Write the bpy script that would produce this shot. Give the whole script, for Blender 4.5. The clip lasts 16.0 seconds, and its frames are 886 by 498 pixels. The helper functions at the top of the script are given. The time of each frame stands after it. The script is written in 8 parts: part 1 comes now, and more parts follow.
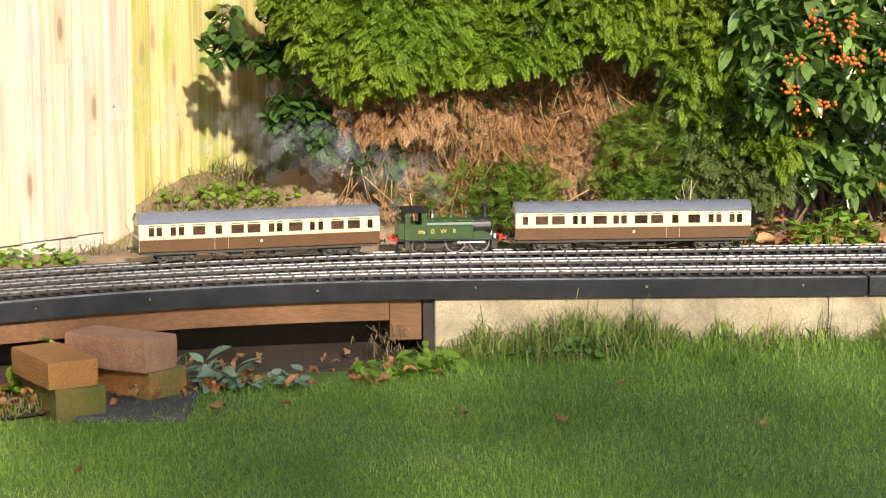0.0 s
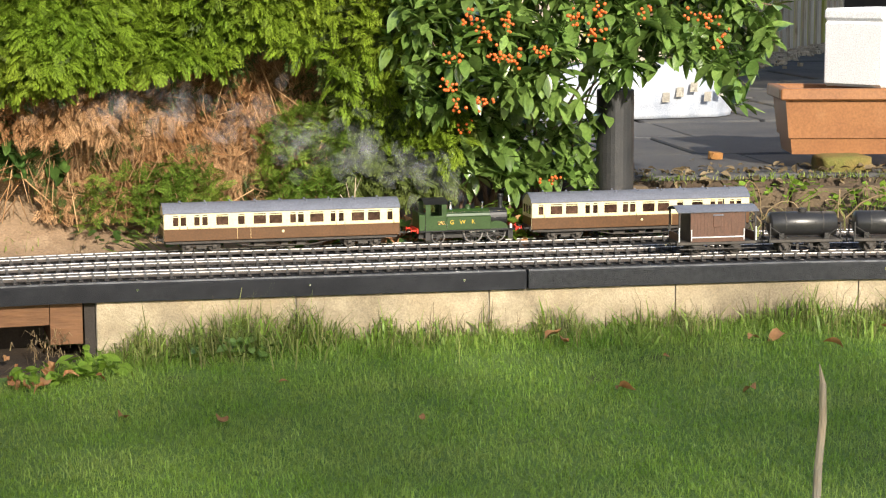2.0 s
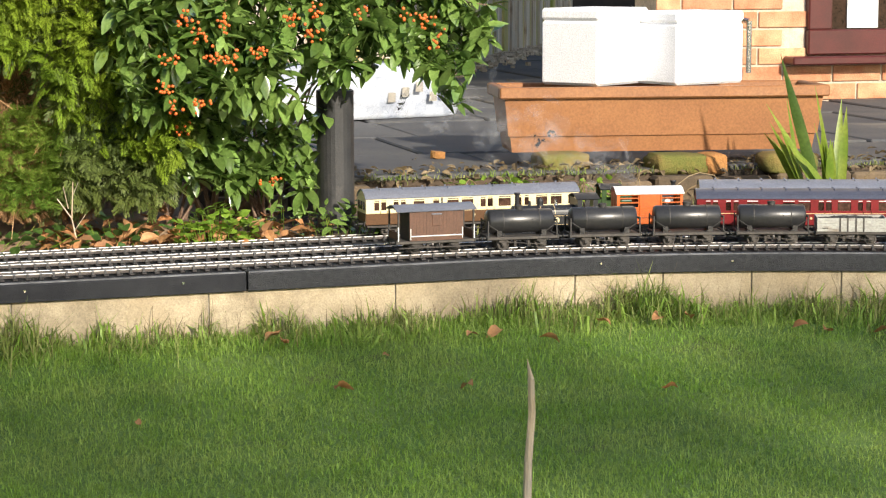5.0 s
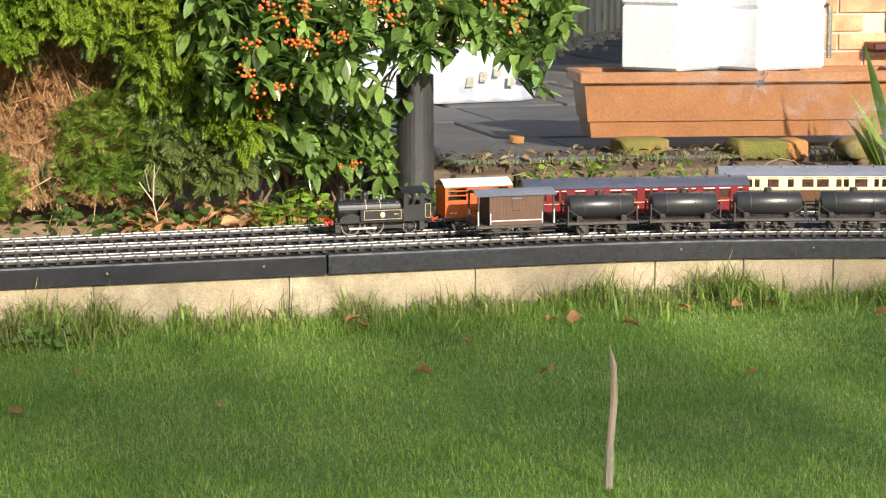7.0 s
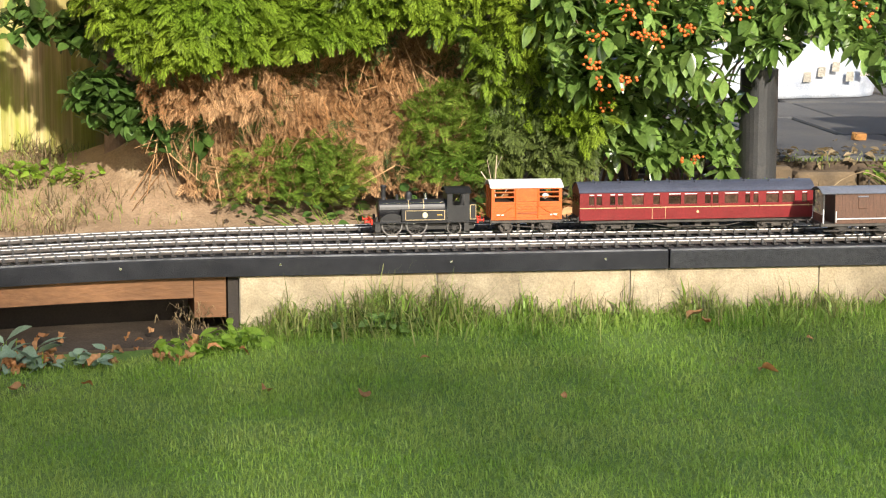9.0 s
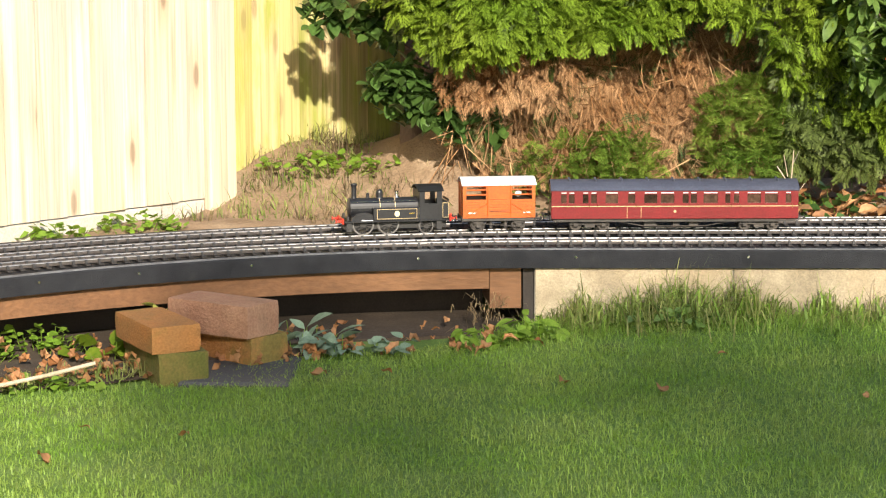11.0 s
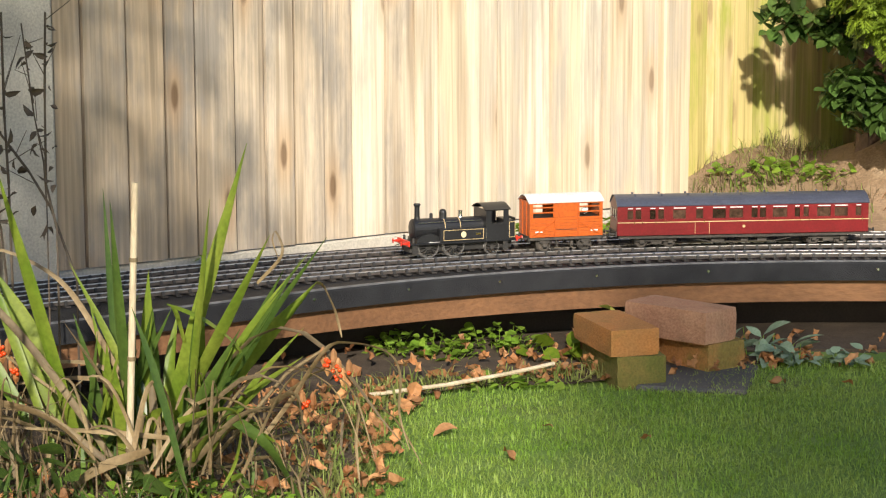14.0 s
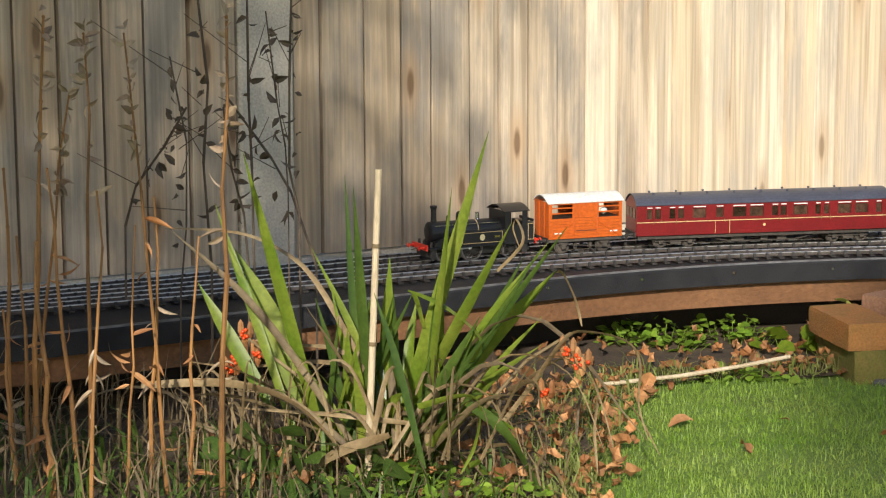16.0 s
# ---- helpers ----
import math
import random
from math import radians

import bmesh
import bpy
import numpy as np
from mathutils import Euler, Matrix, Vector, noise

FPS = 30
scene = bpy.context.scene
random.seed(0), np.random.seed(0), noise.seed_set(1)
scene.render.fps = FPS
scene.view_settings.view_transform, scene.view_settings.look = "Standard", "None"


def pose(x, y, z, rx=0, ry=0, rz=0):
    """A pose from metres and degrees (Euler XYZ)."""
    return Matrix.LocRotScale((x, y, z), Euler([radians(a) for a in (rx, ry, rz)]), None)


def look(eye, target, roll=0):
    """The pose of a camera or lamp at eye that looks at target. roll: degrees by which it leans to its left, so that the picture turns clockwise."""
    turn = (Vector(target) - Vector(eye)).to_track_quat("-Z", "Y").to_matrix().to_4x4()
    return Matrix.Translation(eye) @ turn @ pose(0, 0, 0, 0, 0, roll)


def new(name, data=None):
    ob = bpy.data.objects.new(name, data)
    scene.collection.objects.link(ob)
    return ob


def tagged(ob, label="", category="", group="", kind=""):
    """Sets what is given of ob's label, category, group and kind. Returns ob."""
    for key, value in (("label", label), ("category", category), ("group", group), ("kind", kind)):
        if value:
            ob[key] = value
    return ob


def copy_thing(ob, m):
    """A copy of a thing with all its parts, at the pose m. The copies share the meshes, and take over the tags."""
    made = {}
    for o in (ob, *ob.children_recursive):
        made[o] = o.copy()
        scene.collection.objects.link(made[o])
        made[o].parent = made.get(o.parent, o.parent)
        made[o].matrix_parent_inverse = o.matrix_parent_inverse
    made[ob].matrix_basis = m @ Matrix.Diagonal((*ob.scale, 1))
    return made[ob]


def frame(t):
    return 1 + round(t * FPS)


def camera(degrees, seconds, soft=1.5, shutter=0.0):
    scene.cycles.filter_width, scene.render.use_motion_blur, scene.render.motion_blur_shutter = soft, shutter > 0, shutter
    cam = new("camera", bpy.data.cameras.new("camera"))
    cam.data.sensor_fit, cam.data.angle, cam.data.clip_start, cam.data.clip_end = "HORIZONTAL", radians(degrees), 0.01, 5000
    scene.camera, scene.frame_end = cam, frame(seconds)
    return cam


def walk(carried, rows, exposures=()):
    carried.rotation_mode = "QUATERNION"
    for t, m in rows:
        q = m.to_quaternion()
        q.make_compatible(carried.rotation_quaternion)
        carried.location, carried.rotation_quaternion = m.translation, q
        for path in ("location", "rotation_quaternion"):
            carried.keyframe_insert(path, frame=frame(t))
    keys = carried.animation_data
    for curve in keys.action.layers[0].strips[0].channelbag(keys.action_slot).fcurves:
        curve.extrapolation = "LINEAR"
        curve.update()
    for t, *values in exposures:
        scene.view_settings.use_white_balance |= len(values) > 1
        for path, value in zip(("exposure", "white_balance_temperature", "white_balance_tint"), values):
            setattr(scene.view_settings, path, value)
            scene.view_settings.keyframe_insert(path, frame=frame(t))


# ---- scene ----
cam = camera(24.132, 16.0, soft=1.2)
EYE = 0.88
# seconds, x, y, yaw, pitch, roll: a hand-held pan about the body
ROWS = [
    (0.0, 0.0000, 0.4573, -0.000, -7.844, 0.151),
    (0.5, 0.0216, 0.4568, -2.705, -7.962, 0.126),
    (1.0, 0.0434, 0.4552, -5.444, -8.091, 0.146),
    (1.5, 0.0583, 0.4536, -7.325, -8.057, 0.107),
    (2.0, 0.0679, 0.4522, -8.541, -7.888, 0.136),
    (2.5, 0.0784, 0.4505, -9.872, -7.906, 0.080),
    (3.0, 0.0941, 0.4475, -11.875, -7.937, 0.196),
    (3.5, 0.1079, 0.4444, -13.643, -7.851, 0.519),
    (4.0, 0.1163, 0.4423, -14.737, -7.786, 0.428),
    (6.5, 0.1255, 0.4397, -15.927, -8.064, 0.078),
    (7.0, 0.1078, 0.4444, -13.631, -8.305, 0.143),
    (7.5, 0.0908, 0.4482, -11.456, -8.469, 0.131),
    (8.0, 0.0743, 0.4512, -9.346, -8.586, 0.088),
    (8.5, 0.0571, 0.4537, -7.172, -8.542, 0.226),
    (9.0, 0.0392, 0.4556, -4.923, -8.507, -0.068),
    (11.5, -0.0354, 0.4559, 4.439, -8.720, 0.118),
    (12.0, -0.0515, 0.4544, 6.466, -8.605, 0.112),
    (12.5, -0.0682, 0.4522, 8.574, -8.736, 0.254),
    (13.0, -0.0853, 0.4493, 10.750, -8.785, 0.220),
    (13.5, -0.0986, 0.4465, 12.447, -8.651, 0.190),
    (14.0, -0.1113, 0.4435, 14.083, -8.556, 0.199),
    (14.5, -0.1241, 0.4401, 15.746, -8.601, 0.241),
    (15.0, -0.1365, 0.4364, 17.368, -8.612, 0.183),
    (15.5, -0.1471, 0.4330, 18.764, -8.783, 0.313),
    (16.0, -0.1560, 0.4298, 19.951, -8.840, 0.299),
]
EXPOSURES = [(0.0, 0.48), (1.2, 0.56), (4.0, 0.52), (9.0, 0.68), (12.5, 0.58), (14.0, 0.28), (16.0, 0.08)]
walk(cam, [(t, pose(x, y, EYE, 90 + pitch, roll, yaw)) for t, x, y, yaw, pitch, roll in ROWS], EXPOSURES)

# ---- light: low autumn sun from behind and a little to the right ----
SUN_AZ, SUN_EL = 13.0, 25.0
SUN_DIR = Vector((math.sin(radians(SUN_AZ)) * math.cos(radians(SUN_EL)), -math.cos(radians(SUN_AZ)) * math.cos(radians(SUN_EL)), math.sin(radians(SUN_EL))))
world = bpy.data.worlds.new("sky")
scene.world = world
world.use_nodes = True
sky = world.node_tree.nodes.new("ShaderNodeTexSky")
sky.sky_type, sky.sun_disc = "NISHITA", False
sky.sun_elevation, sky.sun_rotation = radians(SUN_EL), radians(180 - SUN_AZ)
world.node_tree.links.new(sky.outputs[0], world.node_tree.nodes["Background"].inputs[0])
world.node_tree.nodes["Background"].inputs[1].default_value = 0.15
sun = new("sun", bpy.data.lights.new("sun", "SUN"))
sun.data.energy, sun.data.angle, sun.data.color = 5.0, radians(1.3), (1.0, 0.91, 0.77)
sun.matrix_world = look(SUN_DIR * 20, (0, 0, 0))

# ---- materials ----
def material(name, col, col2=None, rough=0.6, metal=0.0, scale=30.0, fine=220.0, bump=0.15, stretch=(1, 1, 1), vary=0.0, spec=0.5, dirt=None, dirt_at=0.62, clear=0.0, island=False, world_space=False):
    """A surface with blotches and grain at two sizes, fine relief, and a little change from piece to piece."""
    m = bpy.data.materials.new(name)
    m.use_nodes = True
    nt, n = m.node_tree, m.node_tree.nodes
    b = n["Principled BSDF"]
    b.inputs["Roughness"].default_value, b.inputs["Metallic"].default_value = rough, metal
    b.inputs["Specular IOR Level"].default_value = spec
    if clear:
        b.inputs["Coat Weight"].default_value, b.inputs["Coat Roughness"].default_value = clear, 0.12
    col2 = col2 or tuple(c * 0.72 for c in col)
    if world_space:
        pos = n.new("ShaderNodeNewGeometry").outputs["Position"]
    else:
        pos = n.new("ShaderNodeTexCoord").outputs["Object"]
    info = n.new("ShaderNodeObjectInfo")
    shift = n.new("ShaderNodeVectorMath")
    shift.operation = "MULTIPLY_ADD"
    nt.links.new(info.outputs["Random"], shift.inputs[0])
    shift.inputs[1].default_value = (0, 0, 0) if world_space else (7.3, 3.1, 5.7)
    nt.links.new(pos, shift.inputs[2])
    mp = n.new("ShaderNodeMapping")
    mp.inputs["Scale"].default_value = stretch
    nt.links.new(shift.outputs[0], mp.inputs[0])
    big, small = n.new("ShaderNodeTexNoise"), n.new("ShaderNodeTexNoise")
    for tex, sc, det in ((big, scale, 4), (small, fine, 3)):
        tex.inputs["Scale"].default_value, tex.inputs["Detail"].default_value = sc, det
        nt.links.new(mp.outputs[0], tex.inputs["Vector"])
    ramp = n.new("ShaderNodeMapRange")
    ramp.inputs[1].default_value, ramp.inputs[2].default_value = 0.32, 0.68
    nt.links.new(big.outputs[0], ramp.inputs[0])
    mix = n.new("ShaderNodeMix")
    mix.data_type = "RGBA"
    mix.inputs["A"].default_value, mix.inputs["B"].default_value = (*col, 1), (*col2, 1)
    nt.links.new(ramp.outputs[0], mix.inputs["Factor"])
    out = mix.outputs["Result"]
    grain = n.new("ShaderNodeMapRange")
    grain.inputs[1].default_value, grain.inputs[2].default_value, grain.inputs[3].default_value, grain.inputs[4].default_value = 0.3, 0.7, 0.82, 1.16
    nt.links.new(small.outputs[0], grain.inputs[0])
    val = grain.outputs[0]
    if vary:
        rnd = n.new("ShaderNodeMapRange")
        rnd.inputs[3].default_value, rnd.inputs[4].default_value = 1 - vary, 1 + vary
        src = n.new("ShaderNodeNewGeometry").outputs["Random Per Island"] if island else info.outputs["Random"]
        nt.links.new(src, rnd.inputs[0])
        mul = n.new("ShaderNodeMath")
        mul.operation = "MULTIPLY"
        nt.links.new(rnd.outputs[0], mul.inputs[0])
        nt.links.new(val, mul.inputs[1])
        val = mul.outputs[0]
    if dirt:
        spots = n.new("ShaderNodeTexNoise")
        spots.inputs["Scale"].default_value, spots.inputs["Detail"].default_value, spots.inputs["Roughness"].default_value = scale * 0.45, 6, 0.65
        nt.links.new(mp.outputs[0], spots.inputs["Vector"])
        cut = n.new("ShaderNodeMapRange")
        cut.inputs[1].default_value, cut.inputs[2].default_value = dirt_at - 0.08, dirt_at + 0.08
        nt.links.new(spots.outputs[0], cut.inputs[0])
        dm = n.new("ShaderNodeMix")
        dm.data_type = "RGBA"
        dm.inputs["B"].default_value = (*dirt, 1)
        nt.links.new(cut.outputs[0], dm.inputs["Factor"])
        nt.links.new(out, dm.inputs["A"])
        out = dm.outputs["Result"]
    hsv = n.new("ShaderNodeHueSaturation")
    nt.links.new(val, hsv.inputs["Value"])
    nt.links.new(out, hsv.inputs["Color"])
    nt.links.new(hsv.outputs[0], b.inputs["Base Color"])
    if bump:
        bn = n.new("ShaderNodeBump")
        bn.inputs["Strength"].default_value, bn.inputs["Distance"].default_value = bump, 0.004
        nt.links.new(small.outputs[0], bn.inputs["Height"])
        nt.links.new(bn.outputs[0], b.inputs["Normal"])
    return m


def leafy(name, col, col2, rough=0.45, spec=0.4, vary=0.35, through_light=0.35, scale=14.0):
    """Leaf or blade: colour changes from piece to piece, and light comes through."""
    m = material(name, col, col2, rough=rough, scale=scale, fine=120, bump=0.05, vary=vary, spec=spec, island=True)
    nt, n = m.node_tree, m.node_tree.nodes
    b, outp = n["Principled BSDF"], n["Material Output"]
    tr = n.new("ShaderNodeBsdfTranslucent")
    src = b.inputs["Base Color"].links[0].from_socket
    nt.links.new(src, tr.inputs["Color"])
    ms = n.new("ShaderNodeMixShader")
    ms.inputs[0].default_value = through_light
    nt.links.new(b.outputs[0], ms.inputs[1])
    nt.links.new(tr.outputs[0], ms.inputs[2])
    nt.links.new(ms.outputs[0], outp.inputs["Surface"])
    return m


def timber(name, pale, warm, grey, knots=0.55):
    """Sawn boards: each its own tint, long grain, grey weathering and oval knots."""
    m = bpy.data.materials.new(name)
    m.use_nodes = True
    nt, n = m.node_tree, m.node_tree.nodes
    b = n["Principled BSDF"]
    b.inputs["Roughness"].default_value, b.inputs["Specular IOR Level"].default_value = 0.85, 0.2
    info, tc = n.new("ShaderNodeObjectInfo"), n.new("ShaderNodeTexCoord")
    off = n.new("ShaderNodeVectorMath")
    off.operation = "MULTIPLY_ADD"
    nt.links.new(info.outputs["Random"], off.inputs[0])
    off.inputs[1].default_value = (3.7, 9.1, 23.0)
    nt.links.new(tc.outputs["Object"], off.inputs[2])

    def tex(kind, scale, **kw):
        mp, t = n.new("ShaderNodeMapping"), n.new(kind)
        if kind == "ShaderNodeTexVoronoi":
            t.voronoi_dimensions = "2D"
            mp.inputs["Rotation"].default_value = (radians(-90), 0, 0)
        mp.inputs["Scale"].default_value = scale
        nt.links.new(off.outputs[0], mp.inputs[0])
        nt.links.new(mp.outputs[0], t.inputs["Vector"])
        for k, v in kw.items():
            t.inputs[k].default_value = v
        return t

    def ranged(src, a, b2, lo, hi):
        r = n.new("ShaderNodeMapRange")
        for i, v in enumerate((a, b2, lo, hi)):
            r.inputs[i + 1].default_value = v
        nt.links.new(src, r.inputs[0])
        return r.outputs[0]

    def mixed(fac, a, b2):
        x = n.new("ShaderNodeMix")
        x.data_type = "RGBA"
        nt.links.new(fac, x.inputs["Factor"])
        for key, v in (("A", a), ("B", b2)):
            if isinstance(v, tuple):
                x.inputs[key].default_value = (*v, 1)
            else:
                nt.links.new(v, x.inputs[key])
        return x.outputs["Result"]

    fine = tex("ShaderNodeTexNoise", (150, 150, 3.0), Scale=1.0, Detail=5.0, Roughness=0.6)
    rings = tex("ShaderNodeTexNoise", (34, 34, 0.9), Scale=1.0, Detail=3.0, Distortion=1.2)
    stain = tex("ShaderNodeTexNoise", (9, 9, 2.2), Scale=1.0, Detail=5.0, Roughness=0.65)
    spot = tex("ShaderNodeTexVoronoi", (7.0, 0.01, 1.9), Scale=1.0, Randomness=1.0)
    col = mixed(ranged(info.outputs["Random"], 0.15, 0.85, 0.0, 1.0), pale, warm)
    col = mixed(ranged(rings.outputs[0], 0.44, 0.64, 0.0, 0.75), col, tuple(c * 0.62 for c in warm))
    col = mixed(ranged(stain.outputs[0], 0.46, 0.62, 0.0, 0.85), col, grey)
    col = mixed(ranged(spot.outputs["Distance"], 0.08, 0.20, 0.7 * knots, 0.0), col, (0.46, 0.30, 0.165))
    col = mixed(ranged(spot.outputs["Distance"], 0.040, 0.075, knots, 0.0), col, (0.15, 0.09, 0.05))
    hsv = n.new("ShaderNodeHueSaturation")
    nt.links.new(ranged(fine.outputs[0], 0.3, 0.7, 0.80, 1.14), hsv.inputs["Value"])
    nt.links.new(col, hsv.inputs["Color"])
    nt.links.new(hsv.outputs[0], b.inputs["Base Color"])
    bn = n.new("ShaderNodeBump")
    bn.inputs["Strength"].default_value, bn.inputs["Distance"].default_value = 0.6, 0.003
    nt.links.new(fine.outputs[0], bn.inputs["Height"])
    nt.links.new(bn.outputs[0], b.inputs["Normal"])
    return m


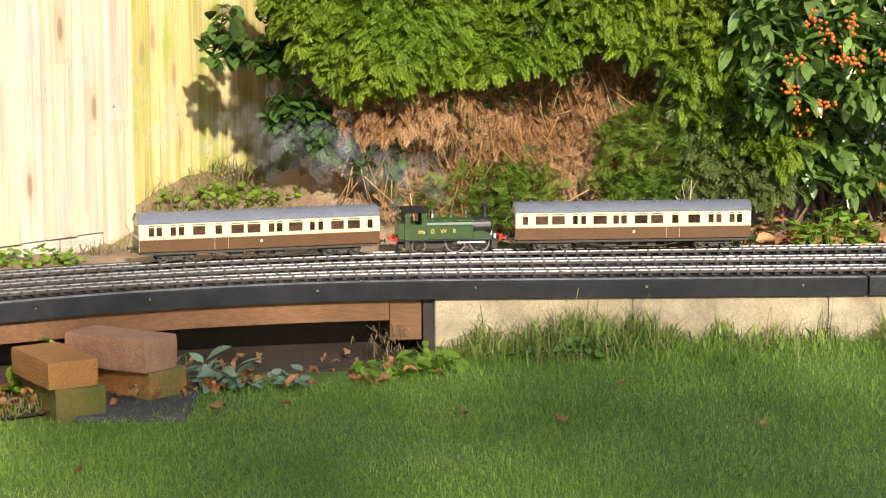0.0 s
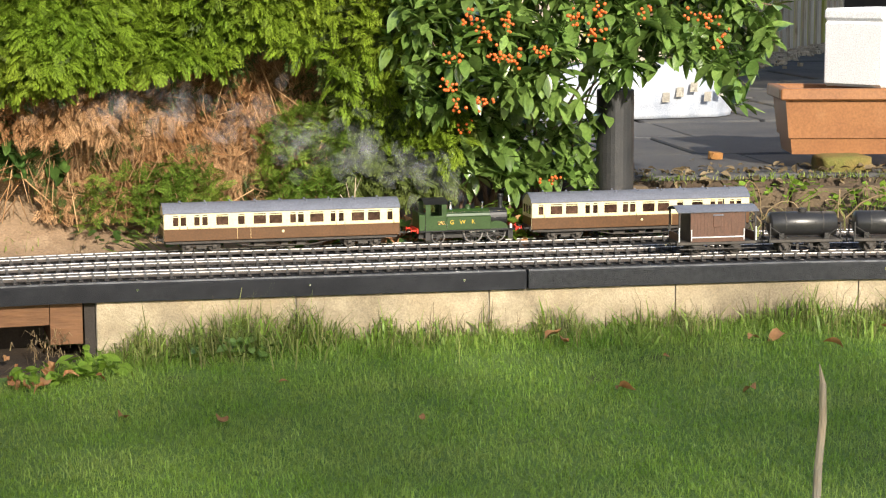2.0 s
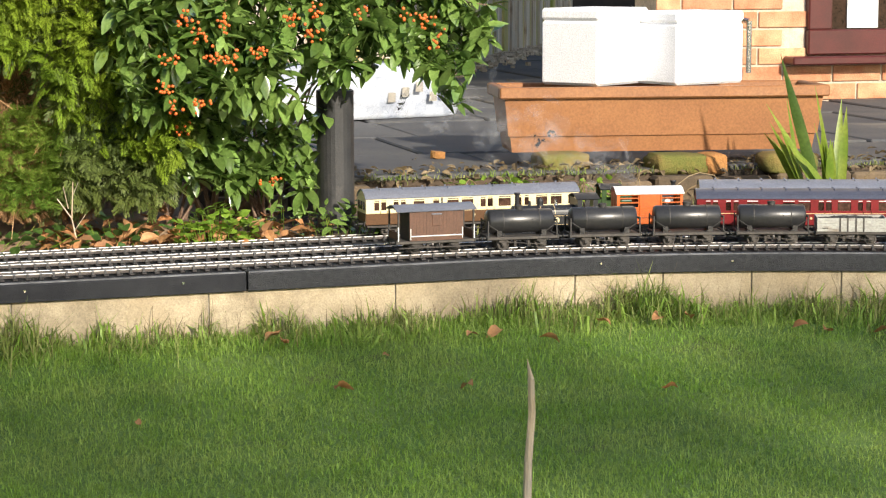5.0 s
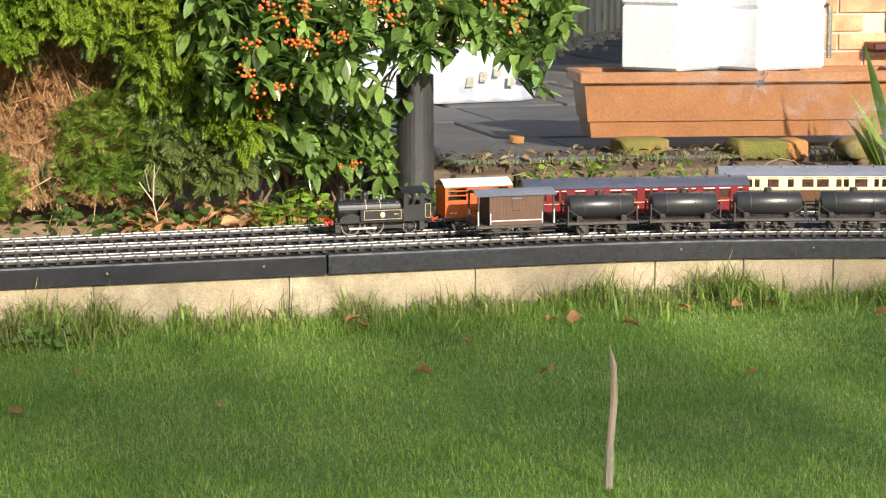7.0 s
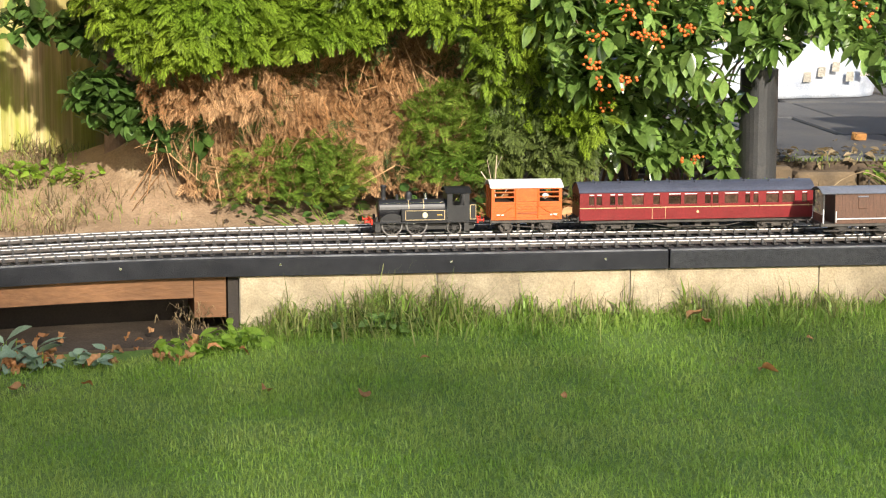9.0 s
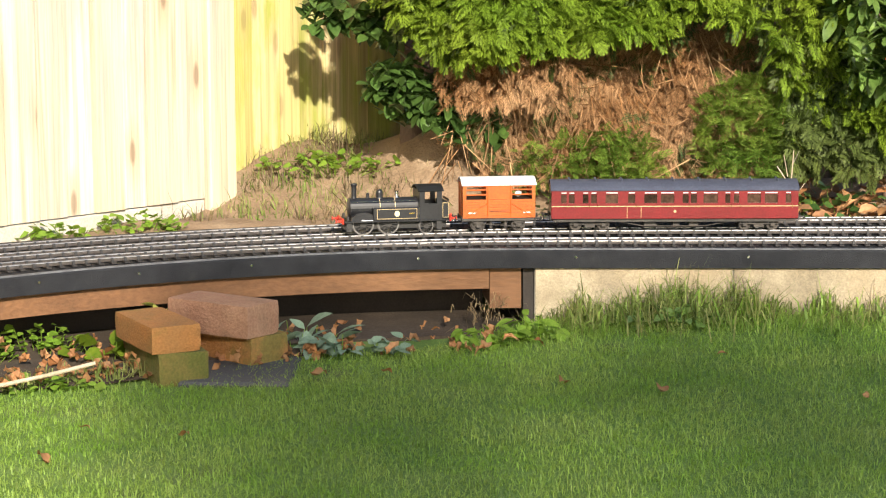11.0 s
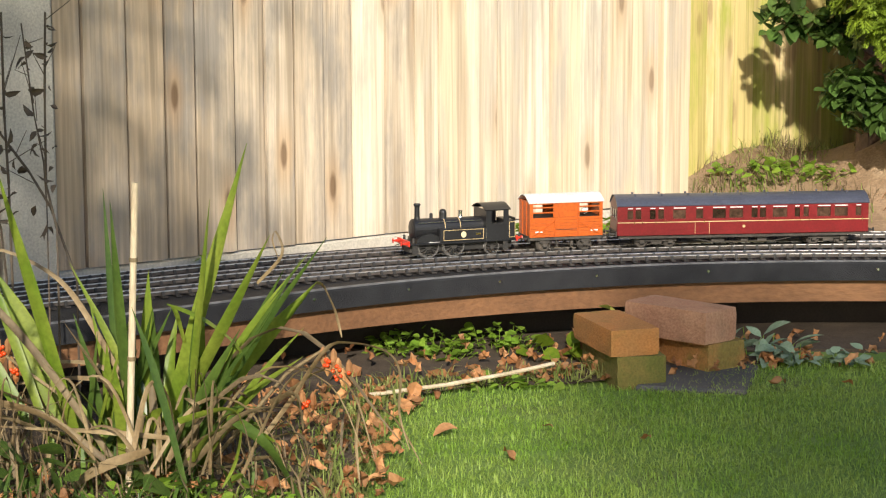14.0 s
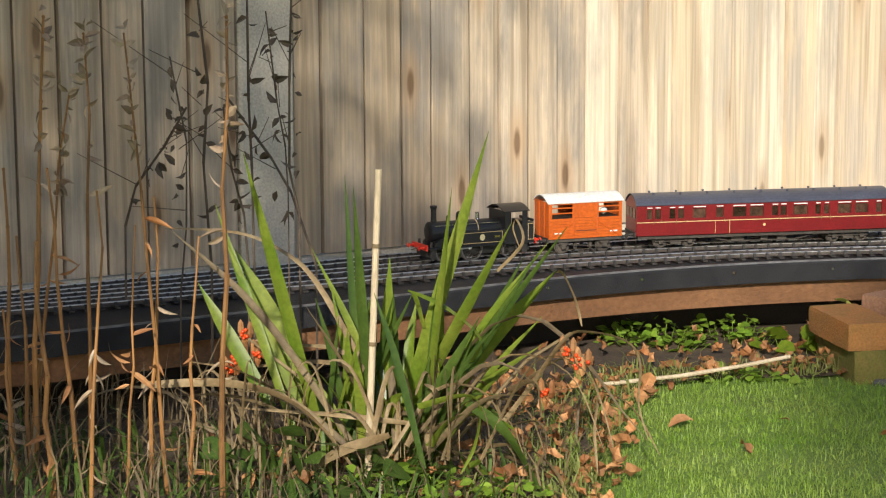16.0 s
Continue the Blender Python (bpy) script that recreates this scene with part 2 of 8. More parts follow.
M = dict(
    lawn_soil=material("lawn_soil", (0.11, 0.20, 0.03), (0.15, 0.23, 0.045), rough=0.9, scale=6, fine=160, bump=0.6, dirt=(0.10, 0.085, 0.04), dirt_at=0.66, world_space=True),
    grass=leafy("grass", (0.225, 0.38, 0.048), (0.34, 0.45, 0.10), rough=0.5, spec=0.55, vary=0.28, through_light=0.4, scale=5),
    long_grass=leafy("long_grass", (0.165, 0.245, 0.045), (0.34, 0.34, 0.13), rough=0.6, spec=0.25, vary=0.4, through_light=0.35, scale=6),
    withered=leafy("withered_blade", (0.42, 0.32, 0.18), (0.25, 0.17, 0.085), rough=0.6, vary=0.4, through_light=0.2),
    straw=leafy("straw", (0.25, 0.19, 0.105), (0.12, 0.085, 0.045), rough=0.6, vary=0.35, through_light=0.15),
    stalk=material("stalk", (0.34, 0.165, 0.05), (0.16, 0.08, 0.03), rough=0.55, scale=25, fine=180, vary=0.3, stretch=(1, 1, 0.3)),
    dark_stalk=material("dark_stalk", (0.06, 0.045, 0.035), (0.11, 0.08, 0.05), rough=0.7, scale=40),
    seedhead=leafy("seedhead", (0.42, 0.34, 0.24), (0.26, 0.18, 0.12), vary=0.4, through_light=0.15),
    iris=leafy("iris_leaf", (0.135, 0.23, 0.02), (0.28, 0.34, 0.05), rough=0.42, vary=0.35, through_light=0.3, scale=9),
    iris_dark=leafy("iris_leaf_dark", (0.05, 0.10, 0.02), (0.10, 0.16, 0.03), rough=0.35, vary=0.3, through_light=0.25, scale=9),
    cane=material("bamboo_cane", (0.60, 0.50, 0.36), (0.44, 0.36, 0.24), rough=0.5, scale=18, stretch=(1, 1, 0.25)),
    red_seed=material("red_seed", (0.75, 0.09, 0.015), (0.62, 0.05, 0.01), rough=0.3, scale=60, bump=0.0),
    berry=material("berry", (0.70, 0.17, 0.03), (0.55, 0.09, 0.02), rough=0.3, scale=60, bump=0.0, vary=0.2, island=True),
    dead_leaf=leafy("dead_leaf", (0.29, 0.115, 0.04), (0.46, 0.25, 0.11), rough=0.65, vary=0.5, through_light=0.15),
    concrete=material("wall_concrete", (0.50, 0.415, 0.285), (0.36, 0.285, 0.18), rough=0.85, scale=9, fine=240, bump=0.5, dirt=(0.24, 0.195, 0.13), dirt_at=0.58, vary=0.12),
    mortar=material("mortar", (0.40, 0.36, 0.29), rough=0.95, scale=30),
    felt=material("roofing_felt", (0.012, 0.0125, 0.016), (0.024, 0.025, 0.029), rough=0.55, scale=22, fine=700, bump=0.6, dirt=(0.04, 0.04, 0.04), dirt_at=0.68, spec=0.3, world_space=True),
    sleeper=material("sleeper_plastic", (0.018, 0.016, 0.016), (0.034, 0.029, 0.026), rough=0.6, scale=90, fine=500, bump=0.3, vary=0.25),
    rail=material("rail_nickel", (0.80, 0.77, 0.75), (0.62, 0.59, 0.57), rough=0.36, metal=1.0, scale=30, fine=400, bump=0.1),
    chair=material("rail_chair", (0.02, 0.018, 0.017), rough=0.6, scale=90),
    bearer=material("timber_bearer", (0.22, 0.105, 0.045), (0.15, 0.07, 0.03), rough=0.75, scale=9, fine=130, bump=0.5, stretch=(0.15, 1, 1), dirt=(0.10, 0.06, 0.035), dirt_at=0.64),
    # dark colour that stands in for shade under the board and beyond the patio
    shade_dark=material("shade_dark", (0.045, 0.035, 0.028), (0.03, 0.024, 0.02), rough=0.85, scale=14),
    soil=material("garden_soil", (0.060, 0.042, 0.028), (0.10, 0.07, 0.045), rough=0.95, scale=14, fine=130, bump=1.0, dirt=(0.06, 0.045, 0.03), dirt_at=0.6, world_space=True),
    mound=material("dry_soil", (0.33, 0.225, 0.14), (0.24, 0.16, 0.095), rough=0.95, scale=12, fine=150, bump=1.0, dirt=(0.42, 0.31, 0.2), dirt_at=0.62, world_space=True),
    paving=material("paving_stone", (0.055, 0.056, 0.062), (0.10, 0.096, 0.09), rough=0.8, scale=3.5, fine=140, bump=0.5, dirt=(0.25, 0.22, 0.17), dirt_at=0.66, vary=0.14, world_space=True),
    gravel=material("pale_gravel", (0.55, 0.45, 0.32), (0.38, 0.29, 0.2), rough=0.9, scale=40, fine=200, bump=0.8, vary=0.3, island=True),
    fence=timber("fence_board", (0.80, 0.70, 0.55), (0.70, 0.565, 0.40), (0.50, 0.445, 0.375)),
    fence_grey=timber("weathered_fence_board", (0.66, 0.55, 0.42), (0.54, 0.42, 0.29), (0.31, 0.28, 0.245), 0.8),
    fence_green=timber("mossy_fence_board", (0.72, 0.58, 0.31), (0.56, 0.47, 0.18), (0.36, 0.40, 0.07), 0.35),
    post=material("concrete_post", (0.60, 0.56, 0.48), (0.50, 0.46, 0.39), rough=0.85, scale=9, fine=200, bump=0.5),
    brick_orange=material("moss_stained_brick", (0.44, 0.19, 0.055), (0.33, 0.165, 0.055), rough=0.9, scale=13, fine=190, bump=0.8, dirt=(0.19, 0.145, 0.035), dirt_at=0.56),
    brick_moss=material("mossy_brick", (0.22, 0.15, 0.045), (0.16, 0.14, 0.035), rough=0.95, scale=20, fine=220, bump=0.8, dirt=(0.12, 0.125, 0.025), dirt_at=0.5),
    brick_red=material("red_brick", (0.36, 0.185, 0.115), (0.42, 0.24, 0.15), rough=0.9, scale=18, fine=200, bump=0.7, dirt=(0.26, 0.16, 0.10), dirt_at=0.62),
    house_brick=material("house_brick", (0.52, 0.20, 0.10), (0.62, 0.36, 0.20), rough=0.9, scale=12, fine=190, bump=0.6, vary=0.22),
    house_mortar=material("house_mortar", (0.62, 0.52, 0.40), rough=0.95, scale=30),
    window_wood=material("stained_window_frame", (0.085, 0.016, 0.014), (0.06, 0.012, 0.01), rough=0.35, scale=12),
    terracotta=material("terracotta_plastic", (0.31, 0.135, 0.05), (0.26, 0.11, 0.042), rough=0.5, scale=8, fine=150, bump=0.15, dirt=(0.38, 0.19, 0.085), dirt_at=0.66),
    polystyrene=material("expanded_polystyrene", (0.92, 0.92, 0.93), (0.88, 0.88, 0.90), rough=0.7, scale=40, fine=260, bump=0.25),
    white_bag=material("white_plastic_sack", (0.50, 0.52, 0.56), (0.30, 0.33, 0.39), rough=0.5, scale=9, bump=0.2),
    black_pipe=material("black_plastic_pipe", (0.022, 0.022, 0.024), (0.05, 0.048, 0.046), rough=0.5, scale=9, dirt=(0.10, 0.09, 0.08), dirt_at=0.64),
    conifer=leafy("conifer_spray", (0.120, 0.205, 0.015), (0.205, 0.275, 0.025), rough=0.6, spec=0.2, vary=0.45, through_light=0.3, scale=4),
    conifer_low=leafy("conifer_young_spray", (0.125, 0.215, 0.028), (0.23, 0.30, 0.045), rough=0.65, spec=0.2, vary=0.5, through_light=0.25, scale=6),
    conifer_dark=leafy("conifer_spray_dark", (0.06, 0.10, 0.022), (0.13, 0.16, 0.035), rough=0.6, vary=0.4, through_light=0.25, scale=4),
    conifer_dead=leafy("conifer_dead", (0.27, 0.13, 0.052), (0.52, 0.33, 0.18), rough=0.8, spec=0.1, vary=0.5, through_light=0.12, scale=4),
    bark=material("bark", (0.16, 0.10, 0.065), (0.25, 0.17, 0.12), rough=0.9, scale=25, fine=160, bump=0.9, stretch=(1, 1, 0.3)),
    bush_leaf=leafy("evergreen_leaf", (0.105, 0.19, 0.038), (0.20, 0.295, 0.075), rough=0.24, spec=0.8, vary=0.45, through_light=0.25, scale=10),
    laurel=leafy("laurel_leaf", (0.045, 0.095, 0.022), (0.085, 0.145, 0.03), rough=0.3, spec=0.5, vary=0.4, through_light=0.2, scale=10),
    weed=leafy("weed_leaf", (0.17, 0.31, 0.03), (0.26, 0.38, 0.05), rough=0.5, vary=0.35, through_light=0.35, scale=12),
    silver_leaf=leafy("silvery_leaf", (0.20, 0.30, 0.19), (0.28, 0.37, 0.27), rough=0.7, vary=0.25, through_light=0.2, scale=12),
    pale_leaf=leafy("yellowing_leaf", (0.75, 0.72, 0.16), (0.62, 0.66, 0.12), rough=0.5, vary=0.2, through_light=0.35),
    green_paint=material("loco_green", (0.032, 0.070, 0.018), (0.026, 0.058, 0.014), rough=0.34, scale=25, bump=0.02, clear=0.3),
    black_paint=material("loco_black", (0.014, 0.014, 0.016), (0.020, 0.020, 0.022), rough=0.38, scale=25, bump=0.02),
    satin_black=material("satin_black_frame", (0.020, 0.019, 0.018), (0.04, 0.036, 0.032), rough=0.6, scale=50),
    grime=material("grimy_underframe", (0.045, 0.04, 0.036), (0.085, 0.072, 0.06), rough=0.7, scale=60),
    red_paint=material("buffer_red", (0.70, 0.045, 0.02), (0.62, 0.035, 0.02), rough=0.35, scale=40, bump=0.0),
    steel=material("bright_steel", (0.66, 0.66, 0.66), (0.5, 0.5, 0.5), rough=0.22, metal=1.0, scale=60),
    brass=material("brass", (0.80, 0.60, 0.28), (0.7, 0.5, 0.22), rough=0.25, metal=1.0, scale=60),
    yellow=material("lettering_yellow", (0.80, 0.52, 0.04), rough=0.45, scale=60, bump=0.0),
    white_paint=material("white_paint", (0.80, 0.80, 0.78), (0.70, 0.70, 0.68), rough=0.5, scale=40, bump=0.02),
    cream=material("coach_cream", (0.78, 0.68, 0.40), (0.74, 0.64, 0.37), rough=0.4, scale=30, bump=0.02),
    brown=material("coach_brown", (0.115, 0.052, 0.018), (0.095, 0.043, 0.015), rough=0.38, scale=30, bump=0.02),
    maroon=material("coach_maroon", (0.185, 0.010, 0.013), (0.15, 0.008, 0.010), rough=0.34, scale=30, bump=0.02),
    lining=material("cream_lining", (0.70, 0.52, 0.26), rough=0.45, scale=60, bump=0.0),
    # the blue in both roof greys stands in for reflected sky
    roof_grey=material("coach_roof_grey", (0.17, 0.18, 0.22), (0.14, 0.15, 0.185), rough=0.42, scale=25, bump=0.05),
    roof_dark=material("coach_roof_dark", (0.070, 0.076, 0.105), (0.056, 0.06, 0.085), rough=0.38, scale=25, bump=0.05),
    glass=material("coach_window_glass", (0.030, 0.017, 0.012), (0.075, 0.040, 0.028), rough=0.08, scale=90, bump=0.0, vary=0.6),
    orange_paint=material("van_orange", (0.53, 0.105, 0.010), (0.47, 0.09, 0.009), rough=0.45, scale=30, fine=150, bump=0.06),
    van_dark=material("van_interior", (0.04, 0.02, 0.012), rough=0.8, scale=60),
    brake_brown=material("brake_van_brown", (0.115, 0.052, 0.030), (0.09, 0.042, 0.024), rough=0.55, scale=40, bump=0.06),
    tank_black=material("tank_wagon_black", (0.020, 0.020, 0.022), (0.032, 0.031, 0.031), rough=0.33, scale=22, bump=0.03, dirt=(0.05, 0.046, 0.042), dirt_at=0.66),
    wagon_grey=material("weathered_wagon_grey", (0.42, 0.42, 0.38), (0.32, 0.31, 0.28), rough=0.7, scale=35, bump=0.1, dirt=(0.24, 0.20, 0.16), dirt_at=0.62),
    wagon_brown=material("wagon_bauxite", (0.24, 0.085, 0.045), (0.2, 0.07, 0.038), rough=0.6, scale=35, bump=0.1),
    edging=material("old_edging", (0.15, 0.105, 0.06), (0.09, 0.065, 0.04), rough=0.9, scale=20, fine=160, bump=0.6, vary=0.2),
    wheel_rim=material("worn_tyre", (0.26, 0.25, 0.24), (0.18, 0.17, 0.165), rough=0.4, metal=0.6, scale=60),
    rod_steel=material("polished_rod", (0.80, 0.80, 0.80), (0.66, 0.66, 0.66), rough=0.35, metal=0.35, scale=60),
    rail_side=material("tarnished_rail_side", (0.10, 0.085, 0.075), (0.06, 0.05, 0.045), rough=0.6, metal=0.3, scale=40),
    felt_mineral=material("mineral_felt", (0.034, 0.035, 0.038), (0.016, 0.017, 0.020), rough=0.5, scale=90, fine=420, bump=1.0, world_space=True),
    # pale grey that paints the glint along the rounded board edge
    edge_glint=material("edge_glint_strip", (0.17, 0.175, 0.19), (0.07, 0.072, 0.08), rough=0.38, scale=30, fine=300, bump=0.2, world_space=True),
    coal=material("coal", (0.018, 0.017, 0.017), (0.04, 0.038, 0.036), rough=0.5, scale=80, bump=0.8),
    hedge_mass=material("dense_hedge", (0.035, 0.06, 0.02), (0.06, 0.09, 0.025), rough=0.9, scale=9, bump=0.8),
)


# ---- building tools ----
def part(name, bm, mat, parent=None, label="", smooth=False, kind=""):
    """Links a bmesh as one mesh object under a thing or a part."""
    me = bpy.data.meshes.new(name)
    bm.to_mesh(me)
    bm.free()
    me.materials.append(mat)
    if smooth:
        me.polygons.foreach_set("use_smooth", [True] * len(me.polygons))
    ob = new(name, me)
    ob.parent = parent
    return tagged(ob, label=label, kind=kind)


def soup(name, verts, faces, mat, parent=None, label="", smooth=False, kind=""):
    """Links plain lists of corners and faces as one mesh object."""
    me = bpy.data.meshes.new(name)
    me.from_pydata(verts, [], faces)
    me.materials.append(mat)
    if smooth:
        me.polygons.foreach_set("use_smooth", [True] * len(me.polygons))
    ob = new(name, me)
    ob.parent = parent
    return tagged(ob, label=label, kind=kind)


def thing(name, label, category, m=None, group="", kind=""):
    ob = tagged(new(name), label=label, category=category, group=group, kind=kind)
    if m is not None:
        ob.matrix_world = m
    return ob


def B():
    return bmesh.new()


def box(bm, x0, x1, y0, y1, z0, z1, bevel=0.0):
    m = Matrix.LocRotScale(((x0 + x1) / 2, (y0 + y1) / 2, (z0 + z1) / 2), None, (abs(x1 - x0), abs(y1 - y0), abs(z1 - z0)))
    r = bmesh.ops.create_cube(bm, size=1, matrix=m)
    if bevel:
        es = list({e for v in r["verts"] for e in v.link_edges})
        bmesh.ops.bevel(bm, geom=es, offset=bevel, segments=1, affect="EDGES", profile=0.6)
    return bm


def rod(bm, p, q, r, r2=None, seg=10, caps=True):
    """A round bar from p to q."""
    p, q = Vector(p), Vector(q)
    d = q - p
    m = Matrix.Translation((p + q) / 2) @ d.to_track_quat("Z", "Y").to_matrix().to_4x4()
    bmesh.ops.create_cone(bm, cap_ends=caps, segments=seg, radius1=r, radius2=r if r2 is None else r2, depth=d.length, matrix=m)
    return bm


def tube(bm, pts, r0, r1, seg=5):
    """One unbroken round stem along a way of points."""
    rings = []
    n = len(pts) - 1
    for i, p in enumerate(pts):
        d = (Vector(pts[min(n, i + 1)]) - Vector(pts[max(0, i - 1)])).normalized()
        a = d.cross(Vector((0.3, 1.0, 0.2))).normalized()
        b = d.cross(a)
        r = r0 + (r1 - r0) * i / n
        rings.append([bm.verts.new(Vector(p) + (a * math.cos(6.2832 * k / seg) + b * math.sin(6.2832 * k / seg)) * r) for k in range(seg)])
    for q, w in zip(rings, rings[1:]):
        for k in range(seg):
            bm.faces.new((q[k], q[(k + 1) % seg], w[(k + 1) % seg], w[k]))
    bm.faces.new(rings[0][::-1])
    bm.faces.new(rings[-1])
    return bm


def ball(bm, c, r, sub=1, sz=(1, 1, 1)):
    bmesh.ops.create_icosphere(bm, subdivisions=sub, radius=r, matrix=Matrix.LocRotScale(c, None, sz))
    return bm


def hoop(bm, prof, seg=24):
    """A ring round the y axis: prof is radius and place along y, closed on itself."""
    rings = [[bm.verts.new((r * math.cos(2 * math.pi * i / seg), h, r * math.sin(2 * math.pi * i / seg))) for i in range(seg)] for r, h in prof]
    for a, b in zip(rings, rings[1:] + rings[:1]):
        for i in range(seg):
            bm.faces.new((a[i], a[(i + 1) % seg], b[(i + 1) % seg], b[i]))
    bmesh.ops.recalc_face_normals(bm, faces=bm.faces[:])
    return bm


def turned(bm, prof, c=(0, 0, 0), seg=14, axis="Z"):
    """A lathe shape: prof is radius and height, from bottom to top."""
    rings = []
    for r, h in prof:
        ring = []
        for i in range(seg):
            a = 2 * math.pi * i / seg
            u, v = r * math.cos(a), r * math.sin(a)
            p = (u, v, h) if axis == "Z" else ((h, u, v) if axis == "X" else (u, h, v))
            ring.append(bm.verts.new(Vector(p) + Vector(c)))
        rings.append(ring)
    for a, b in zip(rings, rings[1:]):
        for i in range(seg):
            bm.faces.new((a[i], a[(i + 1) % seg], b[(i + 1) % seg], b[i]))
    bm.faces.new(rings[0][::-1])
    bm.faces.new(rings[-1])
    bmesh.ops.recalc_face_normals(bm, faces=bm.faces[:])
    return bm


def prism(bm, prof, x0, x1):
    """A profile of (y, z) drawn out along x."""
    a = [bm.verts.new((x0, y, z)) for y, z in prof]
    b = [bm.verts.new((x1, y, z)) for y, z in prof]
    n = len(prof)
    for i in range(n):
        bm.faces.new((a[i], a[(i + 1) % n], b[(i + 1) % n], b[i]))
    bm.faces.new(a[::-1])
    bm.faces.new(b)
    bmesh.ops.recalc_face_normals(bm, faces=bm.faces[:])
    return bm


def plate(bm, outline, y0, y1):
    """An outline of (x, z) given thickness along y."""
    a = [bm.verts.new((x, y0, z)) for x, z in outline]
    b = [bm.verts.new((x, y1, z)) for x, z in outline]
    n = len(outline)
    for i in range(n):
        bm.faces.new((a[i], a[(i + 1) % n], b[(i + 1) % n], b[i]))
    bm.faces.new(a[::-1])
    bm.faces.new(b)
    bmesh.ops.recalc_face_normals(bm, faces=bm.faces[:])
    return bm


def ring_box(bm, x0, x1, z0, z1, y, w, t):
    """A thin rectangular frame on a side wall."""
    box(bm, x0, x1, y - t, y, z0, z0 + w)
    box(bm, x0, x1, y - t, y, z1 - w, z1)
    box(bm, x0, x0 + w, y - t, y, z0 + w, z1 - w)
    box(bm, x1 - w, x1, y - t, y, z0 + w, z1 - w)


def pierced(bm, x0, x1, y0, y1, z0, z1, holes, h0, h1):
    """A side wall with openings from h0 to h1 high."""
    box(bm, x0, x1, y0, y1, z0, h0)
    box(bm, x0, x1, y0, y1, h1, z1)
    at = x0
    for a, b in holes:
        box(bm, at, a, y0, y1, h0, h1)
        at = b
    box(bm, at, x1, y0, y1, h0, h1)


# ---- the line's plan: three curves, each a straight with a bend at both ends ----
class Line:
    def __init__(self, y, heading, left, left_r, left_sweep, right, right_r, off=0.0):
        step = 0.02

        def run(sign, straight, r, sweep, total):
            x, yy, h, turned_by = 0.5, y, heading, 0.0
            out = [(x, yy, h)]
            for i in range(int(total / step)):
                if i * step >= straight and turned_by < sweep:
                    h -= sign * step / r
                    turned_by += step / r
                x += sign * step * math.cos(h)
                yy += sign * step * math.sin(h)
                out.append((x, yy, h))
            return out

        a = run(-1, left, left_r, left_sweep, 4.6)[::-1] + run(1, right, right_r, 1.2, 8.0)[1:]
        self.a = np.array([(x - off * math.sin(h), yy + off * math.cos(h), h) for x, yy, h in a])
        s = np.concatenate([[0], np.cumsum(np.hypot(np.diff(self.a[:, 0]), np.diff(self.a[:, 1])))])
        self.s = s - s[int(4.6 / step)]

    def at(self, s):
        return tuple(float(np.interp(s, self.s, self.a[:, i])) for i in range(3))

    def side(self, s, d):
        x, y, h = self.at(s)
        return x - d * math.sin(h), y + d * math.cos(h)


BED, RAIL = 0.187, 0.199
EDGE = Line(5.005, 0.037, 0.48, 1.90, 0.846, 0.971, 2.57)
TRACKS = [Line(5.061, 0.055, 0.426, 2.311, 0.742, 0.934, 2.487, 0.0225),
          Line(5.221, 0.058, 0.302, 2.672, 0.785, 0.934, 2.64, 0.0225),
          Line(5.387, 0.085, 0.346, 2.780, 0.787, 0.934, 2.80, 0.0225)]


def sweep(bm, line, s0, s1, prof, step=0.05):
    """A profile of (sideways, z) drawn along a line of the plan."""
    n = max(2, int(math.ceil((s1 - s0) / step)) + 1)
    rings = []
    for i in range(n):
        s = s0 + (s1 - s0) * i / (n - 1)
        rings.append([bm.verts.new((*line.side(s, d), z)) for d, z in prof])
    k = len(prof)
    for a, b in zip(rings, rings[1:]):
        for i in range(k):
            bm.faces.new((a[i], b[i], b[(i + 1) % k], a[(i + 1) % k]))
    bm.faces.new(rings[0])
    bm.faces.new(rings[-1][::-1])
    bmesh.ops.recalc_face_normals(bm, faces=bm.faces[:])
    return bm


def arr(seed):
    return np.random.default_rng(seed)


def blades(name, pts, length, width, lean, mat, seed, parent=None, label="", bend=0.5, kind="stuff"):
    """Many grass blades at given feet: each two quads, tapering, leaning and bending."""
    g = arr(seed)
    n = len(pts)
    L = length * g.uniform(0.55, 1.25, n) if np.isscalar(length) else length * g.uniform(0.6, 1.2, n)
    az, ln = g.uniform(0, 2 * np.pi, n), np.abs(g.normal(0, lean, n))
    d = np.stack([np.cos(az), np.sin(az), 0 * az], 1)
    side = np.stack([-np.sin(az + g.normal(0, 0.6, n)), np.cos(az), 0 * az], 1)
    w = width * g.uniform(0.6, 1.3, n)
    V = np.empty((n, 5, 3))
    up = np.array([0, 0, 1.0])
    mid = pts + (d * np.sin(ln)[:, None] + up * np.cos(ln)[:, None]) * (L * 0.55)[:, None]
    l2 = ln + bend * g.uniform(0.2, 1.4, n)
    tip = mid + (d * np.sin(l2)[:, None] + up * np.cos(l2)[:, None]) * (L * 0.45)[:, None]
    hw = side * (w / 2)[:, None]
    V[:, 0], V[:, 1], V[:, 2], V[:, 3], V[:, 4] = pts - hw, pts + hw, mid + hw * 0.8, mid - hw * 0.8, tip
    i = np.arange(n)[:, None] * 5
    quads = (i + np.array([0, 1, 2, 3])).tolist()
    tris = (i + np.array([3, 2, 4])).tolist()
    return soup(name, V.reshape(-1, 3).tolist(), quads + tris, mat, parent, label, kind=kind)


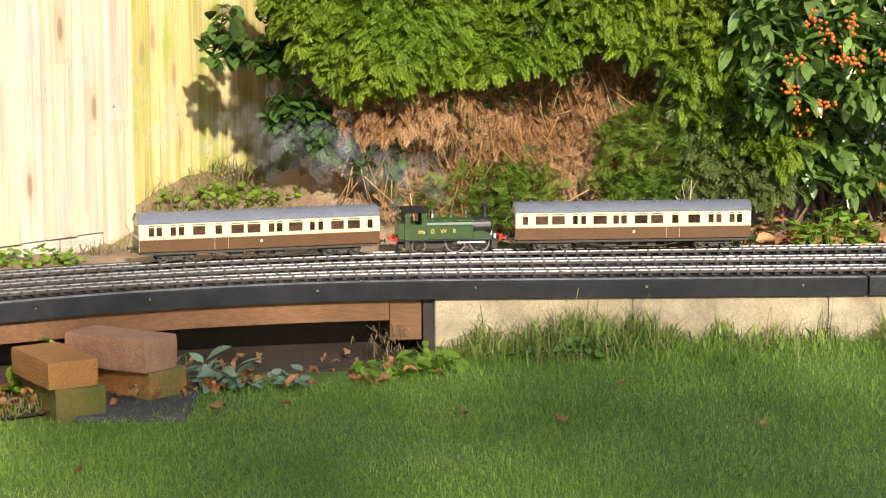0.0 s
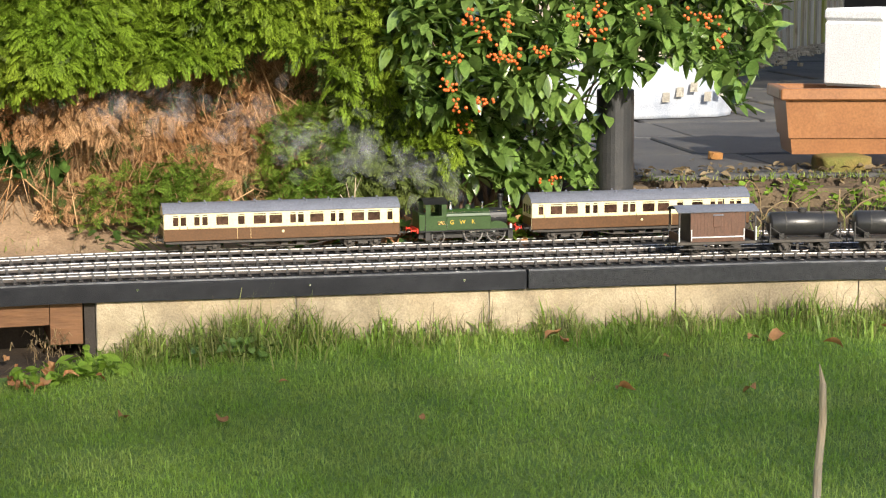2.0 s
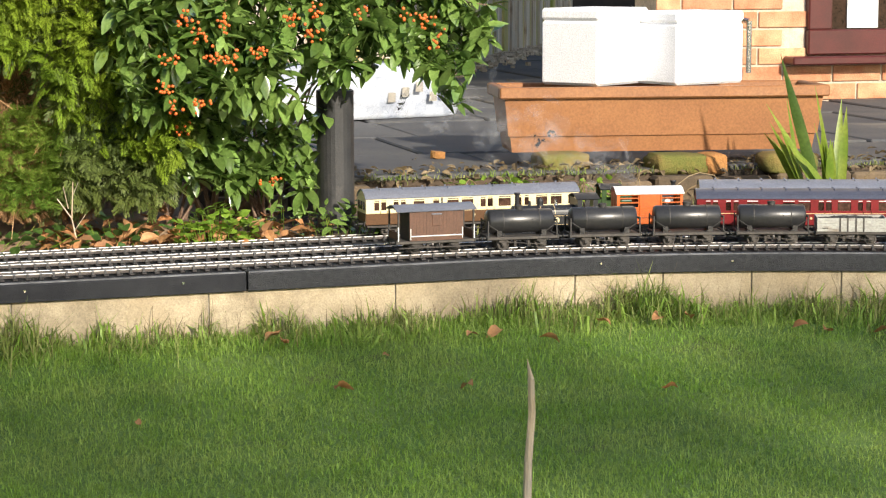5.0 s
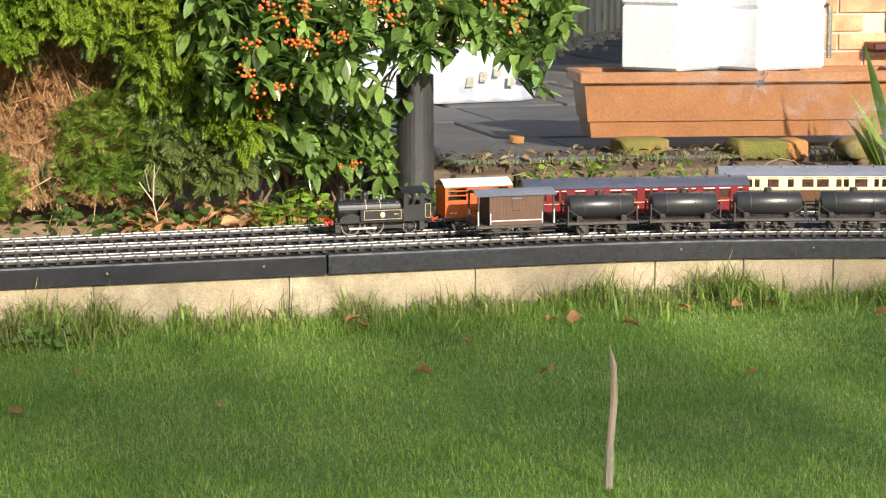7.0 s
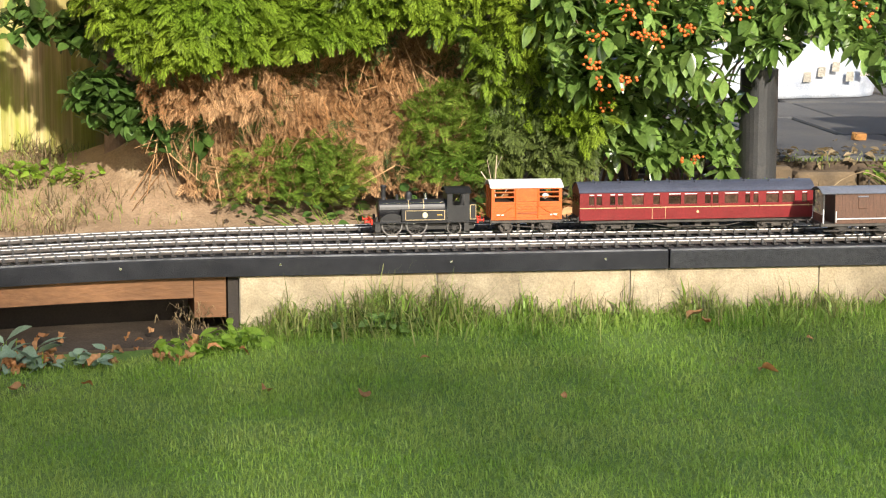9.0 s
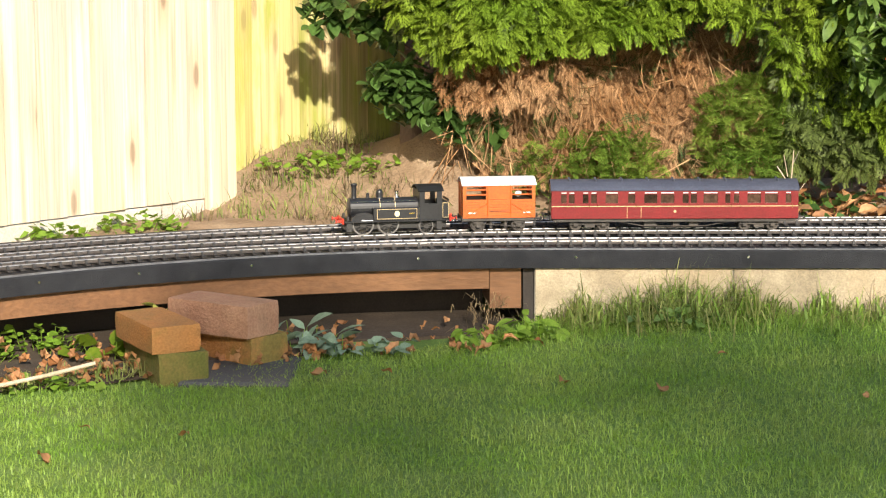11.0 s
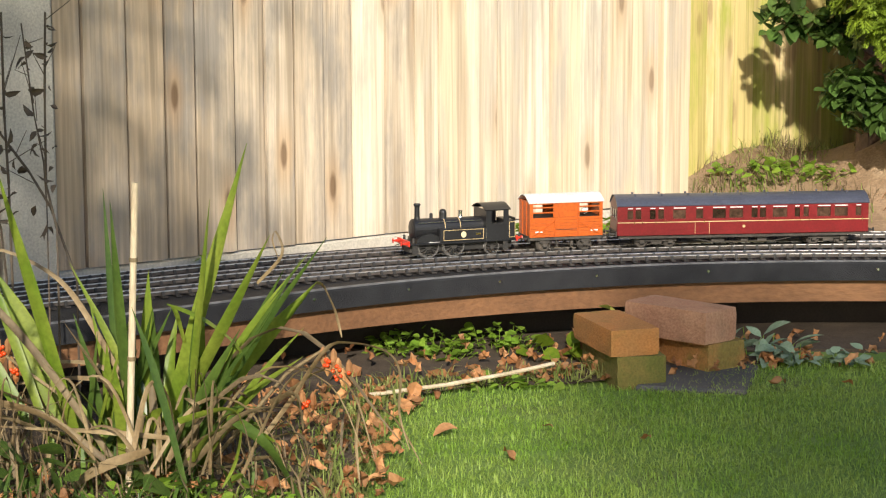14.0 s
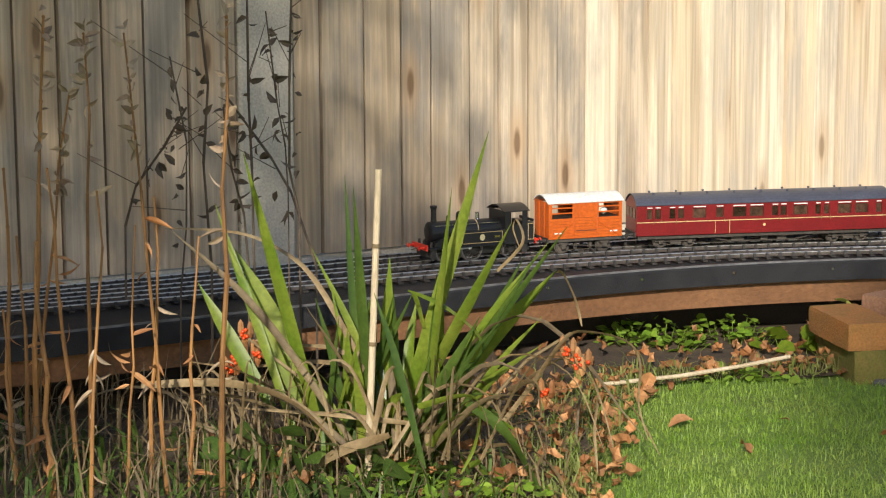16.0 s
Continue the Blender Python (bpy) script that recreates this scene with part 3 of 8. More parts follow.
def leaf_shape(length, width, fold=0.25, droop=0.2, n=4):
    """Corners and faces of one pointed oval leaf along +x, folded at its midrib."""
    v, f = [], []
    for i in range(n + 1):
        t = i / n
        w = width / 2 * math.sin(math.pi * (0.06 + 0.92 * t ** 0.85)) if 0 < i < n else width * 0.03
        z = -droop * length * t * t
        v += [(t * length, -w, z + fold * w), (t * length, 0, z), (t * length, w, z + fold * w)]
    for i in range(n):
        a = 3 * i
        f += [(a, a + 3, a + 4, a + 1), (a + 1, a + 4, a + 5, a + 2)]
    return np.array(v), f


def scatter(name, shape, mats4, mat, parent=None, label="", kind="stuff", smooth=False):
    """Many copies of one small shape at given poses, joined into one mesh."""
    v, f = shape
    v = np.asarray(v)
    k, n = len(v), len(mats4)
    h = np.concatenate([v, np.ones((k, 1))], 1)
    R = np.array([np.array(m)[:3] for m in mats4])
    V = np.einsum("nij,kj->nki", R, h).reshape(-1, 3)
    F = [tuple(j + i * k for j in q) for i in range(n) for q in f]
    return soup(name, V.tolist(), F, mat, parent, label, smooth, kind)


def facing(p, d, roll, s=1.0):
    """A pose at p whose +x points along d, rolled, scaled."""
    q = Vector(d).to_track_quat("X", "Z")
    return Matrix.Translation(p) @ q.to_matrix().to_4x4() @ Matrix.Rotation(roll, 4, "X") @ Matrix.Scale(s, 4)


# ---- ground and structure ----
def ground_height(x, y):
    """The lawn: nearly level, a little uneven."""
    lift = max(0.0, min(1.0, (y - 4.25) / 0.6)) ** 1.5 * max(0.0, min(1.0, (x + 0.25) / 0.5))
    return 0.045 * lift + 0.012 * noise.noise(Vector((x * 1.3, y * 1.3, 0))) + 0.004 * noise.noise(Vector((x * 6, y * 6, 3)))


def build_ground():
    bm = B()
    xs = [-60, -20, -8, -4] + [-3 + 0.1 * i for i in range(71)] + [5, 9, 20, 60]
    ys = [-60, -20, -6, 0, 2.0] + [2.6 + 0.1 * i for i in range(29)] + [5.6, 6, 8, 20, 60]
    grid = [[bm.verts.new((x, y, ground_height(x, y) if abs(x) < 6 and -1 < y < 7 else 0.0)) for x in xs] for y in ys]
    for r0, r1 in zip(grid, grid[1:]):
        for i in range(len(xs) - 1):
            bm.faces.new((r0[i], r0[i + 1], r1[i + 1], r1[i]))
    ob = part("ground", bm, M["lawn_soil"], smooth=True)
    return tagged(ob, "short mown green lawn over brown soil", "lawn", kind="structure")


ground = build_ground()

# raised board that carries the railway, in lengths with open joints
trackbed = thing("trackbed", "black felt-covered raised railway baseboard with a rounded front edge", "track bed", kind="structure")
JOINTS = [-4.3, 0.447, 3.3, 6.6]
for a, b in zip(JOINTS, JOINTS[1:]):
    bm = B()
    n = 90
    rings = []
    for i in range(n + 1):
        s = a + 0.0025 + (b - a - 0.005) * i / n
        x, y, h = EDGE.at(s)
        nx, ny = -math.sin(h), math.cos(h)
        w = 0.46
        prof = [(0.0, BED - 0.043), (0.0, BED - 0.006), (0.003, BED - 0.001), (0.008, BED), (0.02, BED - 0.002), (w, BED - 0.002), (w, BED - 0.043)]
        rings.append([bm.verts.new((x + nx * d, y + ny * d, z)) for d, z in prof])
    for r0, r1 in zip(rings, rings[1:]):
        for i in range(7):
            bm.faces.new((r0[i], r1[i], r1[(i + 1) % 7], r0[(i + 1) % 7]))
    bm.faces.new(rings[0])
    bm.faces.new(rings[-1][::-1])
    bmesh.ops.recalc_face_normals(bm, faces=bm.faces[:])
    part("board", bm, M["felt"] if a < 0 else M["felt_mineral"], trackbed)
    # pale strip in place of the highlight on the front lip
    part("edge_strip", sweep(B(), EDGE, a + 0.004, b - 0.004, [(0.0015, BED - 0.0025), (0.0015, BED + 0.0003), (0.0035, BED + 0.0012), (0.0068, BED + 0.0012), (0.0080, BED + 0.0002), (0.0080, BED - 0.0025)], 0.06), M["edge_glint"], trackbed, "thin pale strip painting the glint on the rounded edge")
g = arr(4)
for s in (-2.05, -1.83, -1.62, -1.40, -1.15, -0.78, -0.43, -0.05, 0.3, 1.3, 1.62, 2.0):
    bm = B()
    x, y = EDGE.side(s, -0.0005)
    h = EDGE.at(s)[2]
    z = BED - 0.018
    rod(bm, (x, y, z), (x + 0.002 * math.sin(h), y - 0.002 * math.cos(h), z), 0.004, 0.003, 8)
    part("screw", bm, M["steel"], trackbed, "dull screw head")

# timber bearer below the board where the ground falls away
bm = sweep(B(), EDGE, -3.6, -0.62, [(0.022, BED - 0.092), (0.022, BED - 0.0435), (0.06, BED - 0.0435), (0.06, BED - 0.092)])
bm2 = sweep(B(), EDGE, -0.618, -0.549, [(0.026, 0.05), (0.026, BED - 0.0445), (0.30, BED - 0.0445), (0.30, 0.05)])
tagged(part("cross_bearer", bm2, M["bearer"]), "short brown timber cross bearer under the board", "timber beam", kind="structure")
bearer = tagged(part("bearer", bm, M["bearer"]), "brown stained timber bearer under the railway board", "timber beam", kind="structure")
# dark strip put in for the narrow shaded gap beside the cross bearer
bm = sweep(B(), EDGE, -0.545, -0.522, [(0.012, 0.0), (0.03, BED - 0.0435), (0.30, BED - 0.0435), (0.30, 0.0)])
tagged(part("support_post", bm, M["shade_dark"]), "dark strip standing in for the shaded gap under the railway board", "post", kind="structure")
# dark sheet that paints the deep shade below the board
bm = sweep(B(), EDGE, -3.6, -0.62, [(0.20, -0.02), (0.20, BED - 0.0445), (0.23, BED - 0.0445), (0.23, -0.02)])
tagged(part("back_board", bm, M["shade_dark"]), "dark sheet standing in for the shade below the railway", "board", kind="structure")

bm = sweep(B(), EDGE, -3.6, -0.545, [(-0.06, -0.01), (-0.06, 0.006), (0.08, 0.014), (0.195, 0.016), (0.195, -0.01)])
tagged(part("shaded_soil", bm, M["soil"]), "dark bare soil in the gap under the railway board", "soil", kind="structure")

# block wall under the board
wall_front = thing("wall_front", "cream rendered low block wall under the railway", "low wall", kind="structure")
bm = sweep(B(), EDGE, -0.52, 6.4, [(0.019, -0.03), (0.019, BED - 0.0445), (0.10, BED - 0.0445), (0.10, -0.03)])
part("core", bm, M["mortar"], wall_front)
s = -0.52
g = arr(8)
while s < 6.2:
    ln = 0.215 if g.random() < 0.25 else 0.44
    bm = sweep(B(), EDGE, s + 0.002, s + ln - 0.002, [(0.013 + g.uniform(0, 0.002), -0.04), (0.013, BED - 0.046), (0.018, BED - 0.046), (0.018, -0.04)], 0.11)
    part("block", bm, M["concrete"], wall_front)
    s += ln

# earth behind the railway, rising to a dry mound
FENCE_A, FENCE_H = Vector((-0.863, 5.756)), 53.0
FENCE_D = Vector((-math.cos(radians(FENCE_H)), -math.sin(radians(FENCE_H))))


def soil_height(x, y):
    z = 0.160 + 0.012 * noise.noise(Vector((x * 5, y * 5, 1)))
    d = y - 5.62
    z += 0.10 * max(0, min(1, d / 0.5))
    z += 0.150 * math.exp(-((x + 0.17) / 0.19) ** 2 - ((y - 5.95) / 0.22) ** 2)
    z += 0.07 * math.exp(-((x + 0.62) / 0.22) ** 2 - ((y - 6.05) / 0.25) ** 2)
    return z + 0.015 * noise.noise(Vector((x * 14, y * 14, 5)))


def build_soil():
    bm = B()
    nx, ny = 90, 50
    grid = []
    for j in range(ny + 1):
        row = []
        for i in range(nx + 1):
            s = -4.2 + 5.6 * i / nx
            x, y0 = EDGE.side(s, 0.455)
            y1 = 7.6
            y = y0 + (y1 - y0) * (j / ny) ** 1.4
            row.append(bm.verts.new((x - 0.25 * (j / ny), y, soil_height(x, y) if j else BED - 0.045)))
        grid.append(row)
    for a, b in zip(grid, grid[1:]):
        for i in range(nx):
            bm.faces.new((a[i], a[i + 1], b[i + 1], b[i]))
    return tagged(part("soil_bed", bm, M["mound"], smooth=True), "dry light brown garden soil with a low mound", "soil", kind="structure")


soil = build_soil()

# ---- patio beyond ----
PATIO = 0.305
bm = box(B(), 1.0, 16.0, 5.86, 22.0, -0.05, PATIO - 0.012)
tagged(part("patio_bed", bm, M["soil"]), "sandy bed and joints below the patio slabs", "patio", kind="structure")
patio = thing("pavement", "worn grey stone patio slabs", "patio", kind="structure")
g = arr(11)
y = 5.87
while y < 15:
    dy = 0.62 if y < 10 else 0.9
    x = 1.02 - g.uniform(0, 0.3)
    while x < 9 + (y - 5):
        dx = g.choice([0.45, 0.6, 0.9])
        if x + dx > 1.02:
            bm = box(B(), max(x, 1.01), x + dx - 0.014, y, y + dy - 0.014, PATIO - 0.04, PATIO + g.uniform(-0.003, 0.004), 0.005)
            part("slab", bm, M["paving"], patio)
        x += dx
    y += dy
edging = thing("edging", "old buff stone edging along the patio", "edging", kind="structure")
x = 1.0
while x < 5.0:
    dx = g.uniform(0.16, 0.24)
    bm = box(B(), x, x + dx - 0.008, 5.80 + g.uniform(-0.01, 0.01), 5.858, 0.10, PATIO - 0.03 + g.uniform(-0.012, 0.012), 0.008)
    part("stone", bm, M["edging"], edging)
    x += dx
bm = B()
nx = 60
rows = []
for j in range(8):
    rows.append([bm.verts.new((0.9 + 5 * i / nx, 5.36 + 0.47 * j / 7, 0.165 + 0.06 * j / 7 + 0.012 * noise.noise(Vector((i * 0.7, j, 2))))) for i in range(nx + 1)])
for a, b in zip(rows, rows[1:]):
    for i in range(nx):
        bm.faces.new((a[i], a[i + 1], b[i + 1], b[i]))
tagged(part("border_soil", bm, M["soil"], smooth=True), "dark soil strip between railway and patio", "soil", kind="structure")


# ---- close-boarded fence ----
def fence_point(s):
    p = FENCE_A + FENCE_D * s
    return p.x, p.y


def build_fence():
    turn = radians(FENCE_H)
    fence = thing("wall_fence", "pale weathered close-boarded timber fence with overlapping upright boards", "fence", kind="structure")
    g = arr(21)
    # s runs from the near post away to the far left; below zero beyond the near post
    def board(s, w, mat, back, z0, z1):
        x, y = fence_point(s + w / 2)
        t = 0.012
        bm = B()
        lift = g.uniform(-0.004, 0.004)
        prof = [(-w / 2 + 0.0022, 0.0), (-w / 2 + 0.0040, 0.014 + lift), (w / 2 - 0.0045, 0.019 + lift), (w / 2 - 0.0022, 0.0)]
        tilt = g.normal(0, 0.002)
        a = [bm.verts.new((u, -v, z0)) for u, v in prof]
        b = [bm.verts.new((u + tilt * (z1 - z0), -v, z1)) for u, v in prof]
        for i in range(4):
            bm.faces.new((a[i], a[(i + 1) % 4], b[(i + 1) % 4], b[i]))
        bm.faces.new(a)
        bm.faces.new(b[::-1])
        bmesh.ops.recalc_face_normals(bm, faces=bm.faces[:])
        ob = part("board", bm, mat, fence)
        ob.matrix_world = Matrix.Translation((x, y, 0)) @ Matrix.Rotation(turn, 4, "Z") @ pose(0, back, 0)
        return ob

    def post(s, w=0.095):
        x, y = fence_point(s)
        bm = box(B(), -w / 2, w / 2, -0.05, 0.05, -0.1, 1.95, 0.006)
        ob = part("post", bm, M["post"], fence, "plain grey concrete fence post")
        ob.matrix_world = Matrix.Translation((x, y, 0)) @ Matrix.Rotation(turn, 4, "Z")

    def run(s0, s1, mat, back, z0):
        s = s0
        while s < s1 - 0.04:
            w = min(g.uniform(0.070, 0.104), s1 - s)
            board(s, w, mat(s), back, z0, 1.86 + g.uniform(-0.01, 0.01))
            s += w
        x, y = fence_point((s0 + s1) / 2)
        bm = box(B(), -(s1 - s0) / 2, (s1 - s0) / 2, 0.001, 0.006, z0, 1.8)
        ob = part("backing", bm, M["bearer"], fence, "dark gaps between the boards")
        ob.matrix_world = Matrix.Translation((x, y, 0)) @ Matrix.Rotation(turn, 4, "Z") @ pose(0, back, 0)
        for z in (0.55, 1.6):
            bm = box(B(), -(s1 - s0) / 2, (s1 - s0) / 2, 0.0, 0.04, z - 0.04, z + 0.04)
            ob = part("rail", bm, M["fence_grey"], fence)
            ob.matrix_world = Matrix.Translation((x, y, 0)) @ Matrix.Rotation(turn, 4, "Z") @ pose(0, back + 0.010, 0)
        x, y = fence_point((s0 + s1) / 2)
        bm = box(B(), -(s1 - s0) / 2, (s1 - s0) / 2, -0.012, 0.03, 0.02, z0 - 0.004, 0.004)
        ob = part("gravel_board", bm, M["post"], fence, "pale concrete gravel board")
        ob.matrix_world = Matrix.Translation((x, y, 0)) @ Matrix.Rotation(turn, 4, "Z") @ pose(0, back, 0)

    x, y = fence_point(0.0)
    bm = box(B(), -0.047, 0.047, -0.055, 0.03, 0.10, 1.95, 0.004)
    ob = part("corner_post", bm, M["fence"], fence, "pale sawn timber corner post")
    ob.matrix_world = Matrix.Translation((x, y, 0)) @ Matrix.Rotation(turn, 4, "Z")
    run(0.048, 1.77, lambda s: M["fence"] if s < 0.95 + g.normal(0, 0.12) else M["fence_grey"], -0.02, 0.205)
    post(1.835, 0.125)
    run(1.90, 4.4, lambda s: M["fence_grey"], -0.02, 0.205)
    run(-2.3, -0.05, lambda s: M["fence_green"], 0.05, 0.205)
    return fence


fence = build_fence()

# far fence and house beyond the patio
far_fence = thing("wall_far", "pale sunlit board fence at the far side of the patio", "fence", kind="structure")
g = arr(5)
for i in range(70):
    x, y = 1.5 + 0.0575 * i, 8.45 + 0.103 * i
    bm = box(B(), 0, 0.112, -0.012 + 0.015 * (i % 2), 0.012 + 0.015 * (i % 2), PATIO - 0.02, 2.3)
    ob = part("board", bm, M["fence"] if g.random() < 0.7 else M["fence_green"], far_fence)
    ob.matrix_world = pose(x, y, 0, 0, 0, 60.8)
# added dark panel, painted as the shadow where the far fence ends
bm = box(B(), 4.6, 9.0, 15.2, 15.4, 0, 3.0)
tagged(part("shed_wall", bm, M["shade_dark"]), "dark panel standing in for the shadow beyond the patio", "shed", kind="structure")
house = thing("wall_house", "red and buff brick house wall", "house wall", kind="structure")
HX, HY = 3.22, 8.3
bm = box(B(), HX + 0.004, 12.0, HY + 0.006, HY + 0.25, 0.0, 4.5)
part("mortar", bm, M["house_mortar"], house)
brick_mesh = None
for c in range(18):
    z = PATIO + 0.075 * c
    x = HX - (0.1125 if c % 2 else 0.0)
    while x < 6.4:
        a, b = max(x, HX), x + 0.215
        if not (b > 3.92 and z > 0.44):
            if a == x and brick_mesh is not None:
                ob = new("brick", brick_mesh)
                ob.parent = house
                ob.location = (x, 0, z)
            else:
                bm = box(B(), 0 if a == x else a - x, 0.215, HY - 0.004, HY + 0.004, 0.005, 0.070, 0.0025)
                ob = part("brick", bm, M["house_brick"], house)
                ob.location = (x, 0, z)
                if a == x:
                    brick_mesh = ob.data
        x += 0.225
window = thing("window_1", "dark red stained timber window with a deep sill", "window", kind="structure")
bm = box(B(), 3.78, 6.4, HY - 0.10, HY + 0.02, 0.458, 0.492, 0.006)
part("window_sill", bm, M["window_wood"], window)
bm = B()
box(bm, 3.88, 6.2, HY - 0.03, HY + 0.02, 0.497, 0.60, 0.005)
box(bm, 3.88, 3.985, HY - 0.03, HY + 0.02, 0.60, 2.0, 0.005)
box(bm, 6.1, 6.2, HY - 0.03, HY + 0.02, 0.60, 2.0, 0.005)
box(bm, 3.88, 6.2, HY - 0.03, HY + 0.02, 2.0, 2.08, 0.005)
part("window_frame", bm, M["window_wood"], window)
bm = box(B(), 3.985, 6.1, HY - 0.002, HY + 0.004, 0.60, 2.0)
part("pane", bm, M["glass"], window, "dark reflecting glass pane")
bm = box(B(), 4.06, 4.20, HY - 0.012, HY - 0.004, 0.605, 1.0)
part("paper", bm, M["white_paint"], window, "white sheet behind the glass")
bm = rod(B(), (3.60, HY - 0.06, 0.43), (3.60, HY - 0.06, 0.64), 0.012, seg=10)
rod(bm, (3.60, HY - 0.06, 0.64), (3.56, HY - 0.02, 0.645), 0.012, seg=10)
tagged(part("standpipe", bm, M["steel"]), "grey metal standpipe against the brick wall", "pipe")

# unseen tall evergreen hedge added behind the camera to shade most of the lawn
hedge_back = thing("shade_hedge", "unseen tall evergreen hedge with an uneven top, added to shade the lawn", "hedge", kind="structure")
SHADE_Y = -4.0
def shade_edge(x, y, z):
    """Where a shadow edge at x, y, z has its caster in the plane of the hedge."""
    k = (y - SHADE_Y) / -SUN_DIR.y
    return x + SUN_DIR.x * k, z + SUN_DIR.z * k
HX0, HZ0 = shade_edge(-0.75, 4.35, 0.0)
_, HTOP = shade_edge(0, 5.04, 0.115)
g = arr(17)
pane_leaf = leaf_shape(1.0, 0.62, 0.1, 0.1, 2)
ms = []
while len(ms) < 25000:
    x, z = HX0 + 11.0 * g.random(), g.uniform(0.2, HTOP + 0.25)
    top = HTOP + 0.10 + 0.16 * noise.noise(Vector((x * 1.9, 0, 7)))
    # openings near the top let sun patches fall on the low wall
    gap = max(math.exp(-((x - HX0 - 1.72) / 0.13) ** 2), math.exp(-((x - HX0 - 2.65) / 0.12) ** 2), 0.7 * math.exp(-((x - HX0 - 0.85) / 0.10) ** 2)) if z > HTOP - 0.14 else 0.0
    if z > top or g.random() < gap or g.random() > (x - HX0) / 0.10:
        continue
    ms.append(facing((x, SHADE_Y - g.uniform(0, 0.9), z), (g.normal(), g.normal(0, 0.4), g.normal()), g.uniform(-0.4, 0.4), g.uniform(0.066, 0.122)))
for k in range(6500):
    x, z = HX0 + 0.1 + 11.0 * g.random(), HTOP - g.uniform(-0.02, 0.50)
    gap = max(math.exp(-((x - HX0 - 1.72) / 0.13) ** 2), math.exp(-((x - HX0 - 2.65) / 0.12) ** 2), 0.7 * math.exp(-((x - HX0 - 0.85) / 0.10) ** 2))
    if g.random() > gap:
        ms.append(facing((x, SHADE_Y - g.uniform(0, 0.9), z), (g.normal(), g.normal(0, 0.4), g.normal()), g.uniform(-0.4, 0.4), g.uniform(0.066, 0.122)))
scatter("foliage", pane_leaf, ms, M["hedge_mass"], hedge_back)
for k in range(9):
    part("stem", rod(B(), (HX0 + 0.6 + 1.2 * k, SHADE_Y - 0.5, -0.1), (HX0 + 0.6 + 1.2 * k, SHADE_Y - 0.5, HTOP - 0.6), 0.05, 0.02, 8), M["bark"], hedge_back)

# unseen open crown of a small tree, added near left to dapple the fence
shade_tree = thing("small_tree", "unseen open-crowned tree with dark leaves, added to shade the fence and bed", "tree")
part("trunk", rod(B(), (-3.3, 0.7, -0.1), (-3.0, 0.9, 2.4), 0.06, 0.035, 10), M["bark"], shade_tree)
for k in range(8):
    q = Vector((-2.9 + 0.27 * k, 1.0 + g.normal(0, 0.08), g.uniform(2.2, 2.9)))
    part("limb", rod(B(), (-3.05, 0.87, 2.1 + 0.03 * k), q, 0.02, 0.006, 6, False), M["bark"], shade_tree)
ms = []
while len(ms) < 21000:
    x, z = g.uniform(-3.9, -0.64), g.uniform(1.02, 3.2)
    if z < np.interp(x, [-1.35, -1.05], [1.02, 1.78]) or g.random() > min(1.0, (-0.64 - x) / (0.30 if z < 2.05 else 1.0)) or noise.noise(Vector((x * 3.5, z * 3.5, 3))) < -0.38:
        continue
    ms.append(facing((x, 1.0 + g.normal(0, 0.12), z), (g.normal(), g.normal(0, 0.4), g.normal()), g.uniform(-0.4, 0.4), g.uniform(0.05, 0.10)))
scatter("crown", pane_leaf, ms, M["hedge_mass"], shade_tree)

